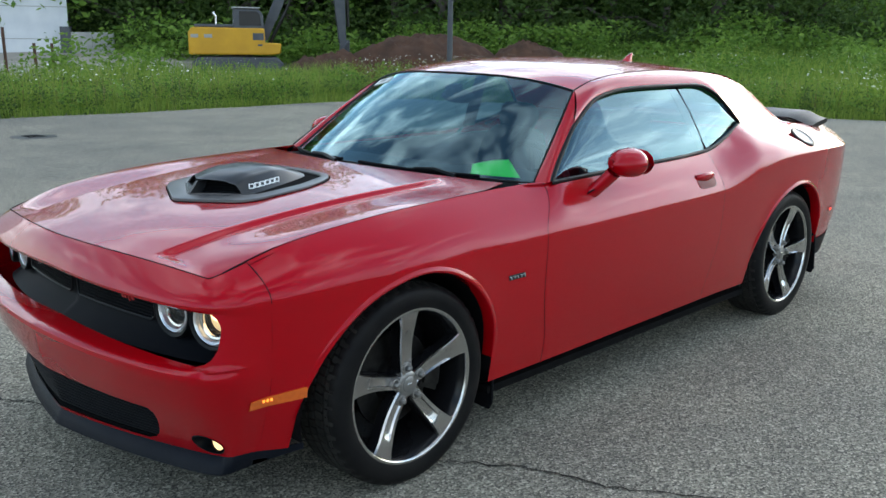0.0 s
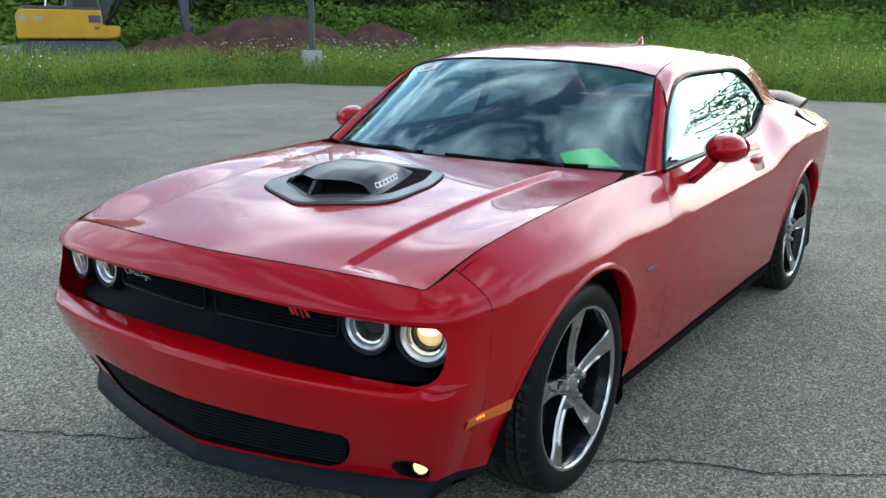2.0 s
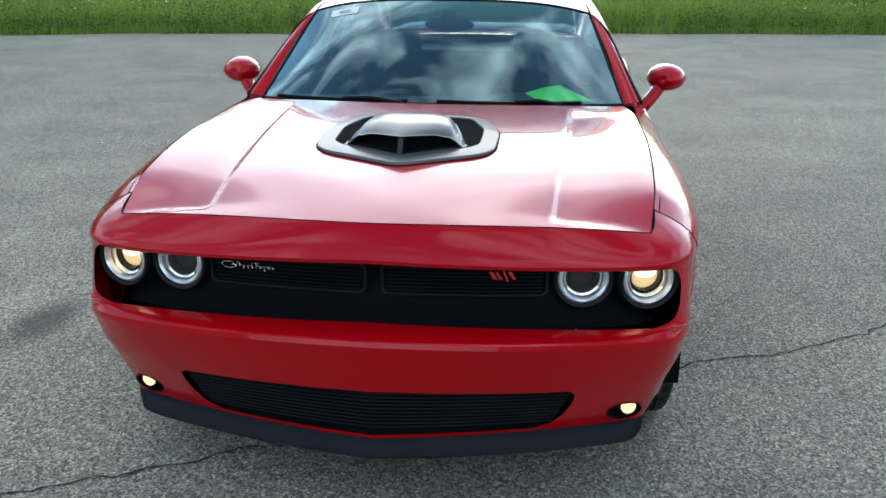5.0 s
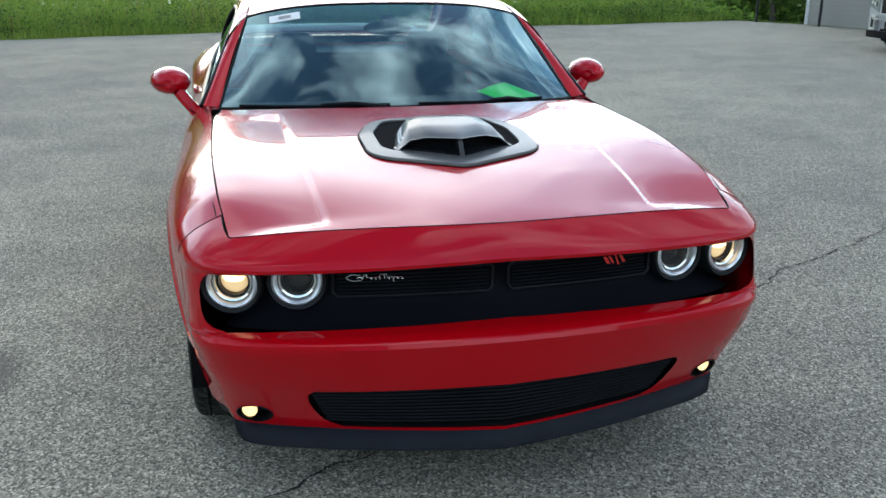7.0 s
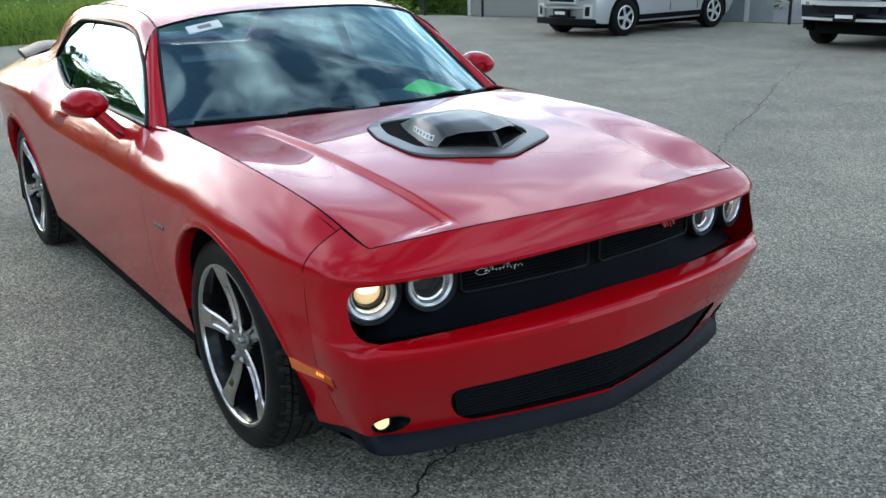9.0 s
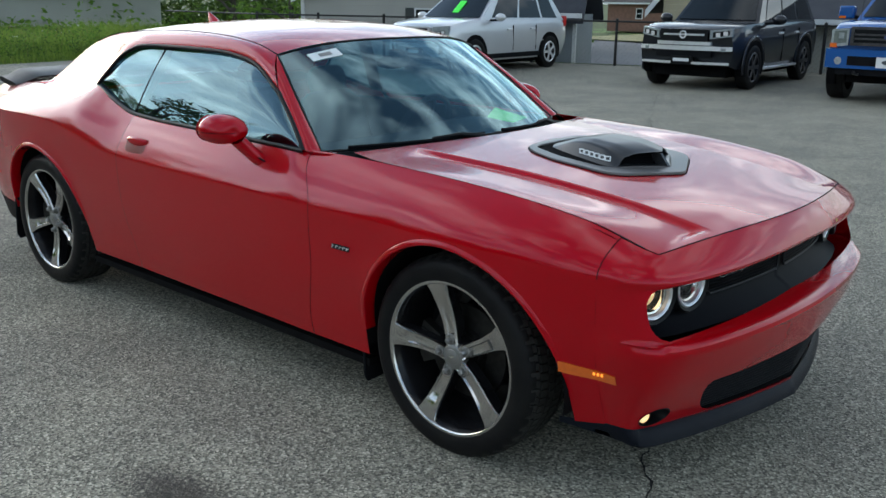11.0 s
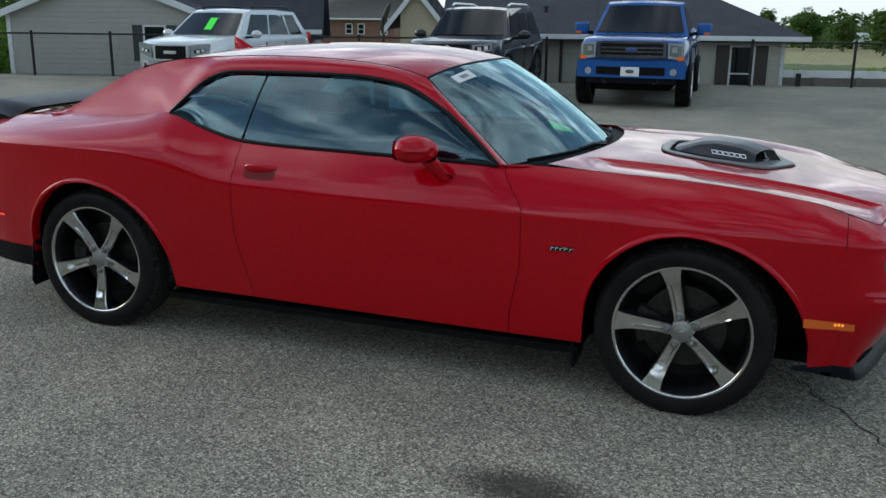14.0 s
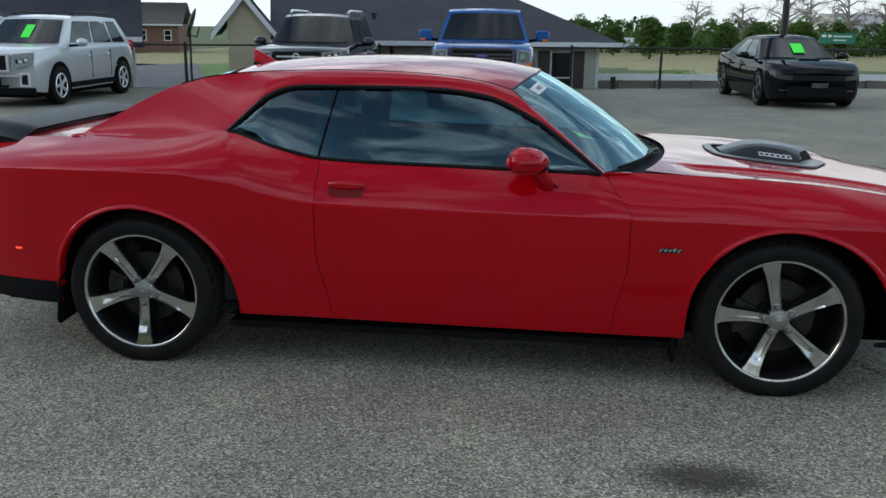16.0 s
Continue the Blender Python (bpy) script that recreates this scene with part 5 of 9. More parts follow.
# ---- cowl and wipers ----
y = np.linspace(-1, 1, 25)
hood_back = np.array(hood_rows)[-1]
hb = np.stack([np.interp(y * 0.772, hood_back[:, 1], hood_back[:, k]) for k in range(3)], -1)
part("cowl", Shape().grid([ws_bot + (-0.03, 0, -0.012), ws_bot * 0.5 + hb * 0.5 + (0, 0, -0.022), hb + (0.03, 0, -0.015)]), BLACK_TRIM, coupe, "black slatted cowl under the windshield")
for y0, y1, py in ((-0.70, -0.10, -0.12), (0.02, 0.60, 0.52)):
    blade = []
    for yq in np.linspace(y0, y1, 14):
        base = np.array([np.interp(yq, ws[14][:, 1], ws[14][:, k]) for k in range(3)])
        low2 = np.array([np.interp(yq, ws[16][:, 1], ws[16][:, k]) for k in range(3)])
        t = 1.02 - 0.12 * abs((yq - (y0 + y1) / 2) / (y1 - y0))
        blade.append(base * (1 - t) + low2 * t + np.array((0.010, 0, 0.010)))
    wp = part("wiper", Shape().tube(blade, 0.007, 6), BLACK_TRIM, coupe, "black wiper blade and arm")
    mid = blade[7]
    e = np.array([np.interp(py, ws[16][:, 1], ws[16][:, k]) for k in range(3)]) + (0.03, 0, 0.004)
    part("wiper_arm", Shape().tube([e, (e + mid) / 2 + (0.004, 0, 0.016), mid + (0.002, 0, 0.008)], (0.012, 0.009, 0.006), 6), BLACK_SATIN, wp)

# ---- cabin ----
dash = Shape()
rows = []
for y in np.linspace(-0.72, 0.72, 25):
    hump = 0.03 * math.exp(-((y - 0.38) / 0.2) ** 2)
    c = 0.25 * (1 - (abs(y) / 0.8) ** 2.1)
    rows.append([(0.70 + c * 0.9, y, 0.945), (0.60 + c * 0.5, y, 0.962), (0.45, y, 0.955 + hump), (0.34, y, 0.935 + hump), (0.28, y, 0.88), (0.32, y, 0.70), (0.36, y, 0.50)])
part("dashboard", dash.grid(rows), INTERIOR, coupe, "dark dashboard", smooth=50)
part("cabin_floor", Shape().box(-1.15, -0.78, 0.24, 0.40, 0.78, 0.28), INTERIOR, coupe)
part("rear_shelf", Shape().box(-1.80, -0.62, 0.99, -1.28, 0.62, 1.01), INTERIOR, coupe)


def seat(x, y):
    s = Shape()
    for (x0, z0, d, w, h, tilt) in ((0.0, 0.46, 0.25, 0.25, 0.09, 4), (-0.27, 0.76, 0.075, 0.24, 0.30, -14), (-0.35, 1.10, 0.05, 0.125, 0.085, -8)):
        rows = []
        for t in np.linspace(0, math.pi, 12):
            rr = math.sin(t) ** 0.4 if 0 < t < math.pi else 0.0
            rows.append([(d * rr * math.copysign(abs(math.cos(a)) ** 0.45, math.cos(a)), w * rr * math.copysign(abs(math.sin(a)) ** 0.45, math.sin(a)), h * math.cos(t)) for a in np.linspace(0, 2 * math.pi, 20, endpoint=False)])
        o = len(s.v)
        s.grid(rows, wrap=True)
        s.moved(pose(x + x0, y, z0, 0, tilt, 0), o)
    return s


for y in (0.38, -0.38):
    part("seat", seat(-0.25, y), SEAT, coupe, "dark bucket seat with headrest", smooth=60)
rb = Shape()
rb.box(-1.28, -0.62, 0.45, -0.80, 0.62, 0.58)
rb.prism([(-1.12, -0.62, 0.58), (-1.12, 0.62, 0.58), (-1.28, 0.62, 1.0), (-1.28, -0.62, 1.0)], [(-1.26, -0.62, 0.58), (-1.26, 0.62, 0.58), (-1.40, 0.62, 1.0), (-1.40, -0.62, 1.0)])
part("rear_seat", rb, SEAT, coupe, "dark rear bench", bevel=0.03)
sw = Shape().tube([(0.185 * math.cos(a), 0.185 * math.sin(a), 0) for a in np.linspace(0, 2 * math.pi, 41)], 0.016, 8, caps=False)
for a in (0, 90, 180):
    sw.tube([(0, 0, -0.02), (0.18 * math.cos(radians(a - 90)), 0.18 * math.sin(radians(a - 90)), 0)], 0.016, 6)
sw.ball((0, 0, -0.015), (0.07, 0.06, 0.025))
part("steering_wheel", sw, INTERIOR, coupe, "dark steering wheel", at=pose(0.16, 0.38, 0.90, 0, -66, 0))
for s in (1, -1):
    part("door_card", Shape().box(-1.1, s * 0.80 - 0.02, 0.3, 0.62, s * 0.80 + 0.02, 0.975), INTERIOR, coupe, bevel=0.01)
rv = part("rear_view_mirror", Shape().ball((0, 0, 0), (0.022, 0.115, 0.034), 20, 10), INTERIOR, coupe, "black rear-view mirror", at=pose(0.315, 0.0, 1.268, 0, 8, 0))
part("mirror_mount", Shape().box(-0.01, -0.03, 0.0, 0.06, 0.03, 0.06), INTERIOR, rv, bevel=0.008)
part("headliner", Shape().grid([[tuple(p - np.array((0, 0, 0.018))) for p in r] for r in roof_rows[1:]]), HEADLINER, coupe, "pale grey headliner")
# sticker inside the glass, and a clear strip
def on_ws(y, k):
    i0 = int(k)
    a = np.array([np.interp(y, ws[i0][:, 1], ws[i0][:, c]) for c in range(3)])
    b2 = np.array([np.interp(y, ws[i0 + 1][:, 1], ws[i0 + 1][:, c]) for c in range(3)])
    return a + (b2 - a) * (k - i0)


st = [on_ws(-0.545, 1.3), on_ws(-0.41, 1.1), on_ws(-0.41, 2.4), on_ws(-0.545, 2.6)]
part("window_sticker", Shape().prism(st, [p + np.array((0.003, 0, 0.004)) for p in st]), WHITE_CARD, coupe, "white inspection sticker with a grey line")
part("sticker_print", Shape().prism([st[0] * 0.7 + st[2] * 0.3 + (0.004, 0, 0.005), st[1] * 0.7 + st[3] * 0.3 + (0.004, 0, 0.005), st[2] * 0.7 + st[0] * 0.3 + (0.004, 0, 0.005), st[3] * 0.7 + st[1] * 0.3 + (0.004, 0, 0.005)],
                                    [st[0] * 0.7 + st[2] * 0.3 + (0.005, 0, 0.006), st[1] * 0.7 + st[3] * 0.3 + (0.005, 0, 0.006), st[2] * 0.7 + st[0] * 0.3 + (0.005, 0, 0.006), st[3] * 0.7 + st[1] * 0.3 + (0.005, 0, 0.006)]), CAP, coupe)

# the bright green card that lies on the dashboard
rows = []
for u in np.linspace(0, 1, 8):
    a, b = Vector((0.70, 0.446, 0.975)).lerp((0.625, 0.66, 0.975), u), Vector((0.60, 0.365, 1.0)).lerp((0.53, 0.515, 1.028), u)
    rows.append([a.lerp(b, v) + Vector((0, 0, 0.006 * math.sin(3 * u) * v)) for v in np.linspace(0, 1, 7)])
solid("price_card", Shape().grid(rows), GREEN_CARD, "fluorescent green card propped on the dashboard", "card", thick=0.002, away=(0.6, 0.4, 0.5))

# ---- the site: asphalt, verge, land ----
# the lot's far side runs along FENCE: e1 along it, e2 away from the lot
FS = 0.876                            # the size of the fence's own unit
E1, E2, E0 = FS * np.array((0.9593, 0.2823)), FS * np.array((-0.2823, 0.9593)), np.array((0.518, 18.84))
FAR = Matrix.Translation((0.17, -0.345, 0)) @ Matrix.Rotation(radians(-1.05), 4, "Z") @ Matrix.Scale(FS, 4)


def beyond(x, y):
    """How far a place lies beyond the fence line."""
    return ((x - E0[0]) * E2[0] + (y - E0[1]) * E2[1]) / FS ** 2


def far_away(v):
    """Points of the distant land, laid into the place."""
    return np.asarray(v) @ np.array(FAR.to_3x3()).T + np.array(FAR.translation)


def lot(a, b, z=0.0):
    """A place from its distance along and beyond the fence line."""
    p = E0 + a * E1 + b * E2
    return (float(p[0]), float(p[1]), z * FS)


EDGE_LINE = fn([-14.5, -12.0, -8.4, -3.3, 0.0, 4.7, 10.0, 16.0, 60.0], [-13.0, -13.85, -15.1, -16.3, -17.0, -17.6, -18.4, -19.3, -26.0])


def edge_x(y):
    """Where the asphalt ends on the meadow's side."""
    return EDGE_LINE(y) + 0.12 * np.sin(np.asarray(y) * 0.9) + 0.07 * np.sin(np.asarray(y) * 2.3)


EDGE_Y = -14.55


def land_z(x, y):
    """Height of the open land: level with the lot by the meadow, lower behind the fence."""
    x, y = np.asarray(x, float), np.asarray(y, float)
    b = beyond(x, y)
    drop = -0.9 * sm((b - 0.5) / 1.6) - 0.5 * sm((b - 12) / 60)
    out = np.maximum(edge_x(y) - x, EDGE_Y - y)
    rise = 0.75 * sm((out - 5) / 28) * (b < 0.5)
    wob = 0.10 * np.sin(x * 0.31 + 1) * np.sin(y * 0.27) + 0.05 * np.sin(x * 0.9) * np.sin(y * 0.8 + 2)
    inside = (out < 0) & (b < 0.4)
    return np.where(inside, -0.06, drop + rise + wob * sm(np.maximum(out, b) / 4) - 0.03)


def spread(lo, hi, near0, near1, step):
    a = np.arange(near0, near1, step)
    left = near0 - np.geomspace(step, near0 - lo, 18)[::-1]
    right = near1 + np.geomspace(step, hi - near1, 18)
    return np.r_[left, a, right]


gx, gy = spread(-450, 450, -45, 30, 1.2), spread(-450, 450, -40, 45, 1.2)
XX, YY = np.meshgrid(gx, gy, indexing="ij")
MEADOW = surf("meadow_soil", (0.045, 0.075, 0.016), (0.085, 0.105, 0.030), scale=0.35, rough=0.95, bump=0.5, bscale=12, fine=0.4)
solid("ground", Shape().grid(np.stack([XX, YY, land_z(XX, YY)], -1)), MEADOW, "grassy open land round the paved lot", "ground", kind="structure", smooth=60)

# asphalt: pale stones in dark binder, worn patches, one oil stain
m = bpy.data.materials.new("weathered_asphalt")
m.use_nodes = True
nt = m.node_tree
bs = nt.nodes["Principled BSDF"]
bs.inputs["Specular IOR Level"].default_value = 0.35


def nn(kind, **inputs):
    k = nt.nodes.new(kind)
    for name, v in inputs.items():
        k.inputs[name.replace("_", " ")].default_value = v
    return k


def ramp_of(src, stops):
    r = nt.nodes.new("ShaderNodeValToRGB")
    e = r.color_ramp.elements
    while len(e) < len(stops):
        e.new(0.5)
    for el, (p, c) in zip(e, stops):
        el.position, el.color = p, (*c, 1)
    nt.links.new(src, r.inputs[0])
    return r.outputs["Color"]


def mixed(a, b, fac=None, blend="MIX", amount=0.5):
    k = nt.nodes.new("ShaderNodeMix")
    k.data_type, k.blend_type = "RGBA", blend
    nt.links.new(a, k.inputs["A"])
    nt.links.new(b, k.inputs["B"])
    if fac is None:
        k.inputs["Factor"].default_value = amount
    else:
        nt.links.new(fac, k.inputs["Factor"])
    return k.outputs["Result"]


tc = nt.nodes.new("ShaderNodeTexCoord")
stones = nn("ShaderNodeTexVoronoi", Scale=125.0)
grit = nn("ShaderNodeTexNoise", Scale=170.0, Detail=4.0)
patch = nn("ShaderNodeTexNoise", Scale=0.16, Detail=6.0, Roughness=0.6)
blotch = nn("ShaderNodeTexNoise", Scale=1.3, Detail=5.0)
clump = nn("ShaderNodeTexNoise", Scale=34.0, Detail=3.0)
for k in (stones, grit, patch, blotch, clump):
    nt.links.new(tc.outputs["Object"], k.inputs["Vector"])
stone_tone = nt.nodes.new("ShaderNodeSeparateColor")
nt.links.new(stones.outputs["Color"], stone_tone.inputs[0])
col = ramp_of(stone_tone.outputs[0], [(0.0, (0.016, 0.016, 0.013)), (0.18, (0.062, 0.062, 0.051)), (0.50, (0.190, 0.191, 0.158)), (0.85, (0.325, 0.325, 0.266)), (1.0, (0.58, 0.57, 0.48))])
gritc = ramp_of(grit.outputs["Fac"], [(0.36, (0.030, 0.030, 0.026)), (0.62, (0.33, 0.334, 0.285))])
col = mixed(col, gritc, amount=0.30)
clc = ramp_of(clump.outputs["Fac"], [(0.35, (0.95, 0.95, 0.95)), (0.65, (1.07, 1.07, 1.06))])
col = mixed(col, clc, blend="MULTIPLY", amount=1.0)
pc = ramp_of(patch.outputs["Fac"], [(0.34, (0.90, 0.865, 0.865)), (0.52, (1.09, 1.03, 1.0)), (0.72, (1.35, 1.27, 1.22))])
col = mixed(col, pc, blend="MULTIPLY", amount=1.0)
bc = ramp_of(blotch.outputs["Fac"], [(0.36, (0.91, 0.91, 0.92)), (0.62, (1.09, 1.09, 1.08))])
col = mixed(col, bc, blend="MULTIPLY", amount=1.0)
# small pits where stones have come out
pit = nn("ShaderNodeTexVoronoi", Scale=38.0)
nt.links.new(tc.outputs["Object"], pit.inputs["Vector"])
pit_tone = ramp_of(pit.outputs["Distance"], [(0.10, (0.28, 0.27, 0.26)), (0.22, (1.0, 1.0, 1.0))])
col = mixed(col, pit_tone, blend="MULTIPLY", amount=0.5)
# the stain: distance from its middle, broken up by noise
off = nn("ShaderNodeVectorMath")
off.operation = "SUBTRACT"
off.inputs[1].default_value = (1.06, -1.735, 0)
nt.links.new(tc.outputs["Object"], off.inputs[0])
sq = nn("ShaderNodeVectorMath")
sq.operation = "MULTIPLY"
sq.inputs[1].default_value = (3.1, 6.4, 1.0)
nt.links.new(off.outputs[0], sq.inputs[0])
ln = nn("ShaderNodeVectorMath")
ln.operation = "LENGTH"
nt.links.new(sq.outputs[0], ln.inputs[0])
sn = nn("ShaderNodeTexNoise", Scale=60.0, Detail=6.0, Roughness=0.75)
nt.links.new(tc.outputs["Object"], sn.inputs["Vector"])
add = nn("ShaderNodeMath")
add.operation = "MULTIPLY_ADD"
add.inputs[1].default_value, add.inputs[2].default_value = 3.2, -1.6
nt.links.new(sn.outputs["Fac"], add.inputs[0])
tot = nn("ShaderNodeMath")
tot.operation = "ADD"
nt.links.new(ln.outputs["Value"], tot.inputs[0])
nt.links.new(add.outputs[0], tot.inputs[1])
stain = nn("ShaderNodeMapRange", From_Min=0.45, From_Max=1.0, To_Min=0.82, To_Max=0.0)
nt.links.new(tot.outputs[0], stain.inputs["Value"])
oil = nn("ShaderNodeRGB")
oil.outputs[0].default_value = (0.014, 0.012, 0.010, 1)
col = mixed(col, oil.outputs[0], stain.outputs["Result"])
nt.links.new(col, bs.inputs["Base Color"])
ro = nn("ShaderNodeMapRange", From_Min=0.0, From_Max=1.0, To_Min=0.9, To_Max=0.62)
nt.links.new(stain.outputs["Result"], ro.inputs["Value"])
nt.links.new(ro.outputs["Result"], bs.inputs["Roughness"])
bp = nn("ShaderNodeBump", Strength=0.55, Distance=0.006)
nt.links.new(stones.outputs["Distance"], bp.inputs["Height"])
bp2 = nn("ShaderNodeBump", Strength=0.35, Distance=0.004)
nt.links.new(grit.outputs["Fac"], bp2.inputs["Height"])
nt.links.new(bp.outputs["Normal"], bp2.inputs["Normal"])
nt.links.new(bp2.outputs["Normal"], bs.inputs["Normal"])
ASPHALT = m

ys = np.linspace(-14.2, 13.2, 60)
rim = [(float(edge_x(y)), y, 0) for y in ys]
outline = rim + [lot(a, 0.35) for a in np.linspace(-21.0, 60, 20)] + [(62, EDGE_Y, 0)] + [(x, EDGE_Y + 0.10 * math.sin(x * 0.8) + 0.06 * math.sin(x * 2.1), 0) for x in np.linspace(40, -12.4, 60)]
s = Shape()
s.prism([(x, y, -0.3) for x, y, z in outline], outline)
solid("pavement", s, ASPHALT, "weathered grey asphalt lot with pale stone grit", "pavement", kind="structure", smooth=0)

# the long crack that runs under the car
CRACK = surf("crack_dirt", (0.006, 0.0055, 0.005), (0.014, 0.013, 0.011), scale=14, rough=1.0)
rnd = random.Random(5)


def crack(pts, width):
    line = curve3([(x, y, 0) for x, y in pts], 620)
    d = np.gradient(line, axis=0)
    side = np.stack([-d[:, 1], d[:, 0], 0 * d[:, 0]], -1)
    side /= np.linalg.norm(side, axis=1)[:, None]
    walk_off = np.cumsum([rnd.gauss(0, 0.007) for _ in line])
    walk_off = walk_off - np.convolve(walk_off, np.ones(41) / 41, "same")
    jag = np.array([rnd.gauss(0, 0.0035) for _ in line])
    mid = line + side * (walk_off + jag)[:, None]
    w = np.array([width * rnd.uniform(0.25, 1.1) for _ in line])[:, None]
    return Shape().grid([mid - side * w + (0, 0, 0.0035), mid + side * w + (0, 0, 0.0035)])


solid("pavement_crack", crack([(3.6, -3.0), (2.42, -1.14), (2.06, -0.54), (1.27, 0.91), (0.87, 1.66), (0.56, 2.14), (0.12, 2.95), (-0.39, 3.87), (-1.07, 5.02), (-1.61, 6.10), (-2.56, 7.76), (-4.34, 11.2)], 0.006), CRACK, "jagged dark crack in the asphalt", "crack", kind="structure", smooth=0)
solid("pavement_crack", crack([(2.06, -0.54), (1.95, -0.37), (1.80, -0.22), (1.62, 0.1), (1.45, 0.4)], 0.005), CRACK, "thin dark crack in the asphalt", "crack", kind="structure", smooth=0)
dr = thing("drain_cover", "dark round drain cover set in the asphalt", "drain", at=pose(-2.0, -11.2, 0.0))
part("cover", Shape().spin([(0.001, 0.008), (0.25, 0.008), (0.27, 0.002), (0.34, 0.003), (0.345, -0.02)], 36, "z"), STEEL, dr)
for k in range(5):
    part("slot", Shape().box(-0.14, -0.16 + 0.075 * k, 0.006, 0.14, -0.135 + 0.075 * k, 0.011), WELL, dr)


# ---- plants ----
def raw(name, verts, faces, material):
    me = bpy.data.meshes.new(name)
    verts, faces = np.asarray(verts, np.float32), np.asarray(faces, np.int32)
    me.vertices.add(len(verts))
    me.vertices.foreach_set("co", verts.ravel())
    k = faces.shape[1]
    me.loops.add(faces.size)
    me.loops.foreach_set("vertex_index", faces.ravel())
    me.polygons.add(len(faces))
    me.polygons.foreach_set("loop_start", np.arange(0, faces.size, k, dtype=np.int32))
    me.polygons.foreach_set("loop_total", np.full(len(faces), k, np.int32))
    me.update(calc_edges=True)
    me.materials.append(material)
    return me


def leafy(name, c1, c2, thin=0.45, rough=0.6):
    """Leaves and blades: each its own tone, lit through from behind."""
    mm = bpy.data.materials.new(name)
    mm.use_nodes = True
    t = mm.node_tree
    b = t.nodes["Principled BSDF"]
    b.inputs["Roughness"].default_value = rough
    b.inputs["Specular IOR Level"].default_value = 0.3
    g = t.nodes.new("ShaderNodeNewGeometry")
    o = t.nodes.new("ShaderNodeTexCoord")
    nz = t.nodes.new("ShaderNodeTexNoise")
    nz.inputs["Scale"].default_value = 0.6
    t.links.new(o.outputs["Object"], nz.inputs["Vector"])
    mx = t.nodes.new("ShaderNodeMix")
    mx.inputs["Factor"].default_value = 0.5
    t.links.new(g.outputs["Random Per Island"], mx.inputs["A"])
    t.links.new(nz.outputs["Fac"], mx.inputs["B"])
    r = t.nodes.new("ShaderNodeValToRGB")
    r.color_ramp.elements[0].position, r.color_ramp.elements[1].position = 0.2, 0.8
    r.color_ramp.elements[0].color, r.color_ramp.elements[1].color = (*c1, 1), (*c2, 1)
    t.links.new(mx.outputs["Result"], r.inputs[0])
    t.links.new(r.outputs["Color"], b.inputs["Base Color"])
    tr = t.nodes.new("ShaderNodeBsdfTranslucent")
    t.links.new(r.outputs["Color"], tr.inputs["Color"])
    ms = t.nodes.new("ShaderNodeMixShader")
    ms.inputs[0].default_value = thin
    t.links.new(b.outputs[0], ms.inputs[1])
    t.links.new(tr.outputs[0], ms.inputs[2])
    t.links.new(ms.outputs[0], t.nodes["Material Output"].inputs["Surface"])
    return mm


GRASS = leafy("tall_grass", (0.10, 0.20, 0.022), (0.33, 0.42, 0.085))
GRASS_DRY = leafy("dry_stalks", (0.16, 0.14, 0.05), (0.26, 0.22, 0.10))
LEAF = leafy("woodland_leaves", (0.030, 0.070, 0.014), (0.115, 0.19, 0.042))
LEAF_LIGHT = leafy("light_leaves", (0.08, 0.175, 0.022), (0.22, 0.35, 0.06))
BARK = surf("bark", (0.05, 0.042, 0.034), (0.11, 0.095, 0.08), scale=5, rough=0.95, bump=0.6, bscale=25, stretch=(1, 1, 0.25))
PETAL = surf("white_petals", (0.86, 0.86, 0.80), (0.78, 0.78, 0.70), scale=30, rough=0.8)
rs = np.random.RandomState(11)


def blades(px, py, height, width, lean=0.35):
    """Bent tapering blades, rooted at the given places."""
    n = len(px)
    pz = land_z(px, py)
    a = rs.uniform(0, 2 * np.pi, n)
    h = height * rs.uniform(0.6, 1.15, n)
    w = width * rs.uniform(0.6, 1.3, n)
    d = rs.uniform(0, 2 * np.pi, n)
    bend = lean * h * rs.uniform(0.1, 1.0, n)
    root = np.stack([px, py, pz], -1)
    sd = np.stack([np.cos(a), np.sin(a), 0 * a], -1)
    out = np.stack([np.cos(d), np.sin(d), 0 * d], -1)
    up = np.array((0, 0, 1.0))
    mid = root + up * (h * 0.55)[:, None] + out * (bend * 0.3)[:, None]
    tip = root + up * h[:, None] * 0.97 + out * bend[:, None]
    v = np.stack([root - sd * w[:, None], root + sd * w[:, None], mid + sd * (w * 0.8)[:, None], mid - sd * (w * 0.8)[:, None], tip], 1).reshape(-1, 3)
    o = np.arange(n)[:, None] * 5
    f = np.concatenate([o + (0, 1, 2), o + (0, 2, 3), o + (3, 2, 4)])
    return v, f


def outside(n, x0, x1, y0, y1, d0, d1, power=1.0):
    """Places beyond the asphalt, between d0 and d1 metres from it, on the meadow's side of the fence."""
    out = []
    total = 0
    while total < n:
        x, y = rs.uniform(x0, x1, n * 2), rs.uniform(y0, y1, n * 2)
        d = np.maximum(edge_x(y) - x, EDGE_Y - y)
        b = beyond(x, y)
        keep = (d > d0) & (d < d1) & (b < -0.3) & (np.hypot(x + 15.5, y + 15.4) > 0.9) & (rs.uniform(0, 1, n * 2) < np.clip(1 - (d - d0) / (d1 - d0), 0, 1) ** power)
        out.append(np.stack([x[keep], y[keep]], -1))
        total += int(keep.sum())
    return np.concatenate(out)[:n].T


def off_yard(px, py):
    keep = ~(((px > -19.0) & (py < -24.5)) | ((px > -31.0) & (px < -15.0) & (py < -20.5)))
    return px[keep], py[keep]


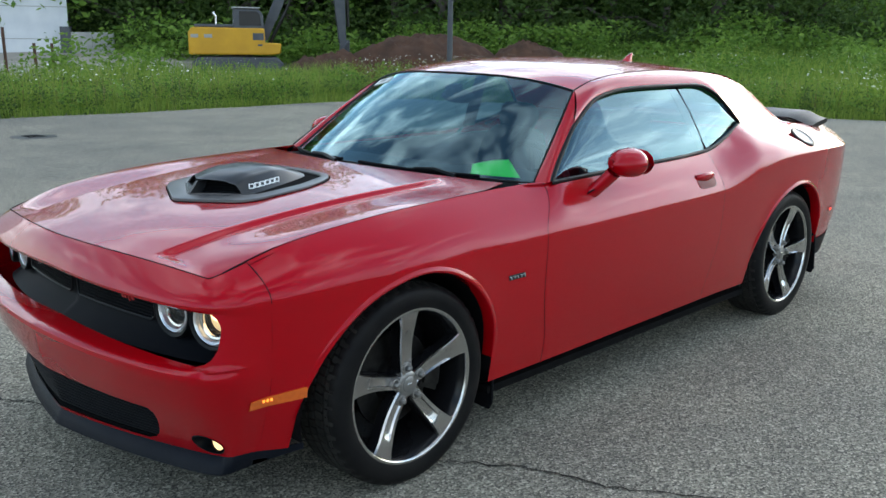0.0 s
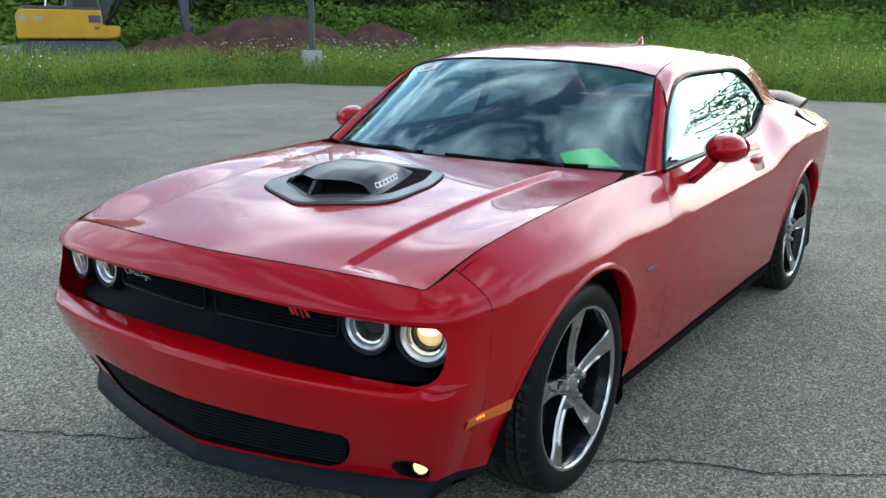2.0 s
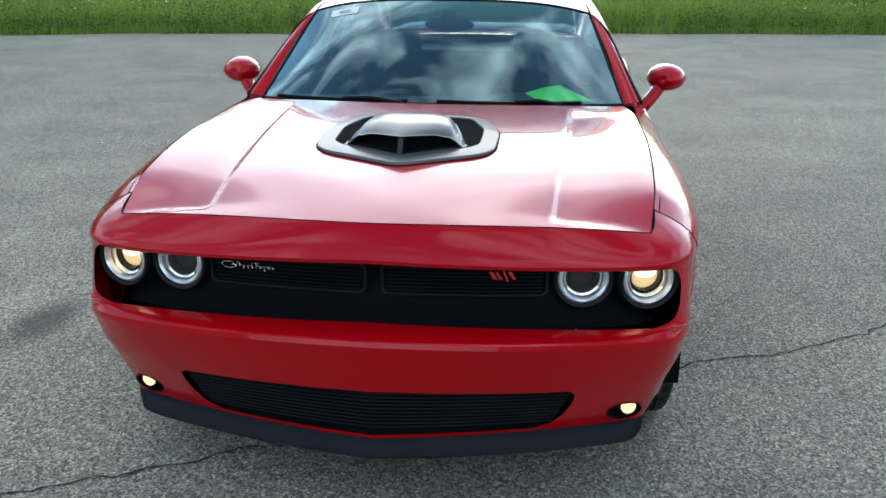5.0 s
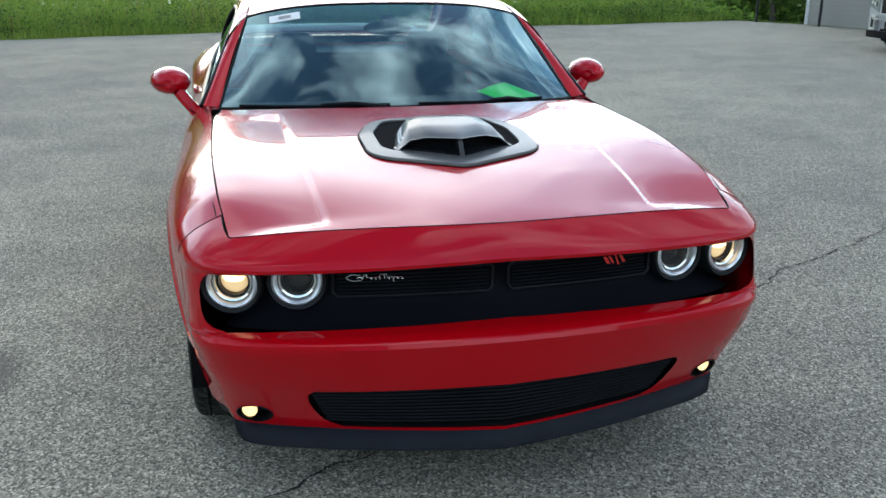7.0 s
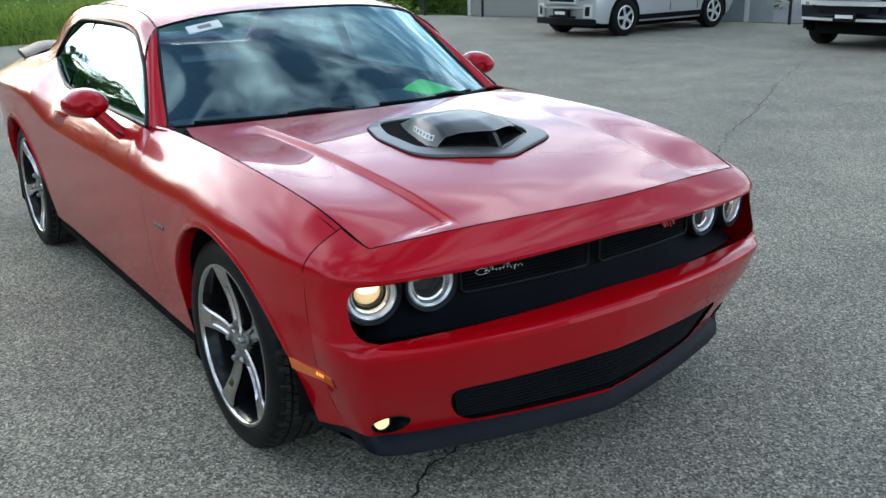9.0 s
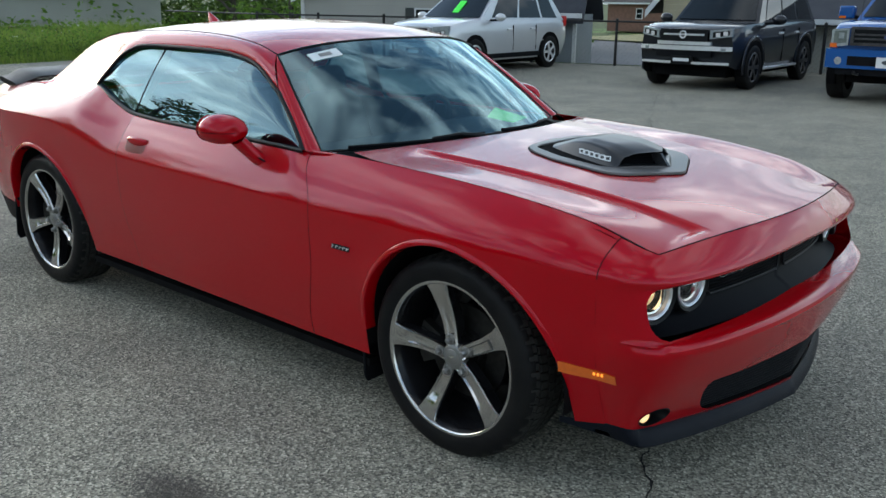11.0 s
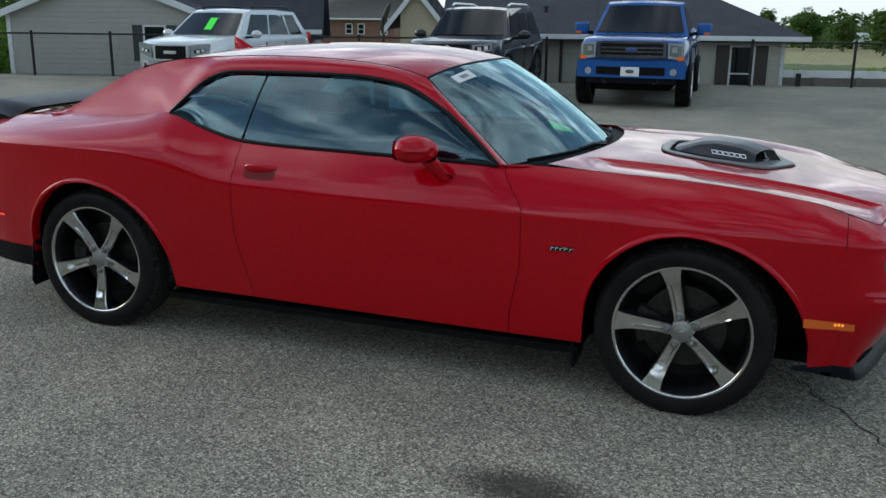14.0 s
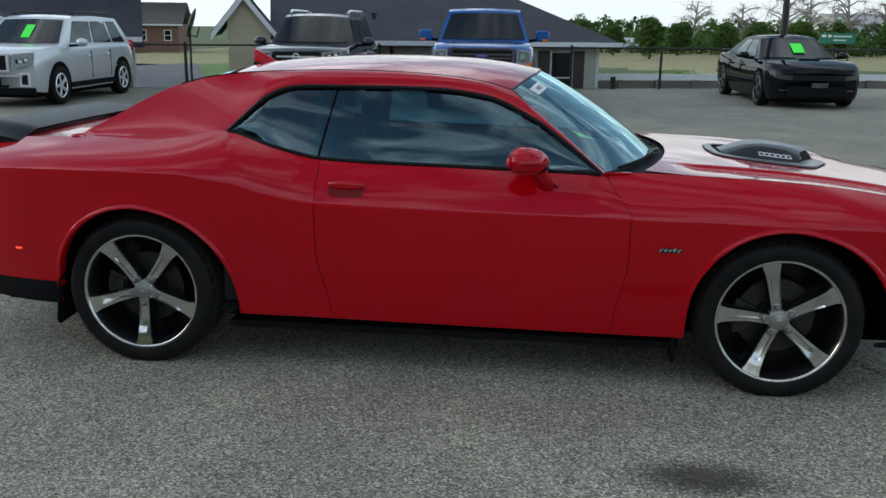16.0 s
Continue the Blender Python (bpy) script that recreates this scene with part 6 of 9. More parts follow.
def patchy(px, py, scale=0.35, seed=3.0):
    return 0.5 + 0.5 * np.sin(px * scale + seed) * np.sin(py * scale * 1.3 + seed * 2) + 0.3 * np.sin(px * scale * 3.1) * np.sin(py * scale * 2.7)


px, py = outside(52000, -32, 6, -26, 17, 0.05, 6.0, 0.6)
front = np.clip(np.maximum(edge_x(py) - px, EDGE_Y - py) / 1.2, 0.35, 1.0)
v, f = blades(px, py, (0.48 + 0.42 * np.clip(patchy(px, py, 0.8), 0, 1.2)) * front, 0.008, 0.55)
tagged(new("tall_grass", raw("tall_grass", v, f, GRASS)), "tall uncut green grass along the asphalt's edge", "grass", kind="stuff")
px, py = off_yard(*outside(36000, -62, 12, -60, 18, 4.0, 40.0, 0.8))
v, f = blades(px, py, 0.55 + 0.45 * np.clip(patchy(px, py, 0.2), 0, 1.2), 0.022, 0.5)
tagged(new("meadow_grass", raw("meadow_grass", v, f, GRASS)), "rough green meadow behind the verge", "grass", kind="stuff")
px, py = outside(3800, -34, 6, -28, 17, 0.5, 9.0, 0.5)
v, f = blades(px, py, 0.85 + 0 * px, 0.006, 0.25)
tagged(new("dry_stalks", raw("dry_stalks", v, f, GRASS_DRY)), "thin straw-coloured stalks among the grass", "grass", kind="stuff")


def leaves(c, r, n, size, flat=0.5):
    """Small leaf quads scattered in a clump of given middle and radii."""
    q = rs.normal(0, 1, (n, 3))
    q /= np.linalg.norm(q, axis=1)[:, None]
    q *= rs.uniform(0.35, 1.0, (n, 1)) ** 0.5
    p = np.asarray(c) + q * np.asarray(r)
    a, b = rs.normal(0, 1, (n, 3)), rs.normal(0, 1, (n, 3))
    a[:, 2] *= flat
    a /= np.linalg.norm(a, axis=1)[:, None]
    b -= a * (a * b).sum(1)[:, None]
    b /= np.linalg.norm(b, axis=1)[:, None]
    s = (size * rs.uniform(0.6, 1.3, n))[:, None]
    return np.stack([p - a * s, p - b * s * 0.5, p + a * s, p + b * s * 0.5], 1).reshape(-1, 3)


def in_yard(x, y):
    """The bare building yard, seen past the excavator's tail."""
    return x > -17.0 and y < -27.0


def quads(v):
    return np.arange(len(v)).reshape(-1, 4)


# broad-leaved weeds and low bushes scattered through the meadow
v = []
px, py = off_yard(*outside(5200, -50, 8, -45, 17, 0.3, 26.0, 0.6))
for x, y in zip(px, py):
    h = rs.uniform(0.3, 0.85)
    v.append(leaves((x, y, float(land_z(x, y)) + h * 0.55), (0.28, 0.28, h * 0.5), 30, 0.046))
v = np.concatenate(v)
tagged(new("weeds", raw("weeds", v, quads(v), LEAF_LIGHT)), "broad-leaved green weeds in the meadow", "weeds", kind="stuff")
v = []
px, py = outside(330, -62, 4, -50, 16, 9.0, 42.0, 0.25)
for x, y in zip(px, py):
    if in_yard(x, y) or (-32 < x < -13 and y < -15):
        continue
    h, w = rs.uniform(0.7, 2.0), rs.uniform(0.7, 1.7)
    for k in range(4):
        o = rs.normal(0, 0.35, 2) * w
        v.append(leaves((x + o[0], y + o[1], float(land_z(x, y)) + h * 0.45), (w * 0.6, w * 0.6, h * 0.5), 70, 0.085))
v = np.concatenate(v)
tagged(new("thicket", raw("thicket", v, quads(v), LEAF_LIGHT)), "low light-green thicket in the meadow", "bushes", kind="stuff")

# darker leafy clumps along the verge break up the grass
v = []
px, py = outside(1700, -34, 6, -28, 16, 0.15, 5.5, 0.4)
for x, y in zip(px, py):
    h = rs.uniform(0.25, 0.8)
    v.append(leaves((x, y, float(land_z(x, y)) + h * 0.5), (0.20, 0.20, h * 0.5), 34, 0.034))
v = np.concatenate(v)
tagged(new("verge_weeds", raw("verge_weeds", v, quads(v), LEAF)), "dark leafy weeds in the verge's grass", "weeds", kind="stuff")

# flat white flower heads over the grass
px, py = off_yard(*outside(9000, -40, 8, -34, 15, 0.4, 20.0, 0.35))
keep = patchy(px, py, 0.25, 1.0) > 0.42
px, py = px[keep], py[keep]
n = len(px)
z = land_z(px, py) + rs.uniform(0.55, 1.0, n)
r = rs.uniform(0.010, 0.026, n)
ring = np.linspace(0, 2 * np.pi, 6, endpoint=False)
tilt = rs.normal(0, 0.35, (n, 2))
v = np.stack([np.stack([px + r * math.cos(a), py + r * math.sin(a), z + r * (math.cos(a) * tilt[:, 0] + math.sin(a) * tilt[:, 1])], -1) for a in ring], 1).reshape(-1, 3)
tagged(new("wild_flowers", raw("wild_flowers", v, np.arange(n * 6).reshape(-1, 6), PETAL)), "flat white wild flower heads over the grass", "flowers", kind="stuff")


# ---- trees ----
def tree_meshes(name, h, spread_r, leaf_n, leaf_size, seed, material, low=0.25):
    """A tapered trunk with limbs, and a crown of leaf clumps on the limbs' ends."""
    r = np.random.RandomState(seed)
    t = Shape()
    top = np.array((r.normal(0, 0.3), r.normal(0, 0.3), h * 0.86))
    spine = curve3([(0, 0, -0.3), (r.normal(0, 0.1), r.normal(0, 0.1), h * 0.3), top * (0.7, 0.7, 0.72), top], 10)
    t.tube(spine, np.linspace(0.045 * h ** 0.9, 0.012 * h, 10) * 0.75, 8)
    ends = [tuple(top)]
    for k in range(13):
        z0 = h * r.uniform(low, 0.8)
        base = np.array([np.interp(z0, spine[:, 2], spine[:, c]) for c in range(3)])
        a = k * 2.4 + r.normal(0, 0.3)
        reach = spread_r * r.uniform(0.6, 1.0) * (1.1 - 0.6 * z0 / h)
        tip = base + np.array((reach * math.cos(a), reach * math.sin(a), h * r.uniform(0.06, 0.2)))
        mid = (base + tip) / 2 + (0, 0, 0.04 * h)
        t.tube([base, mid, tip], (0.014 * h, 0.009 * h, 0.003 * h), 6)
        ends += [tuple(tip), tuple(mid * 0.4 + tip * 0.6)]
    trunk = t.mesh("trunk", 0, 50)
    trunk.materials.append(BARK)
    if not leaf_n:
        for e in ends:
            for _ in range(7):
                q = np.array(e) + r.normal(0, 1, 3) * (0.10 * h, 0.10 * h, 0.08 * h)
                t.tube([e, (np.array(e) + q) / 2 + r.normal(0, 0.04, 3), q], (0.004 * h, 0.003 * h, 0.001 * h), 4)
        trunk = t.mesh("trunk", 0, 50)
        return trunk, None
    v = []
    for e in ends:
        c = np.array(e) + r.normal(0, 0.05 * h, 3)
        for _ in range(2):
            c2 = c + r.normal(0, 0.07 * h, 3)
            rad = h * r.uniform(0.055, 0.115)
            v.append(leaves(c2, (rad * 1.25, rad * 1.25, rad * 0.85), leaf_n // (2 * len(ends)), leaf_size))
    v = np.concatenate(v)
    crown = raw("crown", v, quads(v), material)
    return trunk, crown


KINDS = [tree_meshes("tree", 9.0, 3.2, 3000, 0.17, 1, LEAF, 0.15), tree_meshes("tree", 11.0, 3.0, 3200, 0.18, 2, LEAF, 0.2), tree_meshes("tree", 7.0, 2.8, 2600, 0.15, 3, LEAF, 0.12), tree_meshes("tree", 10.0, 3.8, 3400, 0.18, 4, LEAF_LIGHT, 0.15)]
BARE_BARK = surf("pale_bark", (0.16, 0.14, 0.12), (0.24, 0.21, 0.18), scale=4, rough=0.95)
BARE = tree_meshes("tree", 10.0, 4.2, 0, 0.1, 7, LEAF, 0.25)[0]
BARE.materials.clear()
BARE.materials.append(BARE_BARK)


def tree(x, y, kind, size, label, group):
    ob = thing("tree", label, "tree", pose(x, y, float(land_z(x, y)) - 0.1, 0, 0, rs.uniform(0, 360)) @ Matrix.Scale(size, 4), group)
    part("trunk", KINDS[kind][0], BARK, ob)
    part("crown", KINDS[kind][1], LEAF, ob)
    return ob


# woodland behind the meadow, in a ragged double row
for row, (dist, step) in enumerate(((47.0, 3.6), (54.0, 4.4), (62.0, 5.0))):
    a = 118.0
    while a < 262.0:
        ang = radians(a)
        d = dist + rs.normal(0, 1.6)
        x, y = -2.0 + d * math.cos(ang), -2.0 + d * math.sin(ang)
        b = beyond(x, y)
        if b < 9 and not in_yard(x, y):
            tree(x, y, int(rs.randint(0, 4)) if rs.rand() < 0.7 else 3, rs.uniform(0.8, 1.2) * (1.25 if a > 200 or a < 167 else 0.6), "dense dark green broad-leaved tree at the woodland's edge", "woodland trees")
        a += step * rs.uniform(0.75, 1.25)
# the wood goes on behind them: a deep mass of foliage
v = []
for a in np.arange(116, 264, 0.75):
    for d0, top in ((58.0, 5.2), (64.0, 6.6)):
        d = d0 + rs.normal(0, 1.8)
        x, y = -2 + d * math.cos(radians(a)), -2 + d * math.sin(radians(a))
        b = beyond(x, y)
        if b > 12:
            continue
        h = top * rs.uniform(0.72, 1.1) * (2.0 if a > 200 or a < 167 else 1.0)
        v.append(leaves((x, y, float(land_z(x, y)) + h * 0.5), (2.1, 2.1, h * 0.52), 620, 0.34))
v = np.concatenate(v)
tagged(new("deep_woodland", raw("deep_woodland", v, quads(v), LEAF)), "deep mass of dark green woodland foliage", "woodland", kind="stuff")
# undergrowth in front of the trunks, pale bushes before dark ones
v, pale = [], []
for a in np.arange(120, 262, 1.15):
    for d0 in (39.5, 43.0, 46.0):
        d = d0 + rs.normal(0, 1.3)
        x, y = -2 + d * math.cos(radians(a)), -2 + d * math.sin(radians(a))
        h, w = rs.uniform(1.2, 4.0) * (0.6 if d0 < 42 else 1.0), rs.uniform(1.2, 2.0)
        if in_yard(x, y):
            continue
        for j in range(3):
            o = rs.normal(0, 0.6, 2)
            (pale if d0 < 42 else v).append(leaves((x + o[0], y + o[1], float(land_z(x, y)) + h * 0.45), (w, w, h * 0.55), 110, 0.15))
v = np.concatenate(v)
pale = np.concatenate(pale)
tagged(new("pale_bushes", raw("pale_bushes", pale, quads(pale), LEAF_LIGHT)), "light green bushes before the woodland", "bushes", kind="stuff")
tagged(new("undergrowth", raw("undergrowth", v, quads(v), LEAF)), "dark green undergrowth along the woodland's edge", "bushes", kind="stuff")

# ---- building site beyond the meadow ----
YELLOW = surf("yellow_machine_paint", (0.62, 0.33, 0.012), (0.52, 0.27, 0.010), scale=1.5, rough=0.45, bump=0.1, bscale=20)
MACHINE_GREY = surf("dark_machine_paint", (0.055, 0.062, 0.076), (0.085, 0.09, 0.10), scale=3, rough=0.55)
FAR_GLASS = surf("dark_glass", (0.008, 0.011, 0.013), (0.012, 0.015, 0.017), scale=3, rough=0.04, spec=0.32)
CONCRETE = surf("pale_concrete", (0.40, 0.40, 0.38), (0.30, 0.30, 0.285), scale=2.5, rough=0.9, bump=0.3, bscale=30)
WRAP = surf("white_house_wrap", (0.74, 0.76, 0.79), (0.62, 0.65, 0.69), scale=1.2, rough=0.7, bump=0.5, bscale=3)
DIRT = surf("red_brown_earth", (0.105, 0.052, 0.032), (0.055, 0.030, 0.020), scale=1.6, rough=1.0, bump=0.8, bscale=6)
RUST = surf("rusty_steel", (0.10, 0.045, 0.025), (0.06, 0.032, 0.02), scale=6, rough=0.85)

NEAR = Matrix.Translation((-0.2, -0.17, 0)) @ Matrix.Rotation(radians(-0.96), 4, "Z")
exc = thing("excavator", "yellow tracked excavator with a dark boom, parked by an earth heap", "excavator", NEAR @ pose(-17.65, -30.85, 0.0, 0, 0, 148.1))
house = Shape().prism([(-1.95, -1.2, 0.80), (1.35, -1.2, 0.80), (1.75, -1.2, 0.86), (1.78, -1.2, 1.28), (1.12, -1.2, 1.30), (1.10, -1.2, 1.88), (-1.80, -1.2, 1.90), (-1.95, -1.2, 1.70)],
                      [(-1.95, 1.2, 0.80), (1.35, 1.2, 0.80), (1.75, 1.2, 0.86), (1.78, 1.2, 1.28), (1.12, 1.2, 1.30), (1.10, 1.2, 1.88), (-1.80, 1.2, 1.90), (-1.95, 1.2, 1.70)])
part("engine_house", house, YELLOW, exc, "yellow engine house and counterweight", bevel=0.06, smooth=30)
part("engine_deck", Shape().box(-1.7, -1.05, 1.90, 0.25, 1.05, 2.02), MACHINE_GREY, exc, bevel=0.03)
cab = part("cab", Shape().prism([(-0.15, -1.15, 1.3), (1.15, -1.15, 1.3), (1.05, -1.15, 2.45), (0.85, -1.15, 2.66), (-0.15, -1.15, 2.66)], [(-0.15, -0.15, 1.3), (1.15, -0.15, 1.3), (1.05, -0.15, 2.45), (0.85, -0.15, 2.66), (-0.15, -0.15, 2.66)]), MACHINE_GREY, exc, "dark operator cab with glass", bevel=0.04)
for y in (-1.16, -0.14):
    part("cab_window", Shape().prism([(0.10, y - 0.006, 1.98), (0.98, y - 0.006, 1.98), (0.93, y - 0.006, 2.42), (0.80, y - 0.006, 2.55), (0.10, y - 0.006, 2.55)], [(0.10, y + 0.006, 1.98), (0.98, y + 0.006, 1.98), (0.93, y + 0.006, 2.42), (0.80, y + 0.006, 2.55), (0.10, y + 0.006, 2.55)]), FAR_GLASS, cab)
part("cab_roof", Shape().box(-0.2, -1.2, 2.66, 0.95, -0.1, 2.72), CONCRETE, cab, bevel=0.02)
part("cab_window", Shape().box(-0.16, -1.0, 1.98, -0.145, -0.25, 2.52), WRAP, cab)
part("exhaust_stack", Shape().tube([(-0.85, 0.2, 1.95), (-0.85, 0.2, 2.35), (-0.98, 0.2, 2.52)], 0.055, 10), CHROME, exc, "bright bent exhaust pipe")
boom = np.array([(1.1, 0.25, 1.45), (1.45, 0.25, 2.3), (1.95, 0.25, 3.45), (2.9, 0.25, 4.15), (4.1, 0.25, 4.25)])
s = Shape()
for y0, y1 in ((0.05, 0.45),):
    for i in range(4):
        a, b = boom[i], boom[i + 1]
        d = (b - a) / np.linalg.norm(b - a)
        nrm = np.array((-d[2], 0, d[0]))
        h0, h1 = (0.28, 0.40)[i > 0], (0.40, 0.40, 0.36, 0.26)[i]
        s.prism([(*(a - nrm * h0 / 2 * 1.2)[[0]], y0, (a - nrm * h0 / 2 * 1.2)[2]), ((b - nrm * h1 / 2)[0], y0, (b - nrm * h1 / 2)[2]), ((b + nrm * h1 / 2)[0], y0, (b + nrm * h1 / 2)[2]), ((a + nrm * h0 / 2)[0], y0, (a + nrm * h0 / 2)[2])],
                [(*(a - nrm * h0 / 2 * 1.2)[[0]], y1, (a - nrm * h0 / 2 * 1.2)[2]), ((b - nrm * h1 / 2)[0], y1, (b - nrm * h1 / 2)[2]), ((b + nrm * h1 / 2)[0], y1, (b + nrm * h1 / 2)[2]), ((a + nrm * h0 / 2)[0], y1, (a + nrm * h0 / 2)[2])])
part("boom", s, MACHINE_GREY, exc, "dark bent boom")
part("boom_cylinder", Shape().tube([(1.35, -0.02, 1.3), (2.05, -0.02, 2.6)], 0.075, 8).tube([(2.05, -0.02, 2.6), (2.35, -0.02, 3.35)], 0.04, 8), STEEL, exc)
part("stick", Shape().prism([(3.95, 0.08, 4.5), (4.55, 0.08, 4.45), (4.62, 0.08, 1.35), (4.32, 0.08, 1.30)], [(3.95, 0.42, 4.5), (4.55, 0.42, 4.45), (4.62, 0.42, 1.35), (4.32, 0.42, 1.30)]), MACHINE_GREY, exc, "dark upright dipper stick", bevel=0.02)
part("stick_cylinder", Shape().tube([(4.68, 0.25, 3.6), (4.72, 0.25, 2.0)], 0.07, 8), STEEL, exc)
bk = []
for a in np.linspace(-0.5, 2.3, 12):
    bk.append([(4.55 + 0.42 * math.cos(a + 2.6) + 0.35, y, 0.98 + 0.42 * math.sin(a + 2.6)) for y in (-0.35, 0.85)])
part("bucket", Shape().grid(bk).box(4.35, 0.05, 0.95, 4.75, 0.45, 1.45), MACHINE_GREY, exc, "dark digging bucket", thick=0.05)
for y in (-1.15, 0.65):
    tr = Shape().prism([(-1.9, y, 0.42), (-1.6, y, 0.05), (1.6, y, 0.05), (1.9, y, 0.42), (1.6, y, 0.72), (-1.6, y, 0.72)], [(-1.9, y + 0.5, 0.42), (-1.6, y + 0.5, 0.05), (1.6, y + 0.5, 0.05), (1.9, y + 0.5, 0.42), (1.6, y + 0.5, 0.72), (-1.6, y + 0.5, 0.72)])
    part("track", tr, MACHINE_GREY, exc, "steel crawler track", bevel=0.08)
part("turntable", Shape().spin([(0.6, 0.55), (0.6, 0.82)], 24, "z").box(-0.7, -0.7, 0.3, 0.7, 0.7, 0.6), MACHINE_GREY, exc)
for x0, x1, z0, z1 in ((-1.85, -1.55, 1.48, 1.62), (-1.32, -1.0, 1.48, 1.62), (0.62, 1.06, 1.40, 1.68), (0.82, 1.0, 1.16, 1.24)):
    part("decal", Shape().box(x0, 1.2, z0, x1, 1.206, z1), MACHINE_GREY if x0 > 0 else CONCRETE, exc)
    part("decal", Shape().box(x0, -1.206, z0, x1, -1.2, z1), MACHINE_GREY if x0 > 0 else CONCRETE, exc)

# bare pale yard round the excavator
gx2, gy2 = np.meshgrid(np.linspace(-21.0, 9.0, 40), np.linspace(-44.0, -25.0, 26), indexing="ij")
solid("yard", Shape().grid(np.stack([gx2 + 0.5 * np.sin(gy2), gy2 + 0.6 * np.sin(gx2 * 0.7), land_z(gx2 + 0.5 * np.sin(gy2), gy2 + 0.6 * np.sin(gx2 * 0.7)) + 0.04], -1)), surf("pale_yard_gravel", (0.36, 0.34, 0.30), (0.22, 0.19, 0.15), scale=0.8, rough=1.0, bump=0.5, bscale=14, fine=0.4), "bare pale gravel yard", "ground", kind="structure", smooth=60)

# heaps of dug earth
def heap(cx, cy, rx, ry, h, turn, seed):
    rows = []
    for r in np.linspace(0, 1, 26):
        row = []
        for a in np.linspace(0, 2 * math.pi, 90, endpoint=False):
            x, y = rx * r * math.cos(a), ry * r * math.sin(a)
            n = noise.noise(Vector((x * 0.9 + seed, y * 0.9, seed))) + 0.5 * noise.noise(Vector((x * 2.3, y * 2.3 + seed, 1))) + 0.45 * noise.noise(Vector((x * 5.1, y * 5.1, seed))) + 0.3 * noise.noise(Vector((x * 10.0, y * 10.0, seed)))
            X, Y = cx + x * math.cos(turn) - y * math.sin(turn), cy + x * math.sin(turn) + y * math.cos(turn)
            row.append((X, Y, float(land_z(X, Y)) - 0.15 + h * (1 - r * r) ** 1.2 + 0.28 * n * (1 - r ** 3)))
        rows.append(row)
    return Shape().grid(rows, wrap=True)


solid("earth_heap", heap(-25.24, -26.36, 4.6, 2.0, 1.75, radians(148), 1.0), DIRT, "heap of red-brown dug earth", "earth heap", group="earth heaps")
solid("earth_heap", heap(-20.25, -26.84, 2.6, 1.3, 1.05, radians(150), 4.0), DIRT, "low spread of red-brown dug earth", "earth heap", group="earth heaps")
solid("earth_heap", heap(-29.10, -23.69, 2.6, 1.5, 1.35, radians(140), 7.0), DIRT, "heap of red-brown dug earth", "earth heap", group="earth heaps")

bld = thing("white_building", "tall unfinished building wrapped in white sheeting", "building", NEAR @ pose(-14.9, -41.4, -0.2, 0, 0, -19))
part("wall", Shape().box(0, -9, 0, 22, 0, 7.5), WRAP, bld, "white house-wrap wall")
for z in (1.5, 3.0, 4.5):
    part("sheet_seam", Shape().box(0.0, 0.0, z, 22, 0.008, z + 0.03), CONCRETE, bld)
part("roof", Shape().box(-0.2, -9.2, 7.5, 22.2, 0.2, 7.75), MACHINE_GREY, bld)
cw = thing("concrete_wall", "low pale concrete retaining wall with dark end post", "wall", NEAR @ pose(-14.7, -40.8, -0.2, 0, 0, 139))
for k in range(2):
    part("panel", Shape().box(0.06 + 1.0 * k, -0.1, 0, 1.04 + 1.0 * k, 0.1, 1.85), CONCRETE, cw, bevel=0.015)
part("end_post", Shape().box(-0.42, -0.12, 0, 0.05, 0.12, 2.1), MACHINE_GREY, cw)
for x, y, h in ((-7.93, -28.15, 1.75), (-8.76, -27.83, 1.25), (-9.26, -27.62, 1.25)):
    solid("stake", Shape().tube([(x, y, -0.2), (x + 0.03, y, h)], 0.05, 7), RUST, "weathered dark wooden stake in the grass", "stake", group="stakes")

lp = thing("lamp_post", "dark lamp post on a round concrete footing", "lamp post", pose(-16.3, -16.2, -0.05))
part("footing", Shape().spin([(0.30, -0.3), (0.295, 0.74), (0.27, 0.77), (0.001, 0.775)], 32, "z"), CONCRETE, lp, "weathered concrete footing", smooth=50)
part("pole", Shape().tube([(0, 0, 0.77), (0, 0, 8.5)], (0.085, 0.06), 12), MACHINE_GREY, lp)
part("base_plate", Shape().box(-0.16, -0.16, 0.77, 0.16, 0.16, 0.81), MACHINE_GREY, lp)
part("lamp_head", Shape().box(-0.2, -0.7, 8.4, 0.2, 0.1, 8.55), MACHINE_GREY, lp, bevel=0.03)
part("footing_mark", Shape().box(0.10, 0.262, 0.42, 0.16, 0.30, 0.62), MACHINE_GREY, lp)
v = []
for x, y, n in ((-15.6, -16.9, 5), (-14.6, -17.4, 4), (-16.2, -17.3, 4), (-14.0, -17.6, 3)):
    for k in range(n * 9):
        v.append(leaves((x + rs.normal(0, 0.35), y + rs.normal(0, 0.3), 0.35 + rs.uniform(0, 0.55)), (0.05, 0.05, 0.14), 10, 0.028))
v = np.concatenate(v)
tagged(new("brown_weeds", raw("brown_weeds", v, quads(v), leafy("brown_seed_heads", (0.10, 0.035, 0.02), (0.18, 0.07, 0.04)))), "rust-brown seed heads by the footing", "weeds", kind="stuff")

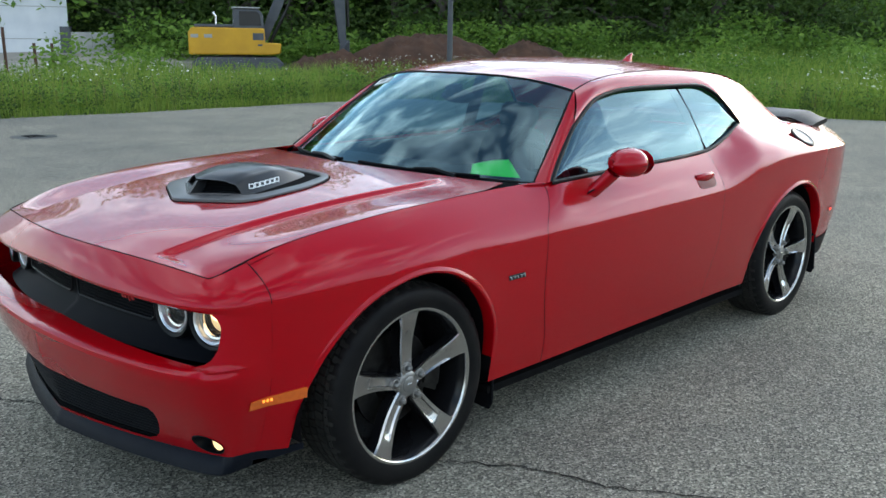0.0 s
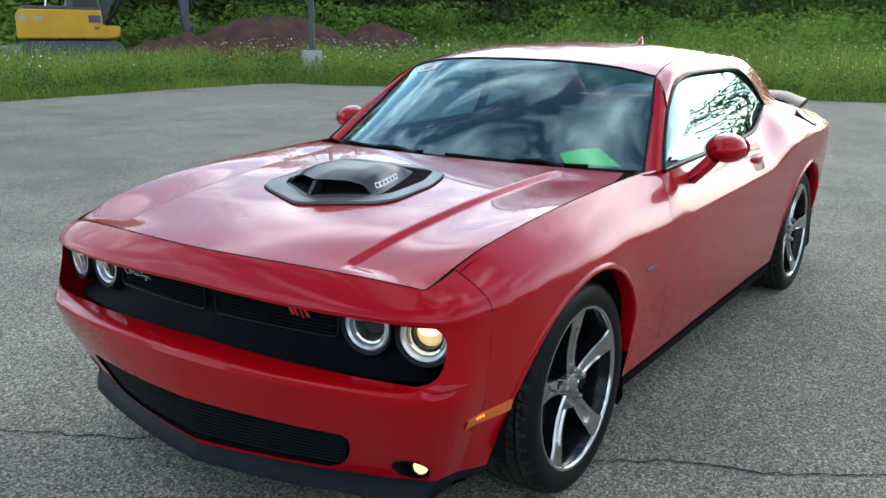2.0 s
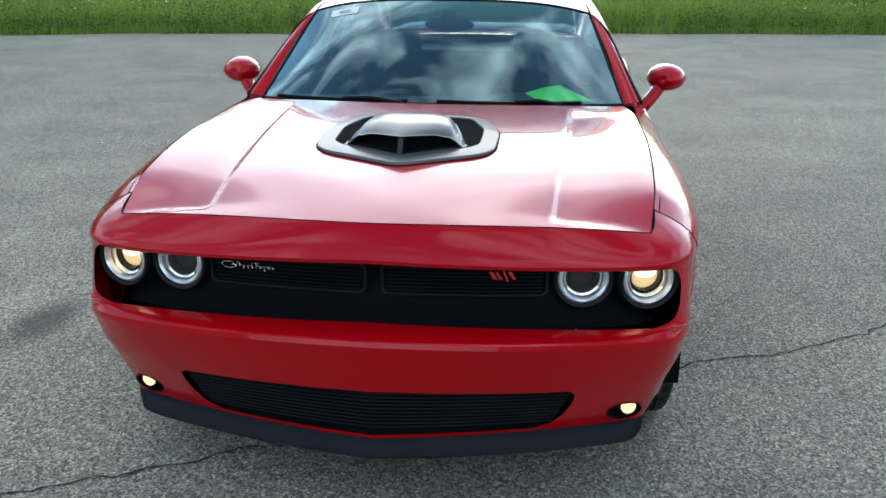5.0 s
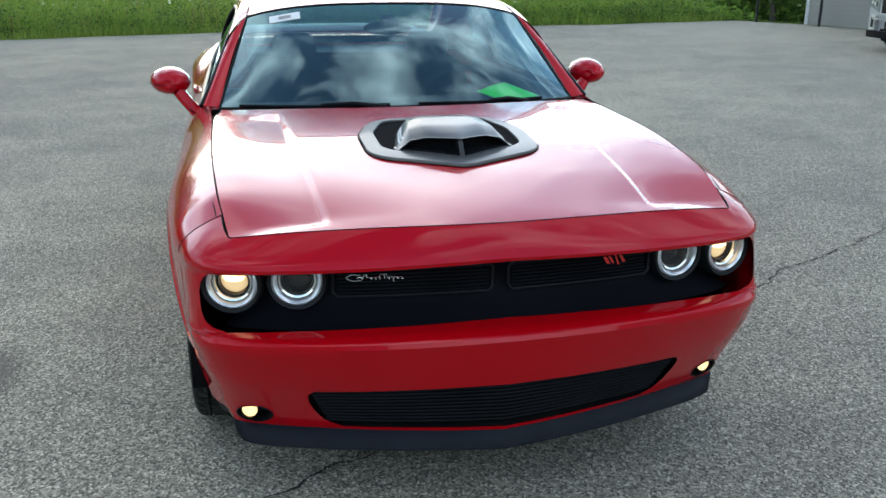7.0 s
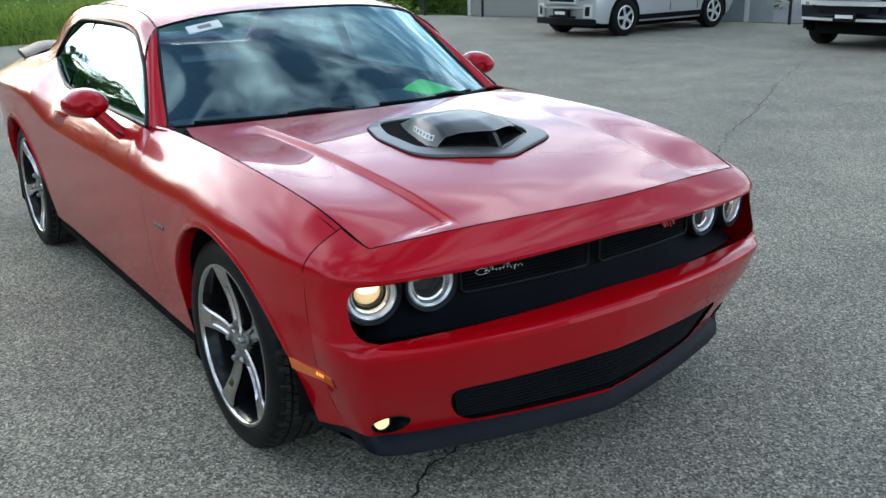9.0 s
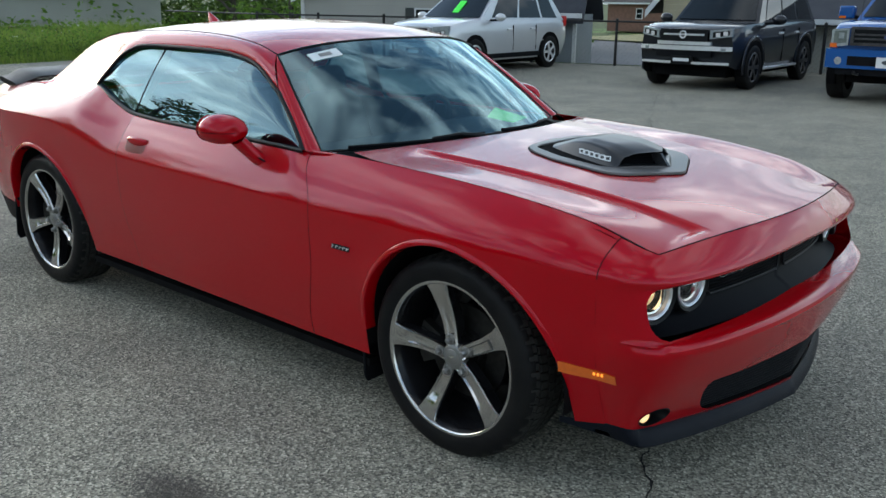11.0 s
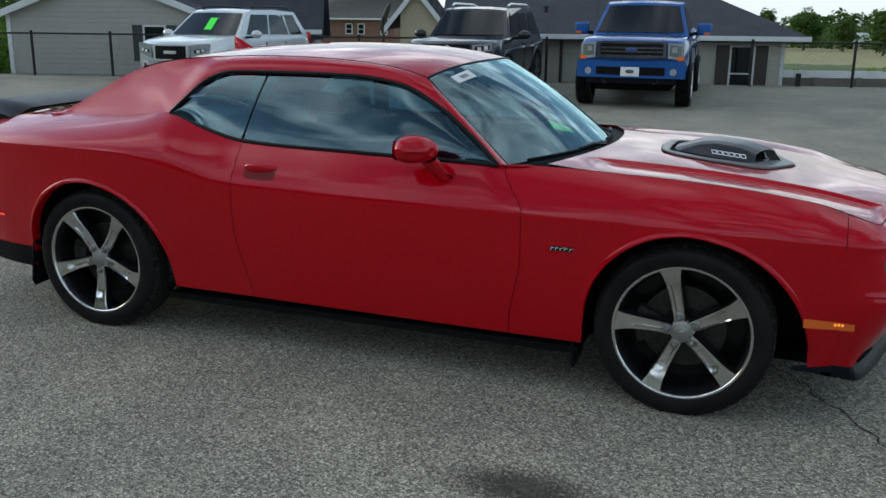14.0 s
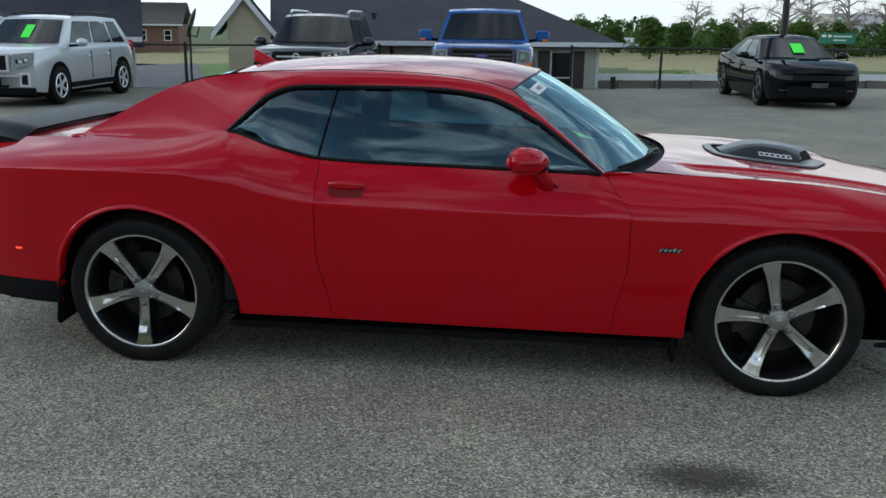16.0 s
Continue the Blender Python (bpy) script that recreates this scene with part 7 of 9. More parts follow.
# ---- fence along the lot ----
BLACK_METAL = surf("black_coated_steel", (0.012, 0.012, 0.013), (0.022, 0.022, 0.022), scale=12, rough=0.5, spec=0.3)
fence = thing("chain_link_fence", "black chain-link fence along the lot's edge", "fence")
posts = [-22.4, -20.05, -17.7, -15.3, -12.9, -10.47, -7.8, -5.2, -2.4, 0.4, 3.15, 5.9, 8.7, 11.5, 14.3]
for a in posts:
    part("post", Shape().tube([lot(a, 0, -0.3), lot(a, 0, 1.22)], 0.035, 10), BLACK_METAL, fence)
    part("post_cap", Shape().ball(lot(a, 0, 1.23), 0.042, 10, 6), BLACK_METAL, fence)
for a, b in zip(posts, posts[1:]):
    part("top_rail", Shape().tube([lot(a, 0, 1.19), lot(b, 0, 1.19)], 0.022, 8), BLACK_METAL, fence)
part("top_rail", Shape().tube([lot(-22.4, 0, 1.19), lot(-28.0, 2.0, 1.19)], 0.022, 8), BLACK_METAL, fence)
mesh_wires = Shape()
for a, b in zip(posts, posts[1:]):
    n = int((b - a) / 0.14)
    for k in range(-8, n + 1):
        for sgn in (1, -1):
            x0, x1 = a + k * 0.14, a + k * 0.14 + 1.15
            z0, z1 = (0.03, 1.18) if sgn > 0 else (1.18, 0.03)
            t0, t1 = max(0, (a - x0) / 1.15), min(1, (b - x0) / 1.15)
            if t1 > t0:
                p, q = lot(x0 + 1.15 * t0, 0, z0 + (z1 - z0) * t0), lot(x0 + 1.15 * t1, 0, z0 + (z1 - z0) * t1)
                mesh_wires.prism([p, (p[0] + 0.0015, p[1], p[2]), (p[0], p[1], p[2] + 0.0018)], [q, (q[0] + 0.0015, q[1], q[2]), (q[0], q[1], q[2] + 0.0018)])
tagged(part("mesh", mesh_wires, BLACK_METAL, fence, "thin black wire mesh", smooth=0), kind="stuff")

# ---- houses behind the fence ----
SIDING_GREY = surf("grey_vinyl_siding", (0.34, 0.335, 0.305), (0.30, 0.295, 0.27), scale=0.8, rough=0.7)
SIDING_BLUE = surf("blue_grey_siding", (0.20, 0.225, 0.245), (0.17, 0.195, 0.21), scale=0.8, rough=0.7)
SIDING_TAN = surf("tan_vinyl_siding", (0.48, 0.42, 0.29), (0.42, 0.37, 0.25), scale=0.8, rough=0.7)
SIDING_SAGE = surf("grey_tan_siding", (0.45, 0.44, 0.37), (0.40, 0.39, 0.33), scale=0.8, rough=0.7)
SHINGLE = surf("dark_shingles", (0.030, 0.033, 0.042), (0.050, 0.053, 0.062), scale=2.0, rough=0.95, bump=0.6, bscale=18, fine=0.45)
SHINGLE_BROWN = surf("brown_shingles", (0.075, 0.068, 0.062), (0.11, 0.10, 0.092), scale=2.0, rough=0.95, bump=0.5, bscale=16, fine=0.45)
DRIVE = surf("grey_driveway_asphalt", (0.12, 0.122, 0.125), (0.095, 0.097, 0.10), scale=0.4, rough=0.95, fine=0.4)
FASCIA = surf("white_fascia", (0.62, 0.63, 0.63), (0.54, 0.55, 0.55), scale=2, rough=0.6)
SHUTTER = surf("dark_shutter", (0.022, 0.030, 0.030), (0.034, 0.042, 0.040), scale=5, rough=0.6)
SHUTTER_BROWN = surf("brown_shutter", (0.030, 0.022, 0.020), (0.045, 0.034, 0.03), scale=5, rough=0.6)
BRICK = surf("brown_brick", (0.20, 0.105, 0.075), (0.14, 0.075, 0.055), scale=3.5, rough=0.9, bump=0.4, bscale=25)
LOT = Matrix(((E1[0], E2[0], 0, E0[0]), (E1[1], E2[1], 0, E0[1]), (0, 0, FS, 0), (0, 0, 0, 1)))


def siding(a0, a1, b, z0, z1, lap=0.15, top=None):
    """Lapped boards on a wall that faces the lot; top(a) cuts them under a gable."""
    s, rows = Shape(), []
    z = z0
    while z < z1:
        h = min(lap, z1 - z)
        lo, hi = a0, a1
        if top:
            inside = [a for a in np.linspace(a0, a1, 200) if top(a) > z + h * 0.5]
            if not inside:
                break
            lo, hi = min(inside), max(inside)
        rows += [[(lo, b - 0.002, z), (hi, b - 0.002, z)], [(lo, b - 0.015, z + 0.002), (hi, b - 0.015, z + 0.002)], [(lo, b - 0.004, z + h - 0.001), (hi, b - 0.004, z + h - 0.001)]]
        z += lap
    return s.grid(rows)


def window(parent, a0, a1, b, z0, z1, shutter, sw):
    w = part("window", Shape().box(a0, b - 0.05, z0, a1, b - 0.02, z1), FAR_GLASS, parent, "dark window in a white frame", at=Matrix())
    t = 0.05
    for q in ((a0 - t, z0 - t, a1 + t, z0), (a0 - t, z1, a1 + t, z1 + t), (a0 - t, z0, a0, z1), (a1, z0, a1 + t, z1), (a0, (z0 + z1) / 2 - 0.02, a1, (z0 + z1) / 2 + 0.02)):
        part("frame", Shape().box(q[0], b - 0.075, q[1], q[2], b - 0.02, q[3]), FASCIA, w)
    for lo, hi in ((a0 - t - sw, a0 - t - 0.01), (a1 + t + 0.01, a1 + t + sw)):
        part("shutter", Shape().box(lo, b - 0.06, z0 - t, hi, b - 0.02, z1 + t), shutter, w)
        for k in range(9):
            zz = z0 + (z1 - z0) * (k + 0.5) / 9
            part("slat", Shape().box(lo + 0.03, b - 0.068, zz - 0.03, hi - 0.03, b - 0.058, zz + 0.01), shutter, w)


def gable_roof(parent, a0, a1, b0, b1, ez, rz, material, along="a", over=0.35, skew=0.0):
    """Two slopes with thickness; the ridge runs along a or b."""
    s = Shape()
    if along == "a":
        m = (b0 + b1) / 2
        for b in (b0 - over, b1 + over):
            k = (rz - ez) / (m - b0)
            zz = ez - k * over
            e, em = a1 + over - skew * (b - b0), a1 + over - skew * (m - b0)
            s.prism([(a0 - over, b, zz), (e, b, zz), (em, m, rz), (a0 - over, m, rz)], [(a0 - over, b, zz + 0.12), (e, b, zz + 0.12), (em, m, rz + 0.12), (a0 - over, m, rz + 0.12)])
    else:
        m = (a0 + a1) / 2
        k = (rz - ez) / (m - a0)
        for a in (a0 - over, a1 + over):
            zz = ez - k * over
            s.prism([(a, b0 - over, zz), (a, b1 + over, zz), (m, b1 + over, rz), (m, b0 - over, rz)], [(a, b0 - over, zz + 0.12), (a, b1 + over, zz + 0.12), (m, b1 + over, rz + 0.12), (m, b0 - over, rz + 0.12)])
    return part("roof", s, material, parent, "dark shingle roof")


def rake(parent, a0, a1, b, ez, rz, over=0.35):
    m = (a0 + a1) / 2
    k = (rz - ez) / (m - a0)
    for a in (a0 - over, a1 + over):
        zz = ez - k * over
        part("rake_board", Shape().prism([(a, b - over - 0.02, zz - 0.10), (m, b - over - 0.02, rz - 0.10), (m, b - over - 0.02, rz + 0.10), (a, b - over - 0.02, zz + 0.10)],
                                         [(a, b - over + 0.02, zz - 0.10), (m, b - over + 0.02, rz - 0.10), (m, b - over + 0.02, rz + 0.10), (a, b - over + 0.02, zz + 0.10)]), FASCIA, parent, "pale rake board")


ha = thing("house", "grey-sided house with a broad dark shingle roof and green shutters", "house", LOT, "houses behind the fence")
gable_top = lambda a: 2.88 - 0.36 * abs(a + 18.15)
part("wall", siding(-21.1, -15.2, 0.75, -1.05, 3.0, top=gable_top), SIDING_GREY, ha, "grey lapped gable wall")
part("wall", Shape().prism([(-21.1, 0.76, -1.2), (-15.2, 0.76, -1.2), (-15.2, 0.76, 1.75), (-18.15, 0.76, 2.82), (-21.1, 0.76, 1.75)], [(-21.1, 9.0, -1.2), (-15.2, 9.0, -1.2), (-15.2, 9.0, 1.75), (-18.15, 9.0, 2.82), (-21.1, 9.0, 1.75)]), SIDING_GREY, ha)
gable_roof(ha, -21.1, -15.2, 0.8, 9.0, 1.78, 2.90, SHINGLE, "b", 0.3)
rake(ha, -21.1, -15.2, 0.8, 1.78, 2.90, 0.3)
window(ha, -16.95, -16.35, 0.75, 0.45, 1.40, SHUTTER, 0.32)
part("wall", siding(-15.2, -12.0, 1.15, -1.05, 1.30), SIDING_BLUE, ha, "blue-grey lapped wall under the eave")
part("wall", Shape().prism([(-15.2, 1.16, -1.2), (-12.0, 1.16, -1.2), (-12.6, 5.0, -1.2), (-15.2, 5.0, -1.2)], [(-15.2, 1.16, 1.30), (-12.0, 1.16, 1.30), (-12.6, 5.0, 1.30), (-15.2, 5.0, 1.30)]), SIDING_BLUE, ha)
gable_roof(ha, -15.6, -12.05, 1.1, 5.0, 1.46, 3.55, SHINGLE, "a", 0.35, 0.15)
part("gutter", Shape().box(-15.0, 0.60, 1.24, -11.68, 0.72, 1.37), FASCIA, ha, "white gutter")
part("corner_board", Shape().box(-12.06, 1.10, -1.05, -11.96, 1.20, 1.28), FASCIA, ha)
part("corner_board", Shape().box(-21.16, 0.70, -1.05, -21.04, 0.78, 1.74), FASCIA, ha)
part("downpipe", Shape().tube([(-15.1, 0.66, 1.2), (-15.1, 0.66, -1.0)], 0.05, 8), BLACK_METAL, ha)

hb2 = thing("house", "grey-tan sided house with a dark hip roof and brown shutters", "house", LOT, "houses behind the fence")
part("wall", siding(-7.6, 1.49, 0.9, -1.05, 1.24), SIDING_SAGE, hb2, "grey-tan lapped wall")
part("wall", Shape().box(-7.6, 0.91, -1.2, 1.49, 5.9, 1.24), SIDING_SAGE, hb2)
part("corner_board", Shape().box(1.44, 0.86, -1.05, 1.53, 0.95, 1.24), FASCIA, hb2)
ez, rz = 1.33, 2.82
lo = [(-8.2, 0.35, ez), (2.02, 0.35, ez), (2.02, 6.4, ez), (-8.2, 6.4, ez)]
up = [(-8.2, 3.4, rz), (-1.0, 3.4, rz)]
hip = Shape()
for q in ((lo[0], lo[1], up[1], up[0]), (lo[2], lo[3], up[0], up[1]), (lo[1], lo[2], up[1]), (lo[3], lo[0], up[0])):
    hip.poly(q)
hip.poly([(x, y, z - 0.02) for x, y, z in lo][::-1])
part("roof", hip, SHINGLE, hb2, "dark shingle hip roof", smooth=0, weld=0)
for q in ((-8.2, 0.30, 2.06, 0.36), (1.98, 0.36, 2.06, 6.4)):
    part("gutter", Shape().box(q[0], q[1], 1.20, q[2], q[3], 1.335), FASCIA, hb2, "pale gutter and fascia")
part("soffit", Shape().box(-8.2, 0.36, 1.22, 2.0, 0.92, 1.25), FASCIA, hb2)
window(hb2, 0.05, 0.66, 0.9, -0.45, 1.02, SHUTTER_BROWN, 0.36)
part("roof_vent", Shape().tube([(-5.2, 1.6, 1.9), (-5.2, 1.6, 2.08)], 0.05, 8).box(-5.28, 1.52, 2.06, -5.12, 1.68, 2.10), BLACK_METAL, hb2)
part("downpipe", Shape().tube([(-4.75, 0.84, 1.2), (-4.75, 0.84, -1.0)], 0.045, 8), SHUTTER_BROWN, hb2)
gt = lambda a: 2.50 - 1.22 * abs(a + 8.9)
part("wall", siding(-9.36, -8.18, 0.55, -1.05, 2.6, top=gt), SIDING_TAN, hb2, "tan lapped porch gable")
part("wall", Shape().prism([(-9.34, 0.56, -1.2), (-8.2, 0.56, -1.2), (-8.2, 0.56, 1.55), (-8.9, 0.56, 2.42), (-9.34, 0.56, 1.87)], [(-9.34, 4.5, -1.2), (-8.2, 4.5, -1.2), (-8.2, 4.5, 1.55), (-8.9, 4.5, 2.42), (-9.34, 4.5, 1.87)]), SIDING_TAN, hb2)
gable_roof(hb2, -9.62, -8.18, 0.5, 4.5, 1.62, 2.50, SHINGLE, "b", 0.18)
rake(hb2, -9.62, -8.18, 0.5, 1.62, 2.50, 0.18)

hc = thing("house", "far brown brick house with a low brown roof", "house", LOT @ pose(-23.4, 68, -1.4, 0, 0, -2), "houses behind the fence")
part("wall", Shape().box(-6, 0, 0, 5.2, 7, 2.75), BRICK, hc, "brown brick wall")
s = Shape()
s.prism([(-6.5, -0.5, 2.75), (5.7, -0.5, 2.75), (5.7, 3.5, 4.8), (-6.5, 3.5, 4.8)], [(-6.5, -0.5, 2.85), (5.7, -0.5, 2.85), (5.7, 3.5, 4.9), (-6.5, 3.5, 4.9)])
s.prism([(-6.5, 7.5, 2.75), (5.7, 7.5, 2.75), (5.7, 3.5, 4.8), (-6.5, 3.5, 4.8)], [(-6.5, 7.5, 2.85), (5.7, 7.5, 2.85), (5.7, 3.5, 4.9), (-6.5, 3.5, 4.9)])
part("roof", s, SHINGLE_BROWN, hc, "low brown shingle roof")
part("fascia", Shape().box(-6.5, -0.54, 2.66, 5.7, -0.48, 2.82), FASCIA, hc)
for a in (-3.0, 0.3, 1.55, 3.9):
    w = part("window", Shape().box(a, -0.05, 1.3, a + 0.55, 0.0, 2.2), FAR_GLASS, hc)
    for q in ((a - 0.08, 1.22, a + 0.63, 1.3), (a - 0.08, 2.2, a + 0.63, 2.28), (a - 0.08, 1.3, a, 2.2), (a + 0.55, 1.3, a + 0.63, 2.2), (a, 1.72, a + 0.55, 1.78)):
        part("frame", Shape().box(q[0], -0.08, q[1], q[2], -0.01, q[3]), FASCIA, w)

hd = thing("shed", "far low shed with a pale grey roof beyond the meadow", "shed", FAR @ pose(-41, 17.5, 0.2, 0, 0, 62))
part("wall", Shape().box(-5, 0, 0, 5, 5, 1.6), SIDING_GREY, hd)
part("roof", Shape().prism([(-5.4, -0.4, 1.5), (5.4, -0.4, 1.5), (5.4, 2.5, 2.7), (-5.4, 2.5, 2.7)], [(-5.4, 5.4, 1.5), (5.4, 5.4, 1.5), (5.4, 2.6, 2.8), (-5.4, 2.6, 2.8)]), SHINGLE_BROWN, hd)

dish = thing("dish_aerial", "dark dish aerial on a thin post by the fence", "dish aerial", pose(*lot(-11.75, 14.0, -1.05), 0, 0, 9) @ Matrix.Scale(FS, 4))
part("post", Shape().tube([(0, 0, 0), (0.03, 0, 2.75)], 0.045, 8), BLACK_METAL, dish)
part("dish", Shape().spin([(0.001, 0.0), (0.36, 0.03), (0.60, 0.10), (0.63, 0.13), (0.60, 0.14), (0.36, 0.07), (0.001, 0.05)], 24, "x").moved(pose(0.0, -0.05, 2.8, 0, 18, 6)), BLACK_METAL, dish)
part("arm", Shape().tube([(0, 0, 2.3), (0.30, 0.0, 2.2), (0.42, 0, 2.6)], 0.03, 6), BLACK_METAL, dish)

# lawn behind the fence, a gravel lane, and the far land
LAWN = surf("mown_lawn", (0.075, 0.155, 0.030), (0.12, 0.20, 0.045), scale=0.9, rough=0.95, bump=0.5, bscale=40, fine=0.4)
rows = [[(*lot(a, b)[:2], float(land_z(*lot(a, b)[:2])) + 0.03 - (0.0 if b > 1.5 else 0.0)) for a in np.linspace(-52, -9.0, 55)] for b in np.linspace(0.55, 82, 70)]
solid("lawn", Shape().grid(rows), LAWN, "mown green lawn behind the fence", "lawn", kind="structure", smooth=60)
px, py = [], []
while len(px) < 16000:
    a, b = rs.uniform(-34, -9.2), 0.6 + 16 * rs.rand() ** 1.5
    p = lot(a, b)
    if not (-21.3 < a < -9.0 and b > 0.6):
        px.append(p[0]), py.append(p[1])
v, f = blades(np.array(px), np.array(py), 0.09, 0.007, 0.5)
tagged(new("lawn_grass", raw("lawn_grass", v, f, GRASS)), "short mown grass blades", "grass", kind="stuff")
rows = [[(*lot(a, b)[:2], float(land_z(*lot(a, b)[:2])) + 0.07) for a in np.linspace(-20.5 - 0.12 * b, -9.1 - 0.12 * b, 16)] for b in np.linspace(1.6, 47, 36)]
solid("driveway", Shape().grid(rows), DRIVE, "grey asphalt driveway behind the houses", "driveway", kind="structure", smooth=60)
# weeds where the fence meets the meadow
v = []
for k in range(150):
    a, b = rs.uniform(-31, -23.6), rs.normal(-0.1, 0.7)
    p = lot(a, b)
    h = rs.uniform(0.3, 0.8)
    v.append(leaves((p[0], p[1], float(land_z(p[0], p[1])) + h * 0.5), (0.28, 0.28, h * 0.5), 38, 0.06))
v = np.concatenate(v)
tagged(new("fence_weeds", raw("fence_weeds", v, quads(v), LEAF_LIGHT)), "tall light-green weeds at the end of the fence", "weeds", kind="stuff")
for a, b, kd, sz in ((-30, 13, 3, 0.62), (-27, 17, 0, 0.7), (-34, 14, 2, 0.9), (-24.5, 21, 3, 0.75), (-38, 18, 1, 0.8), (-31, 22, 0, 0.9), (-21.5, 24, 1, 0.85), (-35, 25, 3, 0.9), (-27, 27, 2, 1.1)):
    tree(*lot(a, b)[:2], kd, sz * FS, "green broad-leaved tree beyond the lawn", "trees beyond the lawn")

FIELD = surf("dry_field", (0.30, 0.255, 0.12), (0.22, 0.215, 0.10), scale=0.12, rough=1.0, fine=0.4)
rows = [[far_away((x, y, -1.28)) for x in np.linspace(-40, 110, 30)] for y in np.linspace(58, 128, 16)]
solid("field", Shape().grid(rows), FIELD, "pale dry field in the distance", "field", kind="structure", smooth=0)
SHOULDER = surf("pale_gravel", (0.33, 0.32, 0.30), (0.26, 0.255, 0.24), scale=3, rough=1.0, fine=0.4)
rows = [[(*lot(a, b)[:2], float(land_z(*lot(a, b)[:2])) + 0.04) for a in np.linspace(2.4, 40, 30)] for b in (0.5, 1.0, 2.0, 3.0, 4.5)]
solid("gravel_strip", Shape().grid(rows), SHOULDER, "pale gravel strip beyond the fence", "gravel", kind="structure", smooth=60)
TIMBER = surf("weathered_timber", (0.17, 0.15, 0.125), (0.11, 0.098, 0.085), scale=3, rough=0.95, stretch=(0.3, 1, 1))
gr = thing("guard_rail", "long low weathered rail on short posts", "guard rail", LOT)
part("rail", Shape().box(1.6, 4.55, -0.02, 30, 4.70, 0.20), FASCIA, gr, "pale top rail")
part("board", Shape().box(1.6, 4.60, -0.30, 30, 4.66, -0.03), TIMBER, gr)
for a in np.arange(2.2, 29, 1.35):
    part("post", Shape().box(a, 4.50, -1.1, a + 0.16, 4.58, 0.0), TIMBER, gr)
v = []
for k in range(420):
    a, b = rs.uniform(2.0, 22), 5.4 + 4.0 * rs.rand() ** 2
    if rs.rand() > 0.35 + 0.65 * (math.sin(a * 0.9) > -0.2):
        continue
    p = lot(a, b)
    h = rs.uniform(0.5, 1.1)
    v.append(leaves((p[0], p[1], float(land_z(p[0], p[1])) + h * 0.5), (0.6, 0.6, h * 0.5), 110, 0.08))
v = np.concatenate(v)
tagged(new("ditch_bushes", raw("ditch_bushes", v, quads(v), LEAF_LIGHT)), "green bushes in the ditch behind the rail", "bushes", kind="stuff")


def dense_crown(seed, h=4.4, r=1.35):
    """A closed crown: small leaves in lumps over a dark leafy heart."""
    q = np.random.RandomState(seed)
    out = [leaves((0, 0, h * 0.56), (r * 0.75, r * 0.75, h * 0.34), 520, 0.40)]
    for k in range(34):
        d = q.normal(0, 1, 3)
        d /= np.linalg.norm(d)
        c = np.array((0, 0, h * 0.56)) + d * (r * 0.82, r * 0.82, h * 0.36) * q.uniform(0.7, 1.08)
        out.append(leaves(c, (0.48, 0.48, 0.40), 60, 0.12))
    out = np.concatenate(out)
    return raw("crown", out, quads(out), LEAF)


FAR_CROWN = [dense_crown(41), dense_crown(42, 4.9, 1.2), dense_crown(43, 3.9, 1.5), dense_crown(44, 4.3, 1.4)]
FAR_TRUNK = Shape().tube([(0, 0, -0.3), (0.05, 0, 1.2), (0, 0.05, 2.6)], (0.14, 0.11, 0.05), 8).mesh("trunk", 0, 50)
FAR_TRUNK.materials.append(BARK)
for x, y, kd, sz in ((7.6, 85, 3, 0.56), (4.6, 94, 0, 0.46), (1.0, 96, 2, 0.6), (11.5, 97, 3, 0.50), (-3, 99, 1, 0.5), (15.5, 92, 2, 0.55), (20, 99, 0, 0.5), (24, 97, 2, 0.6), (-8, 98, 3, 0.5), (29, 101, 1, 0.48), (34, 100, 0, 0.55), (40, 103, 2, 0.6), (46, 101, 3, 0.55), (33, 44, 2, 0.42), (12.9, 104, 1, 0.46), (18, 108, 0, 0.5), (52, 104, 1, 0.6)):
    ob = thing("tree", "dense rounded green tree in the distance", "tree", FAR @ pose(x, y, -1.6, 0, 0, rs.uniform(0, 360)) @ Matrix.Scale(sz * 1.9, 4), "distant trees")
    part("trunk", FAR_TRUNK, BARK, ob)
    part("crown", FAR_CROWN[kd], LEAF, ob)
for x, y, sz in ((14.8, 112, 0.72), (25.5, 110, 0.85), (21, 114, 0.7), (33, 112, 0.85), (30, 118, 0.8), (38, 115, 0.8)):
    ob = thing("bare_tree", "pale leafless tree in the distance", "tree", FAR @ pose(x, y, -1.6, 0, 0, rs.uniform(0, 360)) @ Matrix.Scale(sz, 4), "distant bare trees")
    part("crown", BARE, BARE_BARK, ob)
v = []
for x in np.arange(-30, 75, 1.3):
    for k in range(3):
        h = rs.uniform(1.3, 2.3) + 0.5 * k
        v.append(leaves((x + rs.normal(0, 0.5), 104 + 7 * k + rs.normal(0, 1), -1.5 + h * 0.5), (1.5, 1.0, h * 0.6), 110, 0.24))
v = np.concatenate(v)
w2 = []
for x in np.arange(-45, 95, 1.5):
    h = 3.6 + 0.7 * math.sin(x * 0.31) + rs.normal(0, 0.35)
    w2.append(leaves((x + rs.normal(0, 0.5), 126 + rs.normal(0, 2), -1.5 + h * 0.5), (1.7, 1.4, h * 0.55), 330, 0.34))
w2 = np.concatenate(w2)
tagged(new("far_woods", raw("far_woods", far_away(w2), quads(w2), LEAF)), "continuous dark green treeline on the horizon", "woodland", kind="stuff")
tagged(new("far_hedge", raw("far_hedge", far_away(v), quads(v), LEAF)), "dark green hedge across the far fields", "bushes", kind="stuff")
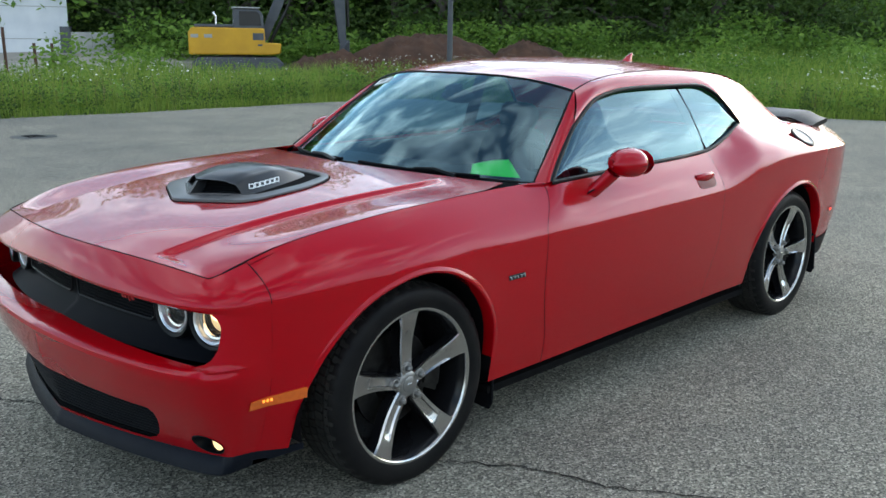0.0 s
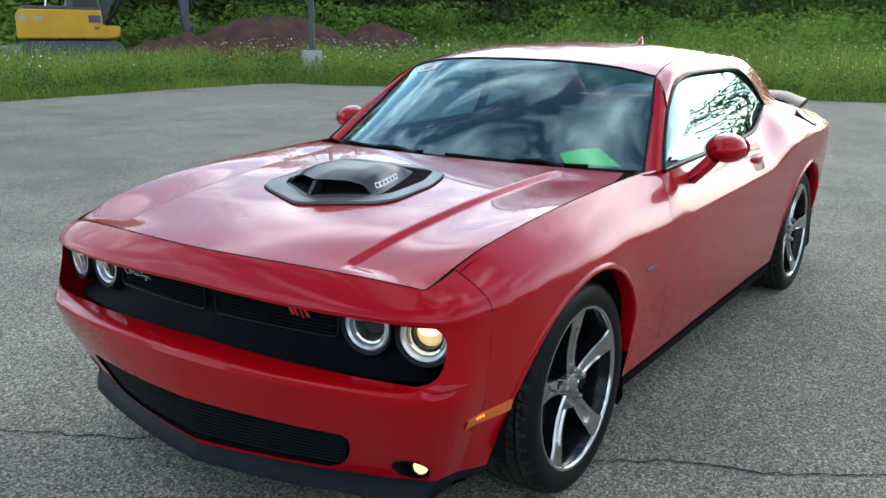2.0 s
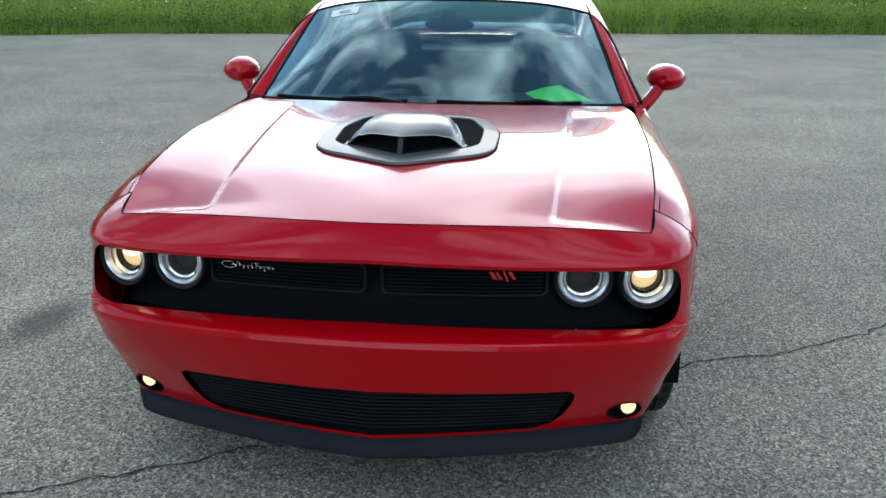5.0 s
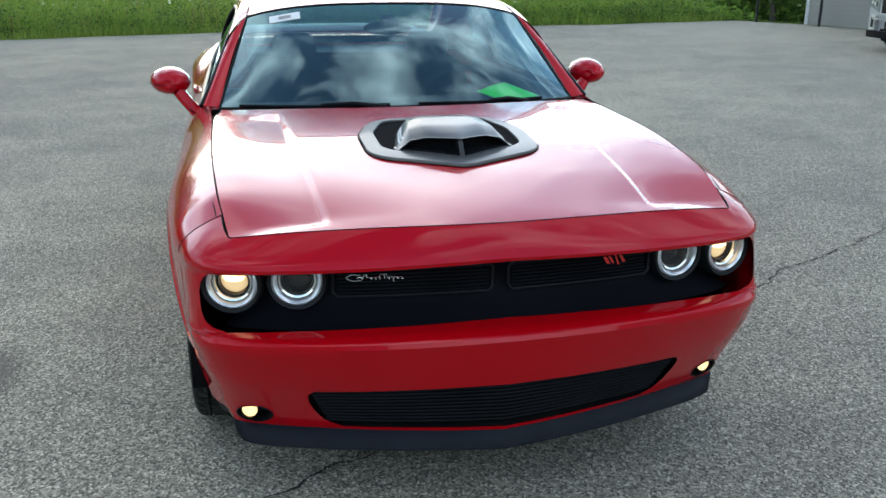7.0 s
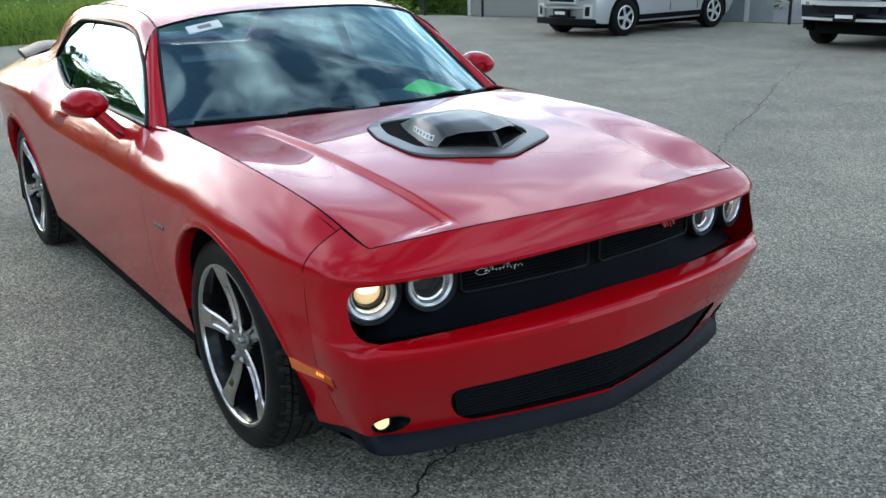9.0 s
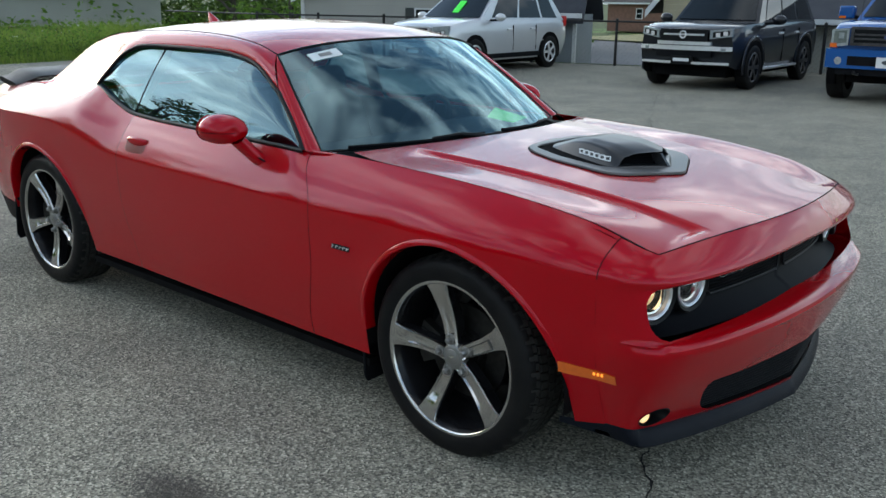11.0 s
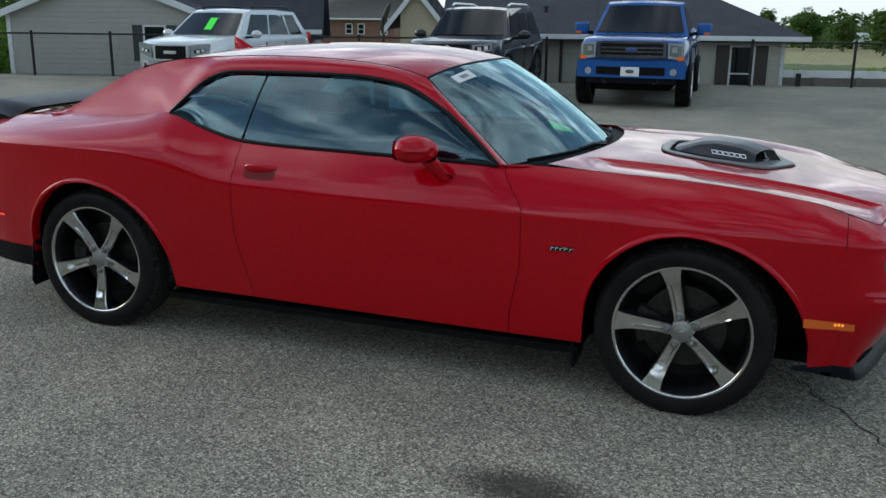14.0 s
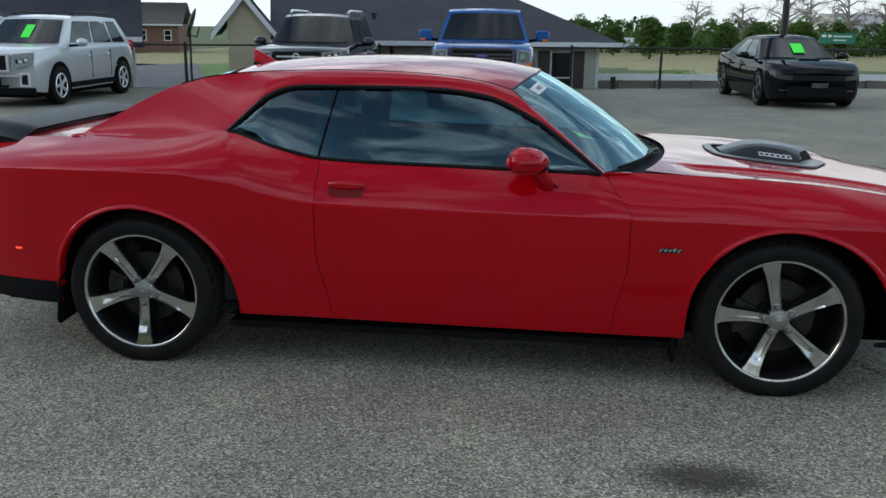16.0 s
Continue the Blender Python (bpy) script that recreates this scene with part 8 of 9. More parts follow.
fb = thing("far_building", "far low white metal building", "building", FAR @ pose(39, 138, -1.6, 0, 0, 8))
part("wall", Shape().box(0, 0, 0, 30, 12, 4.0), WRAP, fb)
part("roof", Shape().prism([(-0.5, -0.5, 4.0), (30.5, -0.5, 4.0), (30.5, 6, 5.4), (-0.5, 6, 5.4)], [(-0.5, 12.5, 4.0), (30.5, 12.5, 4.0), (30.5, 6.1, 5.5), (-0.5, 6.1, 5.5)]), CONCRETE, fb)
fv = thing("far_pickup", "tiny white pickup far across the field", "pickup", FAR @ pose(7.0, 104.5, -1.25, 0, 0, 180))
part("body", Shape().box(-2.5, -0.9, 0.35, 2.5, 0.9, 1.0).box(-0.4, -0.8, 1.0, 1.2, 0.8, 1.65), WRAP, fv, bevel=0.05)
for x in (-1.5, 1.5):
    part("wheel", Shape().spin([(0.001, -0.92), (0.36, -0.92), (0.36, 0.92), (0.001, 0.92)], 16, "y", (x, 0, 0.36)), RUBBER, fv)
SIGN_GREEN = surf("green_sign_face", (0.012, 0.16, 0.095), (0.010, 0.14, 0.08), scale=2, rough=0.5)
sg = thing("road_sign", "green road sign with white strokes on two posts", "road sign", FAR @ pose(16.0, 53.2, 0.0, 0, 0, -13))
part("face", Shape().box(-1.0, -0.02, 0.92, 1.0, 0.02, 1.52), SIGN_GREEN, sg, "green sign face")
for x0, x1, z0, z1 in ((-0.85, -0.62, 1.28, 1.42), (-0.5, -0.32, 1.28, 1.42), (-0.2, 0.8, 1.30, 1.38), (-0.2, 0.5, 1.08, 1.15)):
    part("stroke", Shape().box(x0, -0.028, z0, x1, -0.02, z1), FASCIA, sg)
for x in (-0.7, 0.7):
    part("post", Shape().tube([(x, 0.05, -1.6), (x, 0.05, 1.5)], 0.05, 8), STEEL, sg)
lamp2 = thing("lamp_post", "dark lamp post behind the black sedan", "lamp post", FAR @ pose(6.35, 22.6, -0.05))
part("pole", Shape().tube([(0, 0, -0.2), (0, 0, 8.5)], (0.095, 0.075), 12), BLACK_METAL, lamp2)
part("footing", Shape().spin([(0.3, -0.2), (0.3, 0.5), (0.001, 0.52)], 24, "z"), CONCRETE, lamp2)
bx = solid("utility_box", Shape().box(-0.06, -0.08, 0, 0.06, 0.08, 0.36), BLACK_METAL, "small dark utility box by the house corner", "utility box", bevel=0.02, at=LOT @ pose(1.75, 0.15, 0.0))

# ---- parked vehicles ----
SILVER = surf("silver_paint", (0.56, 0.57, 0.58), (0.52, 0.53, 0.54), scale=1.5, rough=0.32, metal=0.35, coat=1.0)
CHARCOAL = surf("dark_slate_paint", (0.008, 0.010, 0.014), (0.011, 0.013, 0.018), scale=1.5, rough=0.4, coat=1.0, spec=0.1)
BLUE = surf("bright_blue_paint", (0.005, 0.080, 0.29), (0.0045, 0.070, 0.25), scale=1.5, rough=0.45, coat=1.0, spec=0.1)
BLACK_PAINT = surf("gloss_black_paint", (0.006, 0.006, 0.007), (0.008, 0.008, 0.009), scale=1.5, rough=0.3, coat=0.55, spec=0.0)
CAR_CHROME = surf("bright_trim", (0.78, 0.79, 0.80), (0.68, 0.69, 0.70), scale=8, rough=0.28, metal=0.55)
LAMP_CLEAR = surf("clear_lamp", (0.34, 0.37, 0.37), (0.22, 0.25, 0.26), scale=14, rough=0.12, coat=1.0)
LAMP_GREY = surf("smoky_lamp", (0.16, 0.18, 0.17), (0.10, 0.12, 0.12), scale=14, rough=0.15, coat=1.0)
ALLOY_DARK = surf("dark_alloy", (0.06, 0.06, 0.065), (0.1, 0.1, 0.105), scale=9, rough=0.35, metal=0.8)
PLATE = surf("white_plate", (0.72, 0.73, 0.74), (0.65, 0.66, 0.67), scale=9, rough=0.5)

VEH_TYRE = {}


def road_wheel(parent, x, y, r, rim, spokes, material, n_side):
    """Tyre, dished rim and spokes; the outer face looks to n_side."""
    key = (round(r, 3), round(rim, 3), spokes, material.name)
    if key not in VEH_TYRE:
        t = Shape().spin([(rim - 0.01, 0.08), (rim + 0.01, 0.105), (r - 0.05, 0.115), (r - 0.012, 0.10), (r, 0.075), (r, -0.075), (r - 0.012, -0.10), (rim, -0.10)], 40).mesh("tyre", 1e-5, 40)
        t.materials.append(RUBBER)
        w = Shape().spin([(rim, 0.085), (rim - 0.012, 0.098), (rim - 0.03, 0.085), (rim - 0.035, 0.0), (0.001, 0.0)], 36).mesh("wheel", 1e-5, 40)
        w.materials.append(WELL)
        s = Shape()
        for k in range(spokes):
            a = 2 * math.pi * k / spokes
            c, q = math.cos(a), math.sin(a)
            rows = []
            for rr, hw, yy2 in ((0.03, 0.042, 0.100), (rim * 0.5, 0.032, 0.106), (rim - 0.015, 0.046, 0.108)):
                rows.append([(rr * c - u * q, v2, rr * q + u * c) for u, v2 in ((-hw, yy2 - 0.025), (-hw * 0.8, yy2), (hw * 0.8, yy2), (hw, yy2 - 0.025))])
            s.grid(rows)
        s.spin([(0.001, 0.112), (0.05, 0.107), (0.06, 0.09)], 20)
        s.spin([(rim - 0.030, 0.098), (rim - 0.014, 0.112), (rim + 0.002, 0.10)], 36)
        s = s.mesh("spokes", 1e-5, 35)
        s.materials.append(material)
        VEH_TYRE[key] = (w, t, s)
    w, t, s = VEH_TYRE[key]
    ob = part("wheel", w, WELL, parent, at=pose(x, y, r, 0, 0, 0 if n_side > 0 else 180) @ Matrix.Diagonal((1, 1.3 if r > 0.4 else 1.0, 1, 1)))
    part("tyre", t, RUBBER, ob)
    part("spokes", s, material, ob)


class Vehicle:
    """A body lofted along its length: x ahead, y left. Top line, widths and floor are curves of x."""

    def __init__(self, root, paint, top, width, floor, x0, x1, bow=0.10, tuck=0.06):
        self.root, self.paint = root, paint
        self.top, self.width, self.floor, self.x0, self.x1, self.bow = top, width, floor, x0, x1, bow
        rows = []
        for x in np.r_[np.linspace(x0, x0 + 0.15, 4), np.linspace(x0 + 0.25, x1 - 0.25, 26), np.linspace(x1 - 0.15, x1, 5)]:
            rows.append(self.section(x, tuck))
        rows = np.array(rows)
        s = Shape().grid(rows)
        s.poly(rows[0]).poly(rows[-1])
        part("body", s, paint, root, smooth=35, away=(0, 0, 0.7))
        zf = float(floor((x0 + x1) / 2))
        part("underbody", Shape().box(x0 + 0.3, -0.68, 0.62 * zf, x1 - 0.35, 0.68, zf + 0.05), WELL, root)

    def section(self, x, tuck=0.06):
        zb, zt, w = float(self.floor(x)), float(self.top(x)), float(self.width(x))
        h = zt - zb
        half = [(w - tuck, zb), (w - tuck * 0.3, zb + 0.18 * h), (w, zb + 0.45 * h), (w - 0.01, zb + 0.68 * h), (w - 0.035, zb + 0.90 * h), (w - 0.075, zt - 0.012), (w - 0.12, zt), (w * 0.5, zt + 0.02), (0, zt + 0.028)]
        front = max(0.0, (x - (self.x1 - 0.5)) / 0.5)
        pts = [(x - front * self.bow * (y / w) ** 2, y, z) for y, z in half]
        return pts + [(a, -b, c) for a, b, c in pts[-2::-1]]

    def face_x(self, y):
        w = float(self.width(self.x1))
        return self.x1 - self.bow * (y / w) ** 2

    def slab(self, name, y0, y1, z0, z1, material, parent=None, out=0.012, label="", z0b=None, z1b=None, lean=0.0):
        """A plate that follows the front, between two widths and heights; z0b, z1b are the heights at y1."""
        n = 8
        f, b = [], []
        for k in range(n):
            t = k / (n - 1)
            y = y0 + (y1 - y0) * t
            lo, hi = z0 + ((z0b if z0b is not None else z0) - z0) * t, z1 + ((z1b if z1b is not None else z1) - z1) * t
            f.append([(self.face_x(y) + out, y, lo), (self.face_x(y) + out - lean, y, hi)])
            b.append([(self.face_x(y) - 0.05, y, lo), (self.face_x(y) - 0.05 - lean, y, hi)])
        f, b = np.array(f), np.array(b)
        s = Shape().grid(f).grid(b, flip=True)
        s.grid([f[:, 0], b[:, 0]]).grid([f[:, 1], b[:, 1]]).grid([f[0], b[0]]).grid([f[-1], b[-1]])
        return part(name, s, material, parent or self.root, label, weld=1e-4)

    def cabin(self, a, b, c, d, wb, wr, panes, back_lean=0.0, name="cabin"):
        """a, b: foot and head of the windshield; c, d: head and foot of the tail (x, z). panes: splits of the side glass."""
        P = {}
        for sgn in (1, -1):
            P[sgn] = [(a[0], sgn * wb, a[1]), (b[0], sgn * wr, b[1]), (b[0] - 0.25, sgn * wr, b[1] + 0.045), ((b[0] + c[0]) / 2, sgn * wr, max(b[1], c[1]) + 0.06), (c[0], sgn * wr, c[1] + 0.02), (d[0], sgn * wb, d[1])]
        s = Shape()
        s.poly(P[1]).poly(P[-1][::-1])
        for i in range(5):
            l0, l1, r0, r1 = P[1][i], P[1][i + 1], P[-1][i], P[-1][i + 1]
            n = 7
            s.grid([[tuple(np.array(l) * (1 - t) + np.array(r) * t + np.array((0.09 if k < 1 and i == 0 else (0.03 if i < 2 and k == 1 - 0 else 0.0), 0, 0.03 if 1 <= i + k <= 4 else 0.0)) * (4 * t * (1 - t))) for t in np.linspace(0, 1, n)] for k, (l, r) in enumerate(((l0, r0), (l1, r1)))])
        cab = part(name, s, self.paint, self.root, smooth=30, weld=1e-4)
        # windshield
        rows = []
        for k in (0.08, 0.36, 0.64, 0.92):
            x, z, w = a[0] + (b[0] - a[0]) * k, a[1] + (b[1] - a[1]) * k, wb + (wr - wb) * k - 0.07
            rows.append([(x + (0.09 - 0.06 * k) * (1 - (y / (w + 0.07)) ** 2) + 0.012, y, z + 0.010 + 0.02 * k * (1 - (y / (w + 0.07)) ** 2)) for y in np.linspace(-w, w, 11)])
        part("windshield", Shape().grid(rows), FAR_GLASS, cab, "dark windshield", smooth=60)
        for sgn in (1, -1):
            for t0, t1 in panes:
                pts = []
                for tt, kk in ((t0, 0.10), (t1, 0.10), (t1, 0.86), (t0, 0.86)):
                    lo = np.array((a[0] + (d[0] - a[0]) * tt, sgn * wb, a[1] + (d[1] - a[1]) * tt))
                    hi = np.array((b[0] + (c[0] - b[0]) * tt, sgn * wr, b[1] + 0.03))
                    pts.append(lo + (hi - lo) * kk + (0, sgn * 0.006, 0))
                part("side_window", Shape().prism(pts, [p - np.array((0, sgn * 0.02, 0)) for p in pts]), FAR_GLASS, cab, "dark side window")
        return cab

    def wheels(self, xf, xr, r, rim, spokes, material, arch, trim):
        for x in (xf, xr):
            w = float(self.width(x))
            for sgn in (1, -1):
                a = np.linspace(-0.35, math.pi + 0.35, 28)
                disc = [(x + arch * math.cos(q), sgn * (w + 0.004), r + 0.02 + arch * math.sin(q)) for q in a]
                part("wheel_arch", Shape().prism(disc, [(p[0], sgn * (w - 0.12), p[2]) for p in disc]), WELL, self.root)
                if trim:
                    band = Shape().grid([[(x + q2 * math.cos(q), sgn * (w + 0.012), r + 0.02 + q2 * math.sin(q)) for q in np.linspace(-0.25, math.pi + 0.25, 28)] for q2 in (arch - 0.005, arch + 0.07)])
                    part("arch_trim", band, trim, self.root, thick=0.02)
                road_wheel(self.root, x, sgn * (w - 0.09), r, rim, spokes, material, sgn)

    def mirror(self, x, z, size=(0.09, 0.12, 0.08), material=None, reach=0.16):
        for sgn in (1, -1):
            y = sgn * (float(self.width(x)) + reach)
            m = part("door_mirror", Shape().ball((0, 0, 0), size, 14, 10), material or self.paint, self.root, at=pose(x, y, z))
            part("arm", Shape().tube([(0, 0, -size[2] * 0.6), (0.03, -sgn * (reach + 0.10), -size[2] * 0.8)], 0.028, 6), BLACK_TRIM, m)

    def belt_parts(self, doors, z, chrome=None):
        for sgn in (1, -1):
            for x in doors:
                w = float(self.width(x))
                part("door_seam", Shape().box(x - 0.004, sgn * (w - 0.02), 0.45, x + 0.004, sgn * (w + 0.0015), z), WELL, self.root)
                part("door_handle", Shape().box(x + 0.06, sgn * (w - 0.02), z - 0.10, x + 0.24, sgn * (w + 0.025), z - 0.06), chrome or self.paint, self.root, bevel=0.01)


def facing_lot(x, y, turn=0.0):
    return pose(x, y, 0, 0, 0, -90 + turn)


# silver crossover: nose at x = 2.35
car = thing("crossover", "silver crossover parked facing out, green card in its windshield", "car", facing_lot(-9.95, 13.2, 2.5), "parked vehicles")
V = Vehicle(car, SILVER, fn([-2.3, -1.9, 0.9, 1.25, 1.8, 2.2, 2.32], [1.02, 1.10, 1.10, 1.12, 1.07, 1.00, 0.93]), fn([-2.3, -2.0, 0, 1.9, 2.32], [0.80, 0.90, 0.925, 0.915, 0.83]), fn([-2.3, -1.9, 1.9, 2.32], [0.42, 0.26, 0.26, 0.30]), -2.3, 2.32, 0.14)
V.cabin((1.12, 1.10), (0.42, 1.61), (-1.75, 1.60), (-2.12, 1.06), 0.84, 0.66, ((0.10, 0.40), (0.43, 0.70), (0.73, 0.92)))
V.wheels(1.43, -1.43, 0.365, 0.235, 5, CAR_CHROME, 0.43, None)
V.slab("bumper", -0.80, 0.80, 0.24, 0.36, BLACK_TRIM, out=0.03)
V.slab("bumper_crease", -0.62, 0.62, 0.565, 0.60, SILVER, None, 0.045)
V.slab("lower_intake", -0.34, 0.34, 0.37, 0.41, BLACK_TRIM, None, 0.02)
g = V.slab("grille", -0.36, 0.36, 0.66, 0.95, BLACK_SATIN, out=0.02, label="black grille in a bright frame")
for z in (0.655, 0.945):
    V.slab("frame", -0.38, 0.38, z, z + 0.03, CAR_CHROME, g, 0.028)
for sgn in (1, -1):
    V.slab("frame", sgn * 0.36, sgn * 0.40, 0.66, 0.97, CAR_CHROME, g, 0.028)
V.slab("emblem", -0.14, 0.14, 0.79, 0.85, CAR_CHROME, g, 0.030, "plain emblem bar")
for sgn in (1, -1):
    V.slab("headlight", sgn * 0.47, sgn * 0.81, 0.70, 0.97, LAMP_CLEAR, None, 0.016, "clear headlight", 0.80, 1.0)
    V.slab("lamp_dark", sgn * 0.52, sgn * 0.74, 0.80, 0.87, BLACK_SATIN, None, 0.020, "", 0.83, 0.90)
    V.slab("lamp_eye", sgn * 0.57, sgn * 0.64, 0.815, 0.87, CAR_CHROME, None, 0.024)
    V.slab("lamp_eye", sgn * 0.67, sgn * 0.73, 0.835, 0.89, CAR_CHROME, None, 0.024)
    V.slab("fog_frame", sgn * 0.56, sgn * 0.74, 0.38, 0.64, CAR_CHROME, None, 0.010)
    V.slab("fog_light", sgn * 0.60, sgn * 0.70, 0.42, 0.60, BLACK_SATIN, None, 0.014)
V.slab("plate", -0.20, 0.20, 0.40, 0.54, BLACK_SATIN, None, 0.035)
V.slab("plate_bar", -0.14, 0.14, 0.44, 0.50, PLATE, None, 0.040)
V.mirror(0.78, 1.16, (0.10, 0.12, 0.085))
V.belt_parts((0.05, -0.85), 0.98, CAR_CHROME)
for sgn in (1, -1):
    part("roof_rail", Shape().tube([(0.10, sgn * 0.60, 1.70), (-0.1, sgn * 0.62, 1.735), (-1.4, sgn * 0.62, 1.73), (-1.6, sgn * 0.60, 1.69)], 0.022, 8), BLACK_SATIN, car)
    part("tail_light", Shape().box(-2.25, sgn * 0.70, 0.92, -2.12, sgn * 0.850, 1.16), SCRIPT_RED, car, bevel=0.02)
    part("side_moulding", Shape().box(-1.0, sgn * 0.90, 0.30, 1.0, sgn * 0.93, 0.40), BLACK_TRIM, car, bevel=0.01)
solid("price_card", Shape().box(-0.008, -0.085, -0.19, 0.008, 0.085, 0.20), GREEN_CARD, "fluorescent green card behind a windshield", "card", group="price cards", at=car.matrix_basis @ pose(0.885, 0.06, 1.36, 0, -52, 0))

# dark body-on-frame off-roader
car = thing("off_roader", "dark slate off-roader with a bright barred grille", "car", facing_lot(-4.50, 14.40, 3.0), "parked vehicles")
V = Vehicle(car, CHARCOAL, fn([-2.4, -2.1, 0.8, 1.2, 1.9, 2.25, 2.36], [1.10, 1.16, 1.16, 1.17, 1.13, 1.06, 0.98]), fn([-2.4, -2.1, 0, 1.9, 2.36], [0.84, 0.93, 0.955, 0.95, 0.87]), fn([-2.4, -1.9, 1.9, 2.36], [0.52, 0.36, 0.36, 0.44]), -2.4, 2.36, 0.15)
V.cabin((0.98, 1.16), (0.42, 1.70), (-2.0, 1.68), (-2.25, 1.14), 0.83, 0.66, ((0.10, 0.36), (0.39, 0.64), (0.68, 0.93)))
V.wheels(1.42, -1.37, 0.395, 0.265, 6, ALLOY_DARK, 0.47, CHARCOAL)
g = V.slab("grille", -0.44, 0.44, 0.80, 1.06, BLACK_SATIN, None, 0.015, "dark grille with bright bars")
V.slab("bar", -0.50, 0.50, 0.79, 0.85, CAR_CHROME, g, 0.03)
V.slab("bar", -0.38, 0.38, 0.955, 0.985, CAR_CHROME, g, 0.028)
part("emblem", Shape().spin([(0.045, 0.0), (0.06, 0.012), (0.07, 0.0)], 24, "x", (V.face_x(0) + 0.03, 0, 0.97)), CAR_CHROME, g, "plain bright oval")
for sgn in (1, -1):
    V.slab("headlight", sgn * 0.48, sgn * 0.84, 0.90, 1.05, LAMP_CLEAR, None, 0.02, "clear headlight", 0.95, 1.09)
    V.slab("lamp_dark", sgn * 0.53, sgn * 0.80, 0.925, 1.02, BLACK_SATIN, None, 0.024, "", 0.975, 1.05)
    V.slab("lamp_eye", sgn * 0.58, sgn * 0.65, 0.94, 1.01, CAR_CHROME, None, 0.028)
    V.slab("lamp_eye", sgn * 0.70, sgn * 0.77, 0.965, 1.035, CAR_CHROME, None, 0.028)
    V.slab("fog_light", sgn * 0.60, sgn * 0.84, 0.66, 0.78, BLACK_SATIN, None, 0.03)
    V.slab("fog_lens", sgn * 0.68, sgn * 0.76, 0.69, 0.75, LAMP_CLEAR, None, 0.036)
V.slab("bumper_bar", -0.86, 0.86, 0.70, 0.775, CAR_CHROME, None, 0.035, "bright bumper bar")
V.slab("lower_grille", -0.52, 0.52, 0.58, 0.69, BLACK_TRIM, None, 0.02)
V.slab("bumper_bar", -0.82, 0.82, 0.46, 0.50, CAR_CHROME, None, 0.03)
V.slab("plate", -0.19, 0.19, 0.46, 0.60, BLACK_SATIN, None, 0.045)
V.slab("plate_bar", -0.15, 0.15, 0.505, 0.56, PLATE, None, 0.05)
V.mirror(0.72, 1.22, (0.09, 0.13, 0.09))
V.belt_parts((-0.05, -0.95), 1.05, CAR_CHROME)
for sgn in (1, -1):
    part("roof_rail", Shape().tube([(0.10, sgn * 0.60, 1.79), (-0.1, sgn * 0.62, 1.835), (-1.6, sgn * 0.62, 1.83), (-1.9, sgn * 0.60, 1.78)], 0.025, 8), CAR_CHROME, car)
    part("side_step", Shape().box(-0.85, sgn * 0.88, 0.33, 0.95, sgn * 0.99, 0.38), CAR_CHROME, car, "bright side step", bevel=0.015)

# blue full-size pickup
car = thing("pickup_truck", "bright blue pickup truck with a black grille", "truck", facing_lot(-1.06, 14.80, 3.5), "parked vehicles")
V = Vehicle(car, BLUE, fn([-2.9, -0.8, -0.7, 1.3, 1.6, 2.5, 2.78, 2.85], [1.38, 1.38, 1.22, 1.24, 1.27, 1.23, 1.16, 1.10]), fn([-2.9, 0, 2.2, 2.85], [0.98, 1.0, 0.985, 0.92]), fn([-2.9, -1.9, 1.9, 2.85], [0.62, 0.50, 0.50, 0.54]), -2.9, 2.85, 0.10, 0.05)
V.cabin((1.42, 1.26), (0.72, 1.84), (-0.95, 1.84), (-1.12, 1.25), 0.90, 0.72, ((0.12, 0.52), (0.56, 0.90)))
V.wheels(1.95, -1.75, 0.41, 0.26, 6, CAR_CHROME, 0.49, None)
g = V.slab("grille", -0.56, 0.56, 0.93, 1.17, BLACK_SATIN, None, 0.02, "black grille in a heavy frame")
for z0, z1 in ((0.90, 0.945), (1.145, 1.185)):
    V.slab("frame", -0.60, 0.60, z0, z1, ALLOY_DARK, g, 0.035)
for z in (0.99, 1.055):
    V.slab("bar", -0.54, 0.54, z, z + 0.028, ALLOY_DARK, g, 0.03)
for sgn in (1, -1):
    V.slab("frame", sgn * 0.55, sgn * 0.60, 0.92, 1.17, ALLOY_DARK, g, 0.035)
    V.slab("headlight", sgn * 0.63, sgn * 0.90, 0.90, 1.16, LAMP_CLEAR, None, 0.018, "clear headlight", 0.86, 1.14)
    V.slab("lamp_dark", sgn * 0.66, sgn * 0.86, 0.94, 1.13, LAMP_GREY, None, 0.022, "", 0.91, 1.11)
    V.slab("lamp_eye", sgn * 0.70, sgn * 0.78, 1.00, 1.09, LAMP_CLEAR, None, 0.027)
    V.slab("marker", sgn * 0.80, sgn * 0.91, 0.86, 0.93, AMBER, None, 0.022)
    part("fog_light", Shape().spin([(0.001, 0.0), (0.055, 0.0), (0.065, -0.02)], 20, "x", (V.face_x(0.72) + 0.075, sgn * 0.74, 0.66)), LAMP_CLEAR, car)
part("emblem", Shape().ball((V.face_x(0) + 0.04, 0, 1.037), (0.012, 0.105, 0.042), 20, 10), surf("blue_oval", (0.02, 0.05, 0.2), (0.02, 0.05, 0.18), rough=0.3, coat=1.0), g, "plain blue oval")
V.slab("bumper", -0.95, 0.95, 0.55, 0.84, BLUE, None, 0.07, "blue front bumper")
V.slab("bumper_opening", -0.60, 0.60, 0.60, 0.74, BLACK_TRIM, None, 0.075)
V.slab("bumper_lower", -0.78, 0.78, 0.45, 0.56, BLACK_TRIM, None, 0.03)
V.slab("plate", -0.16, 0.16, 0.58, 0.74, PLATE, None, 0.085, "white plate with a plain dark oval")
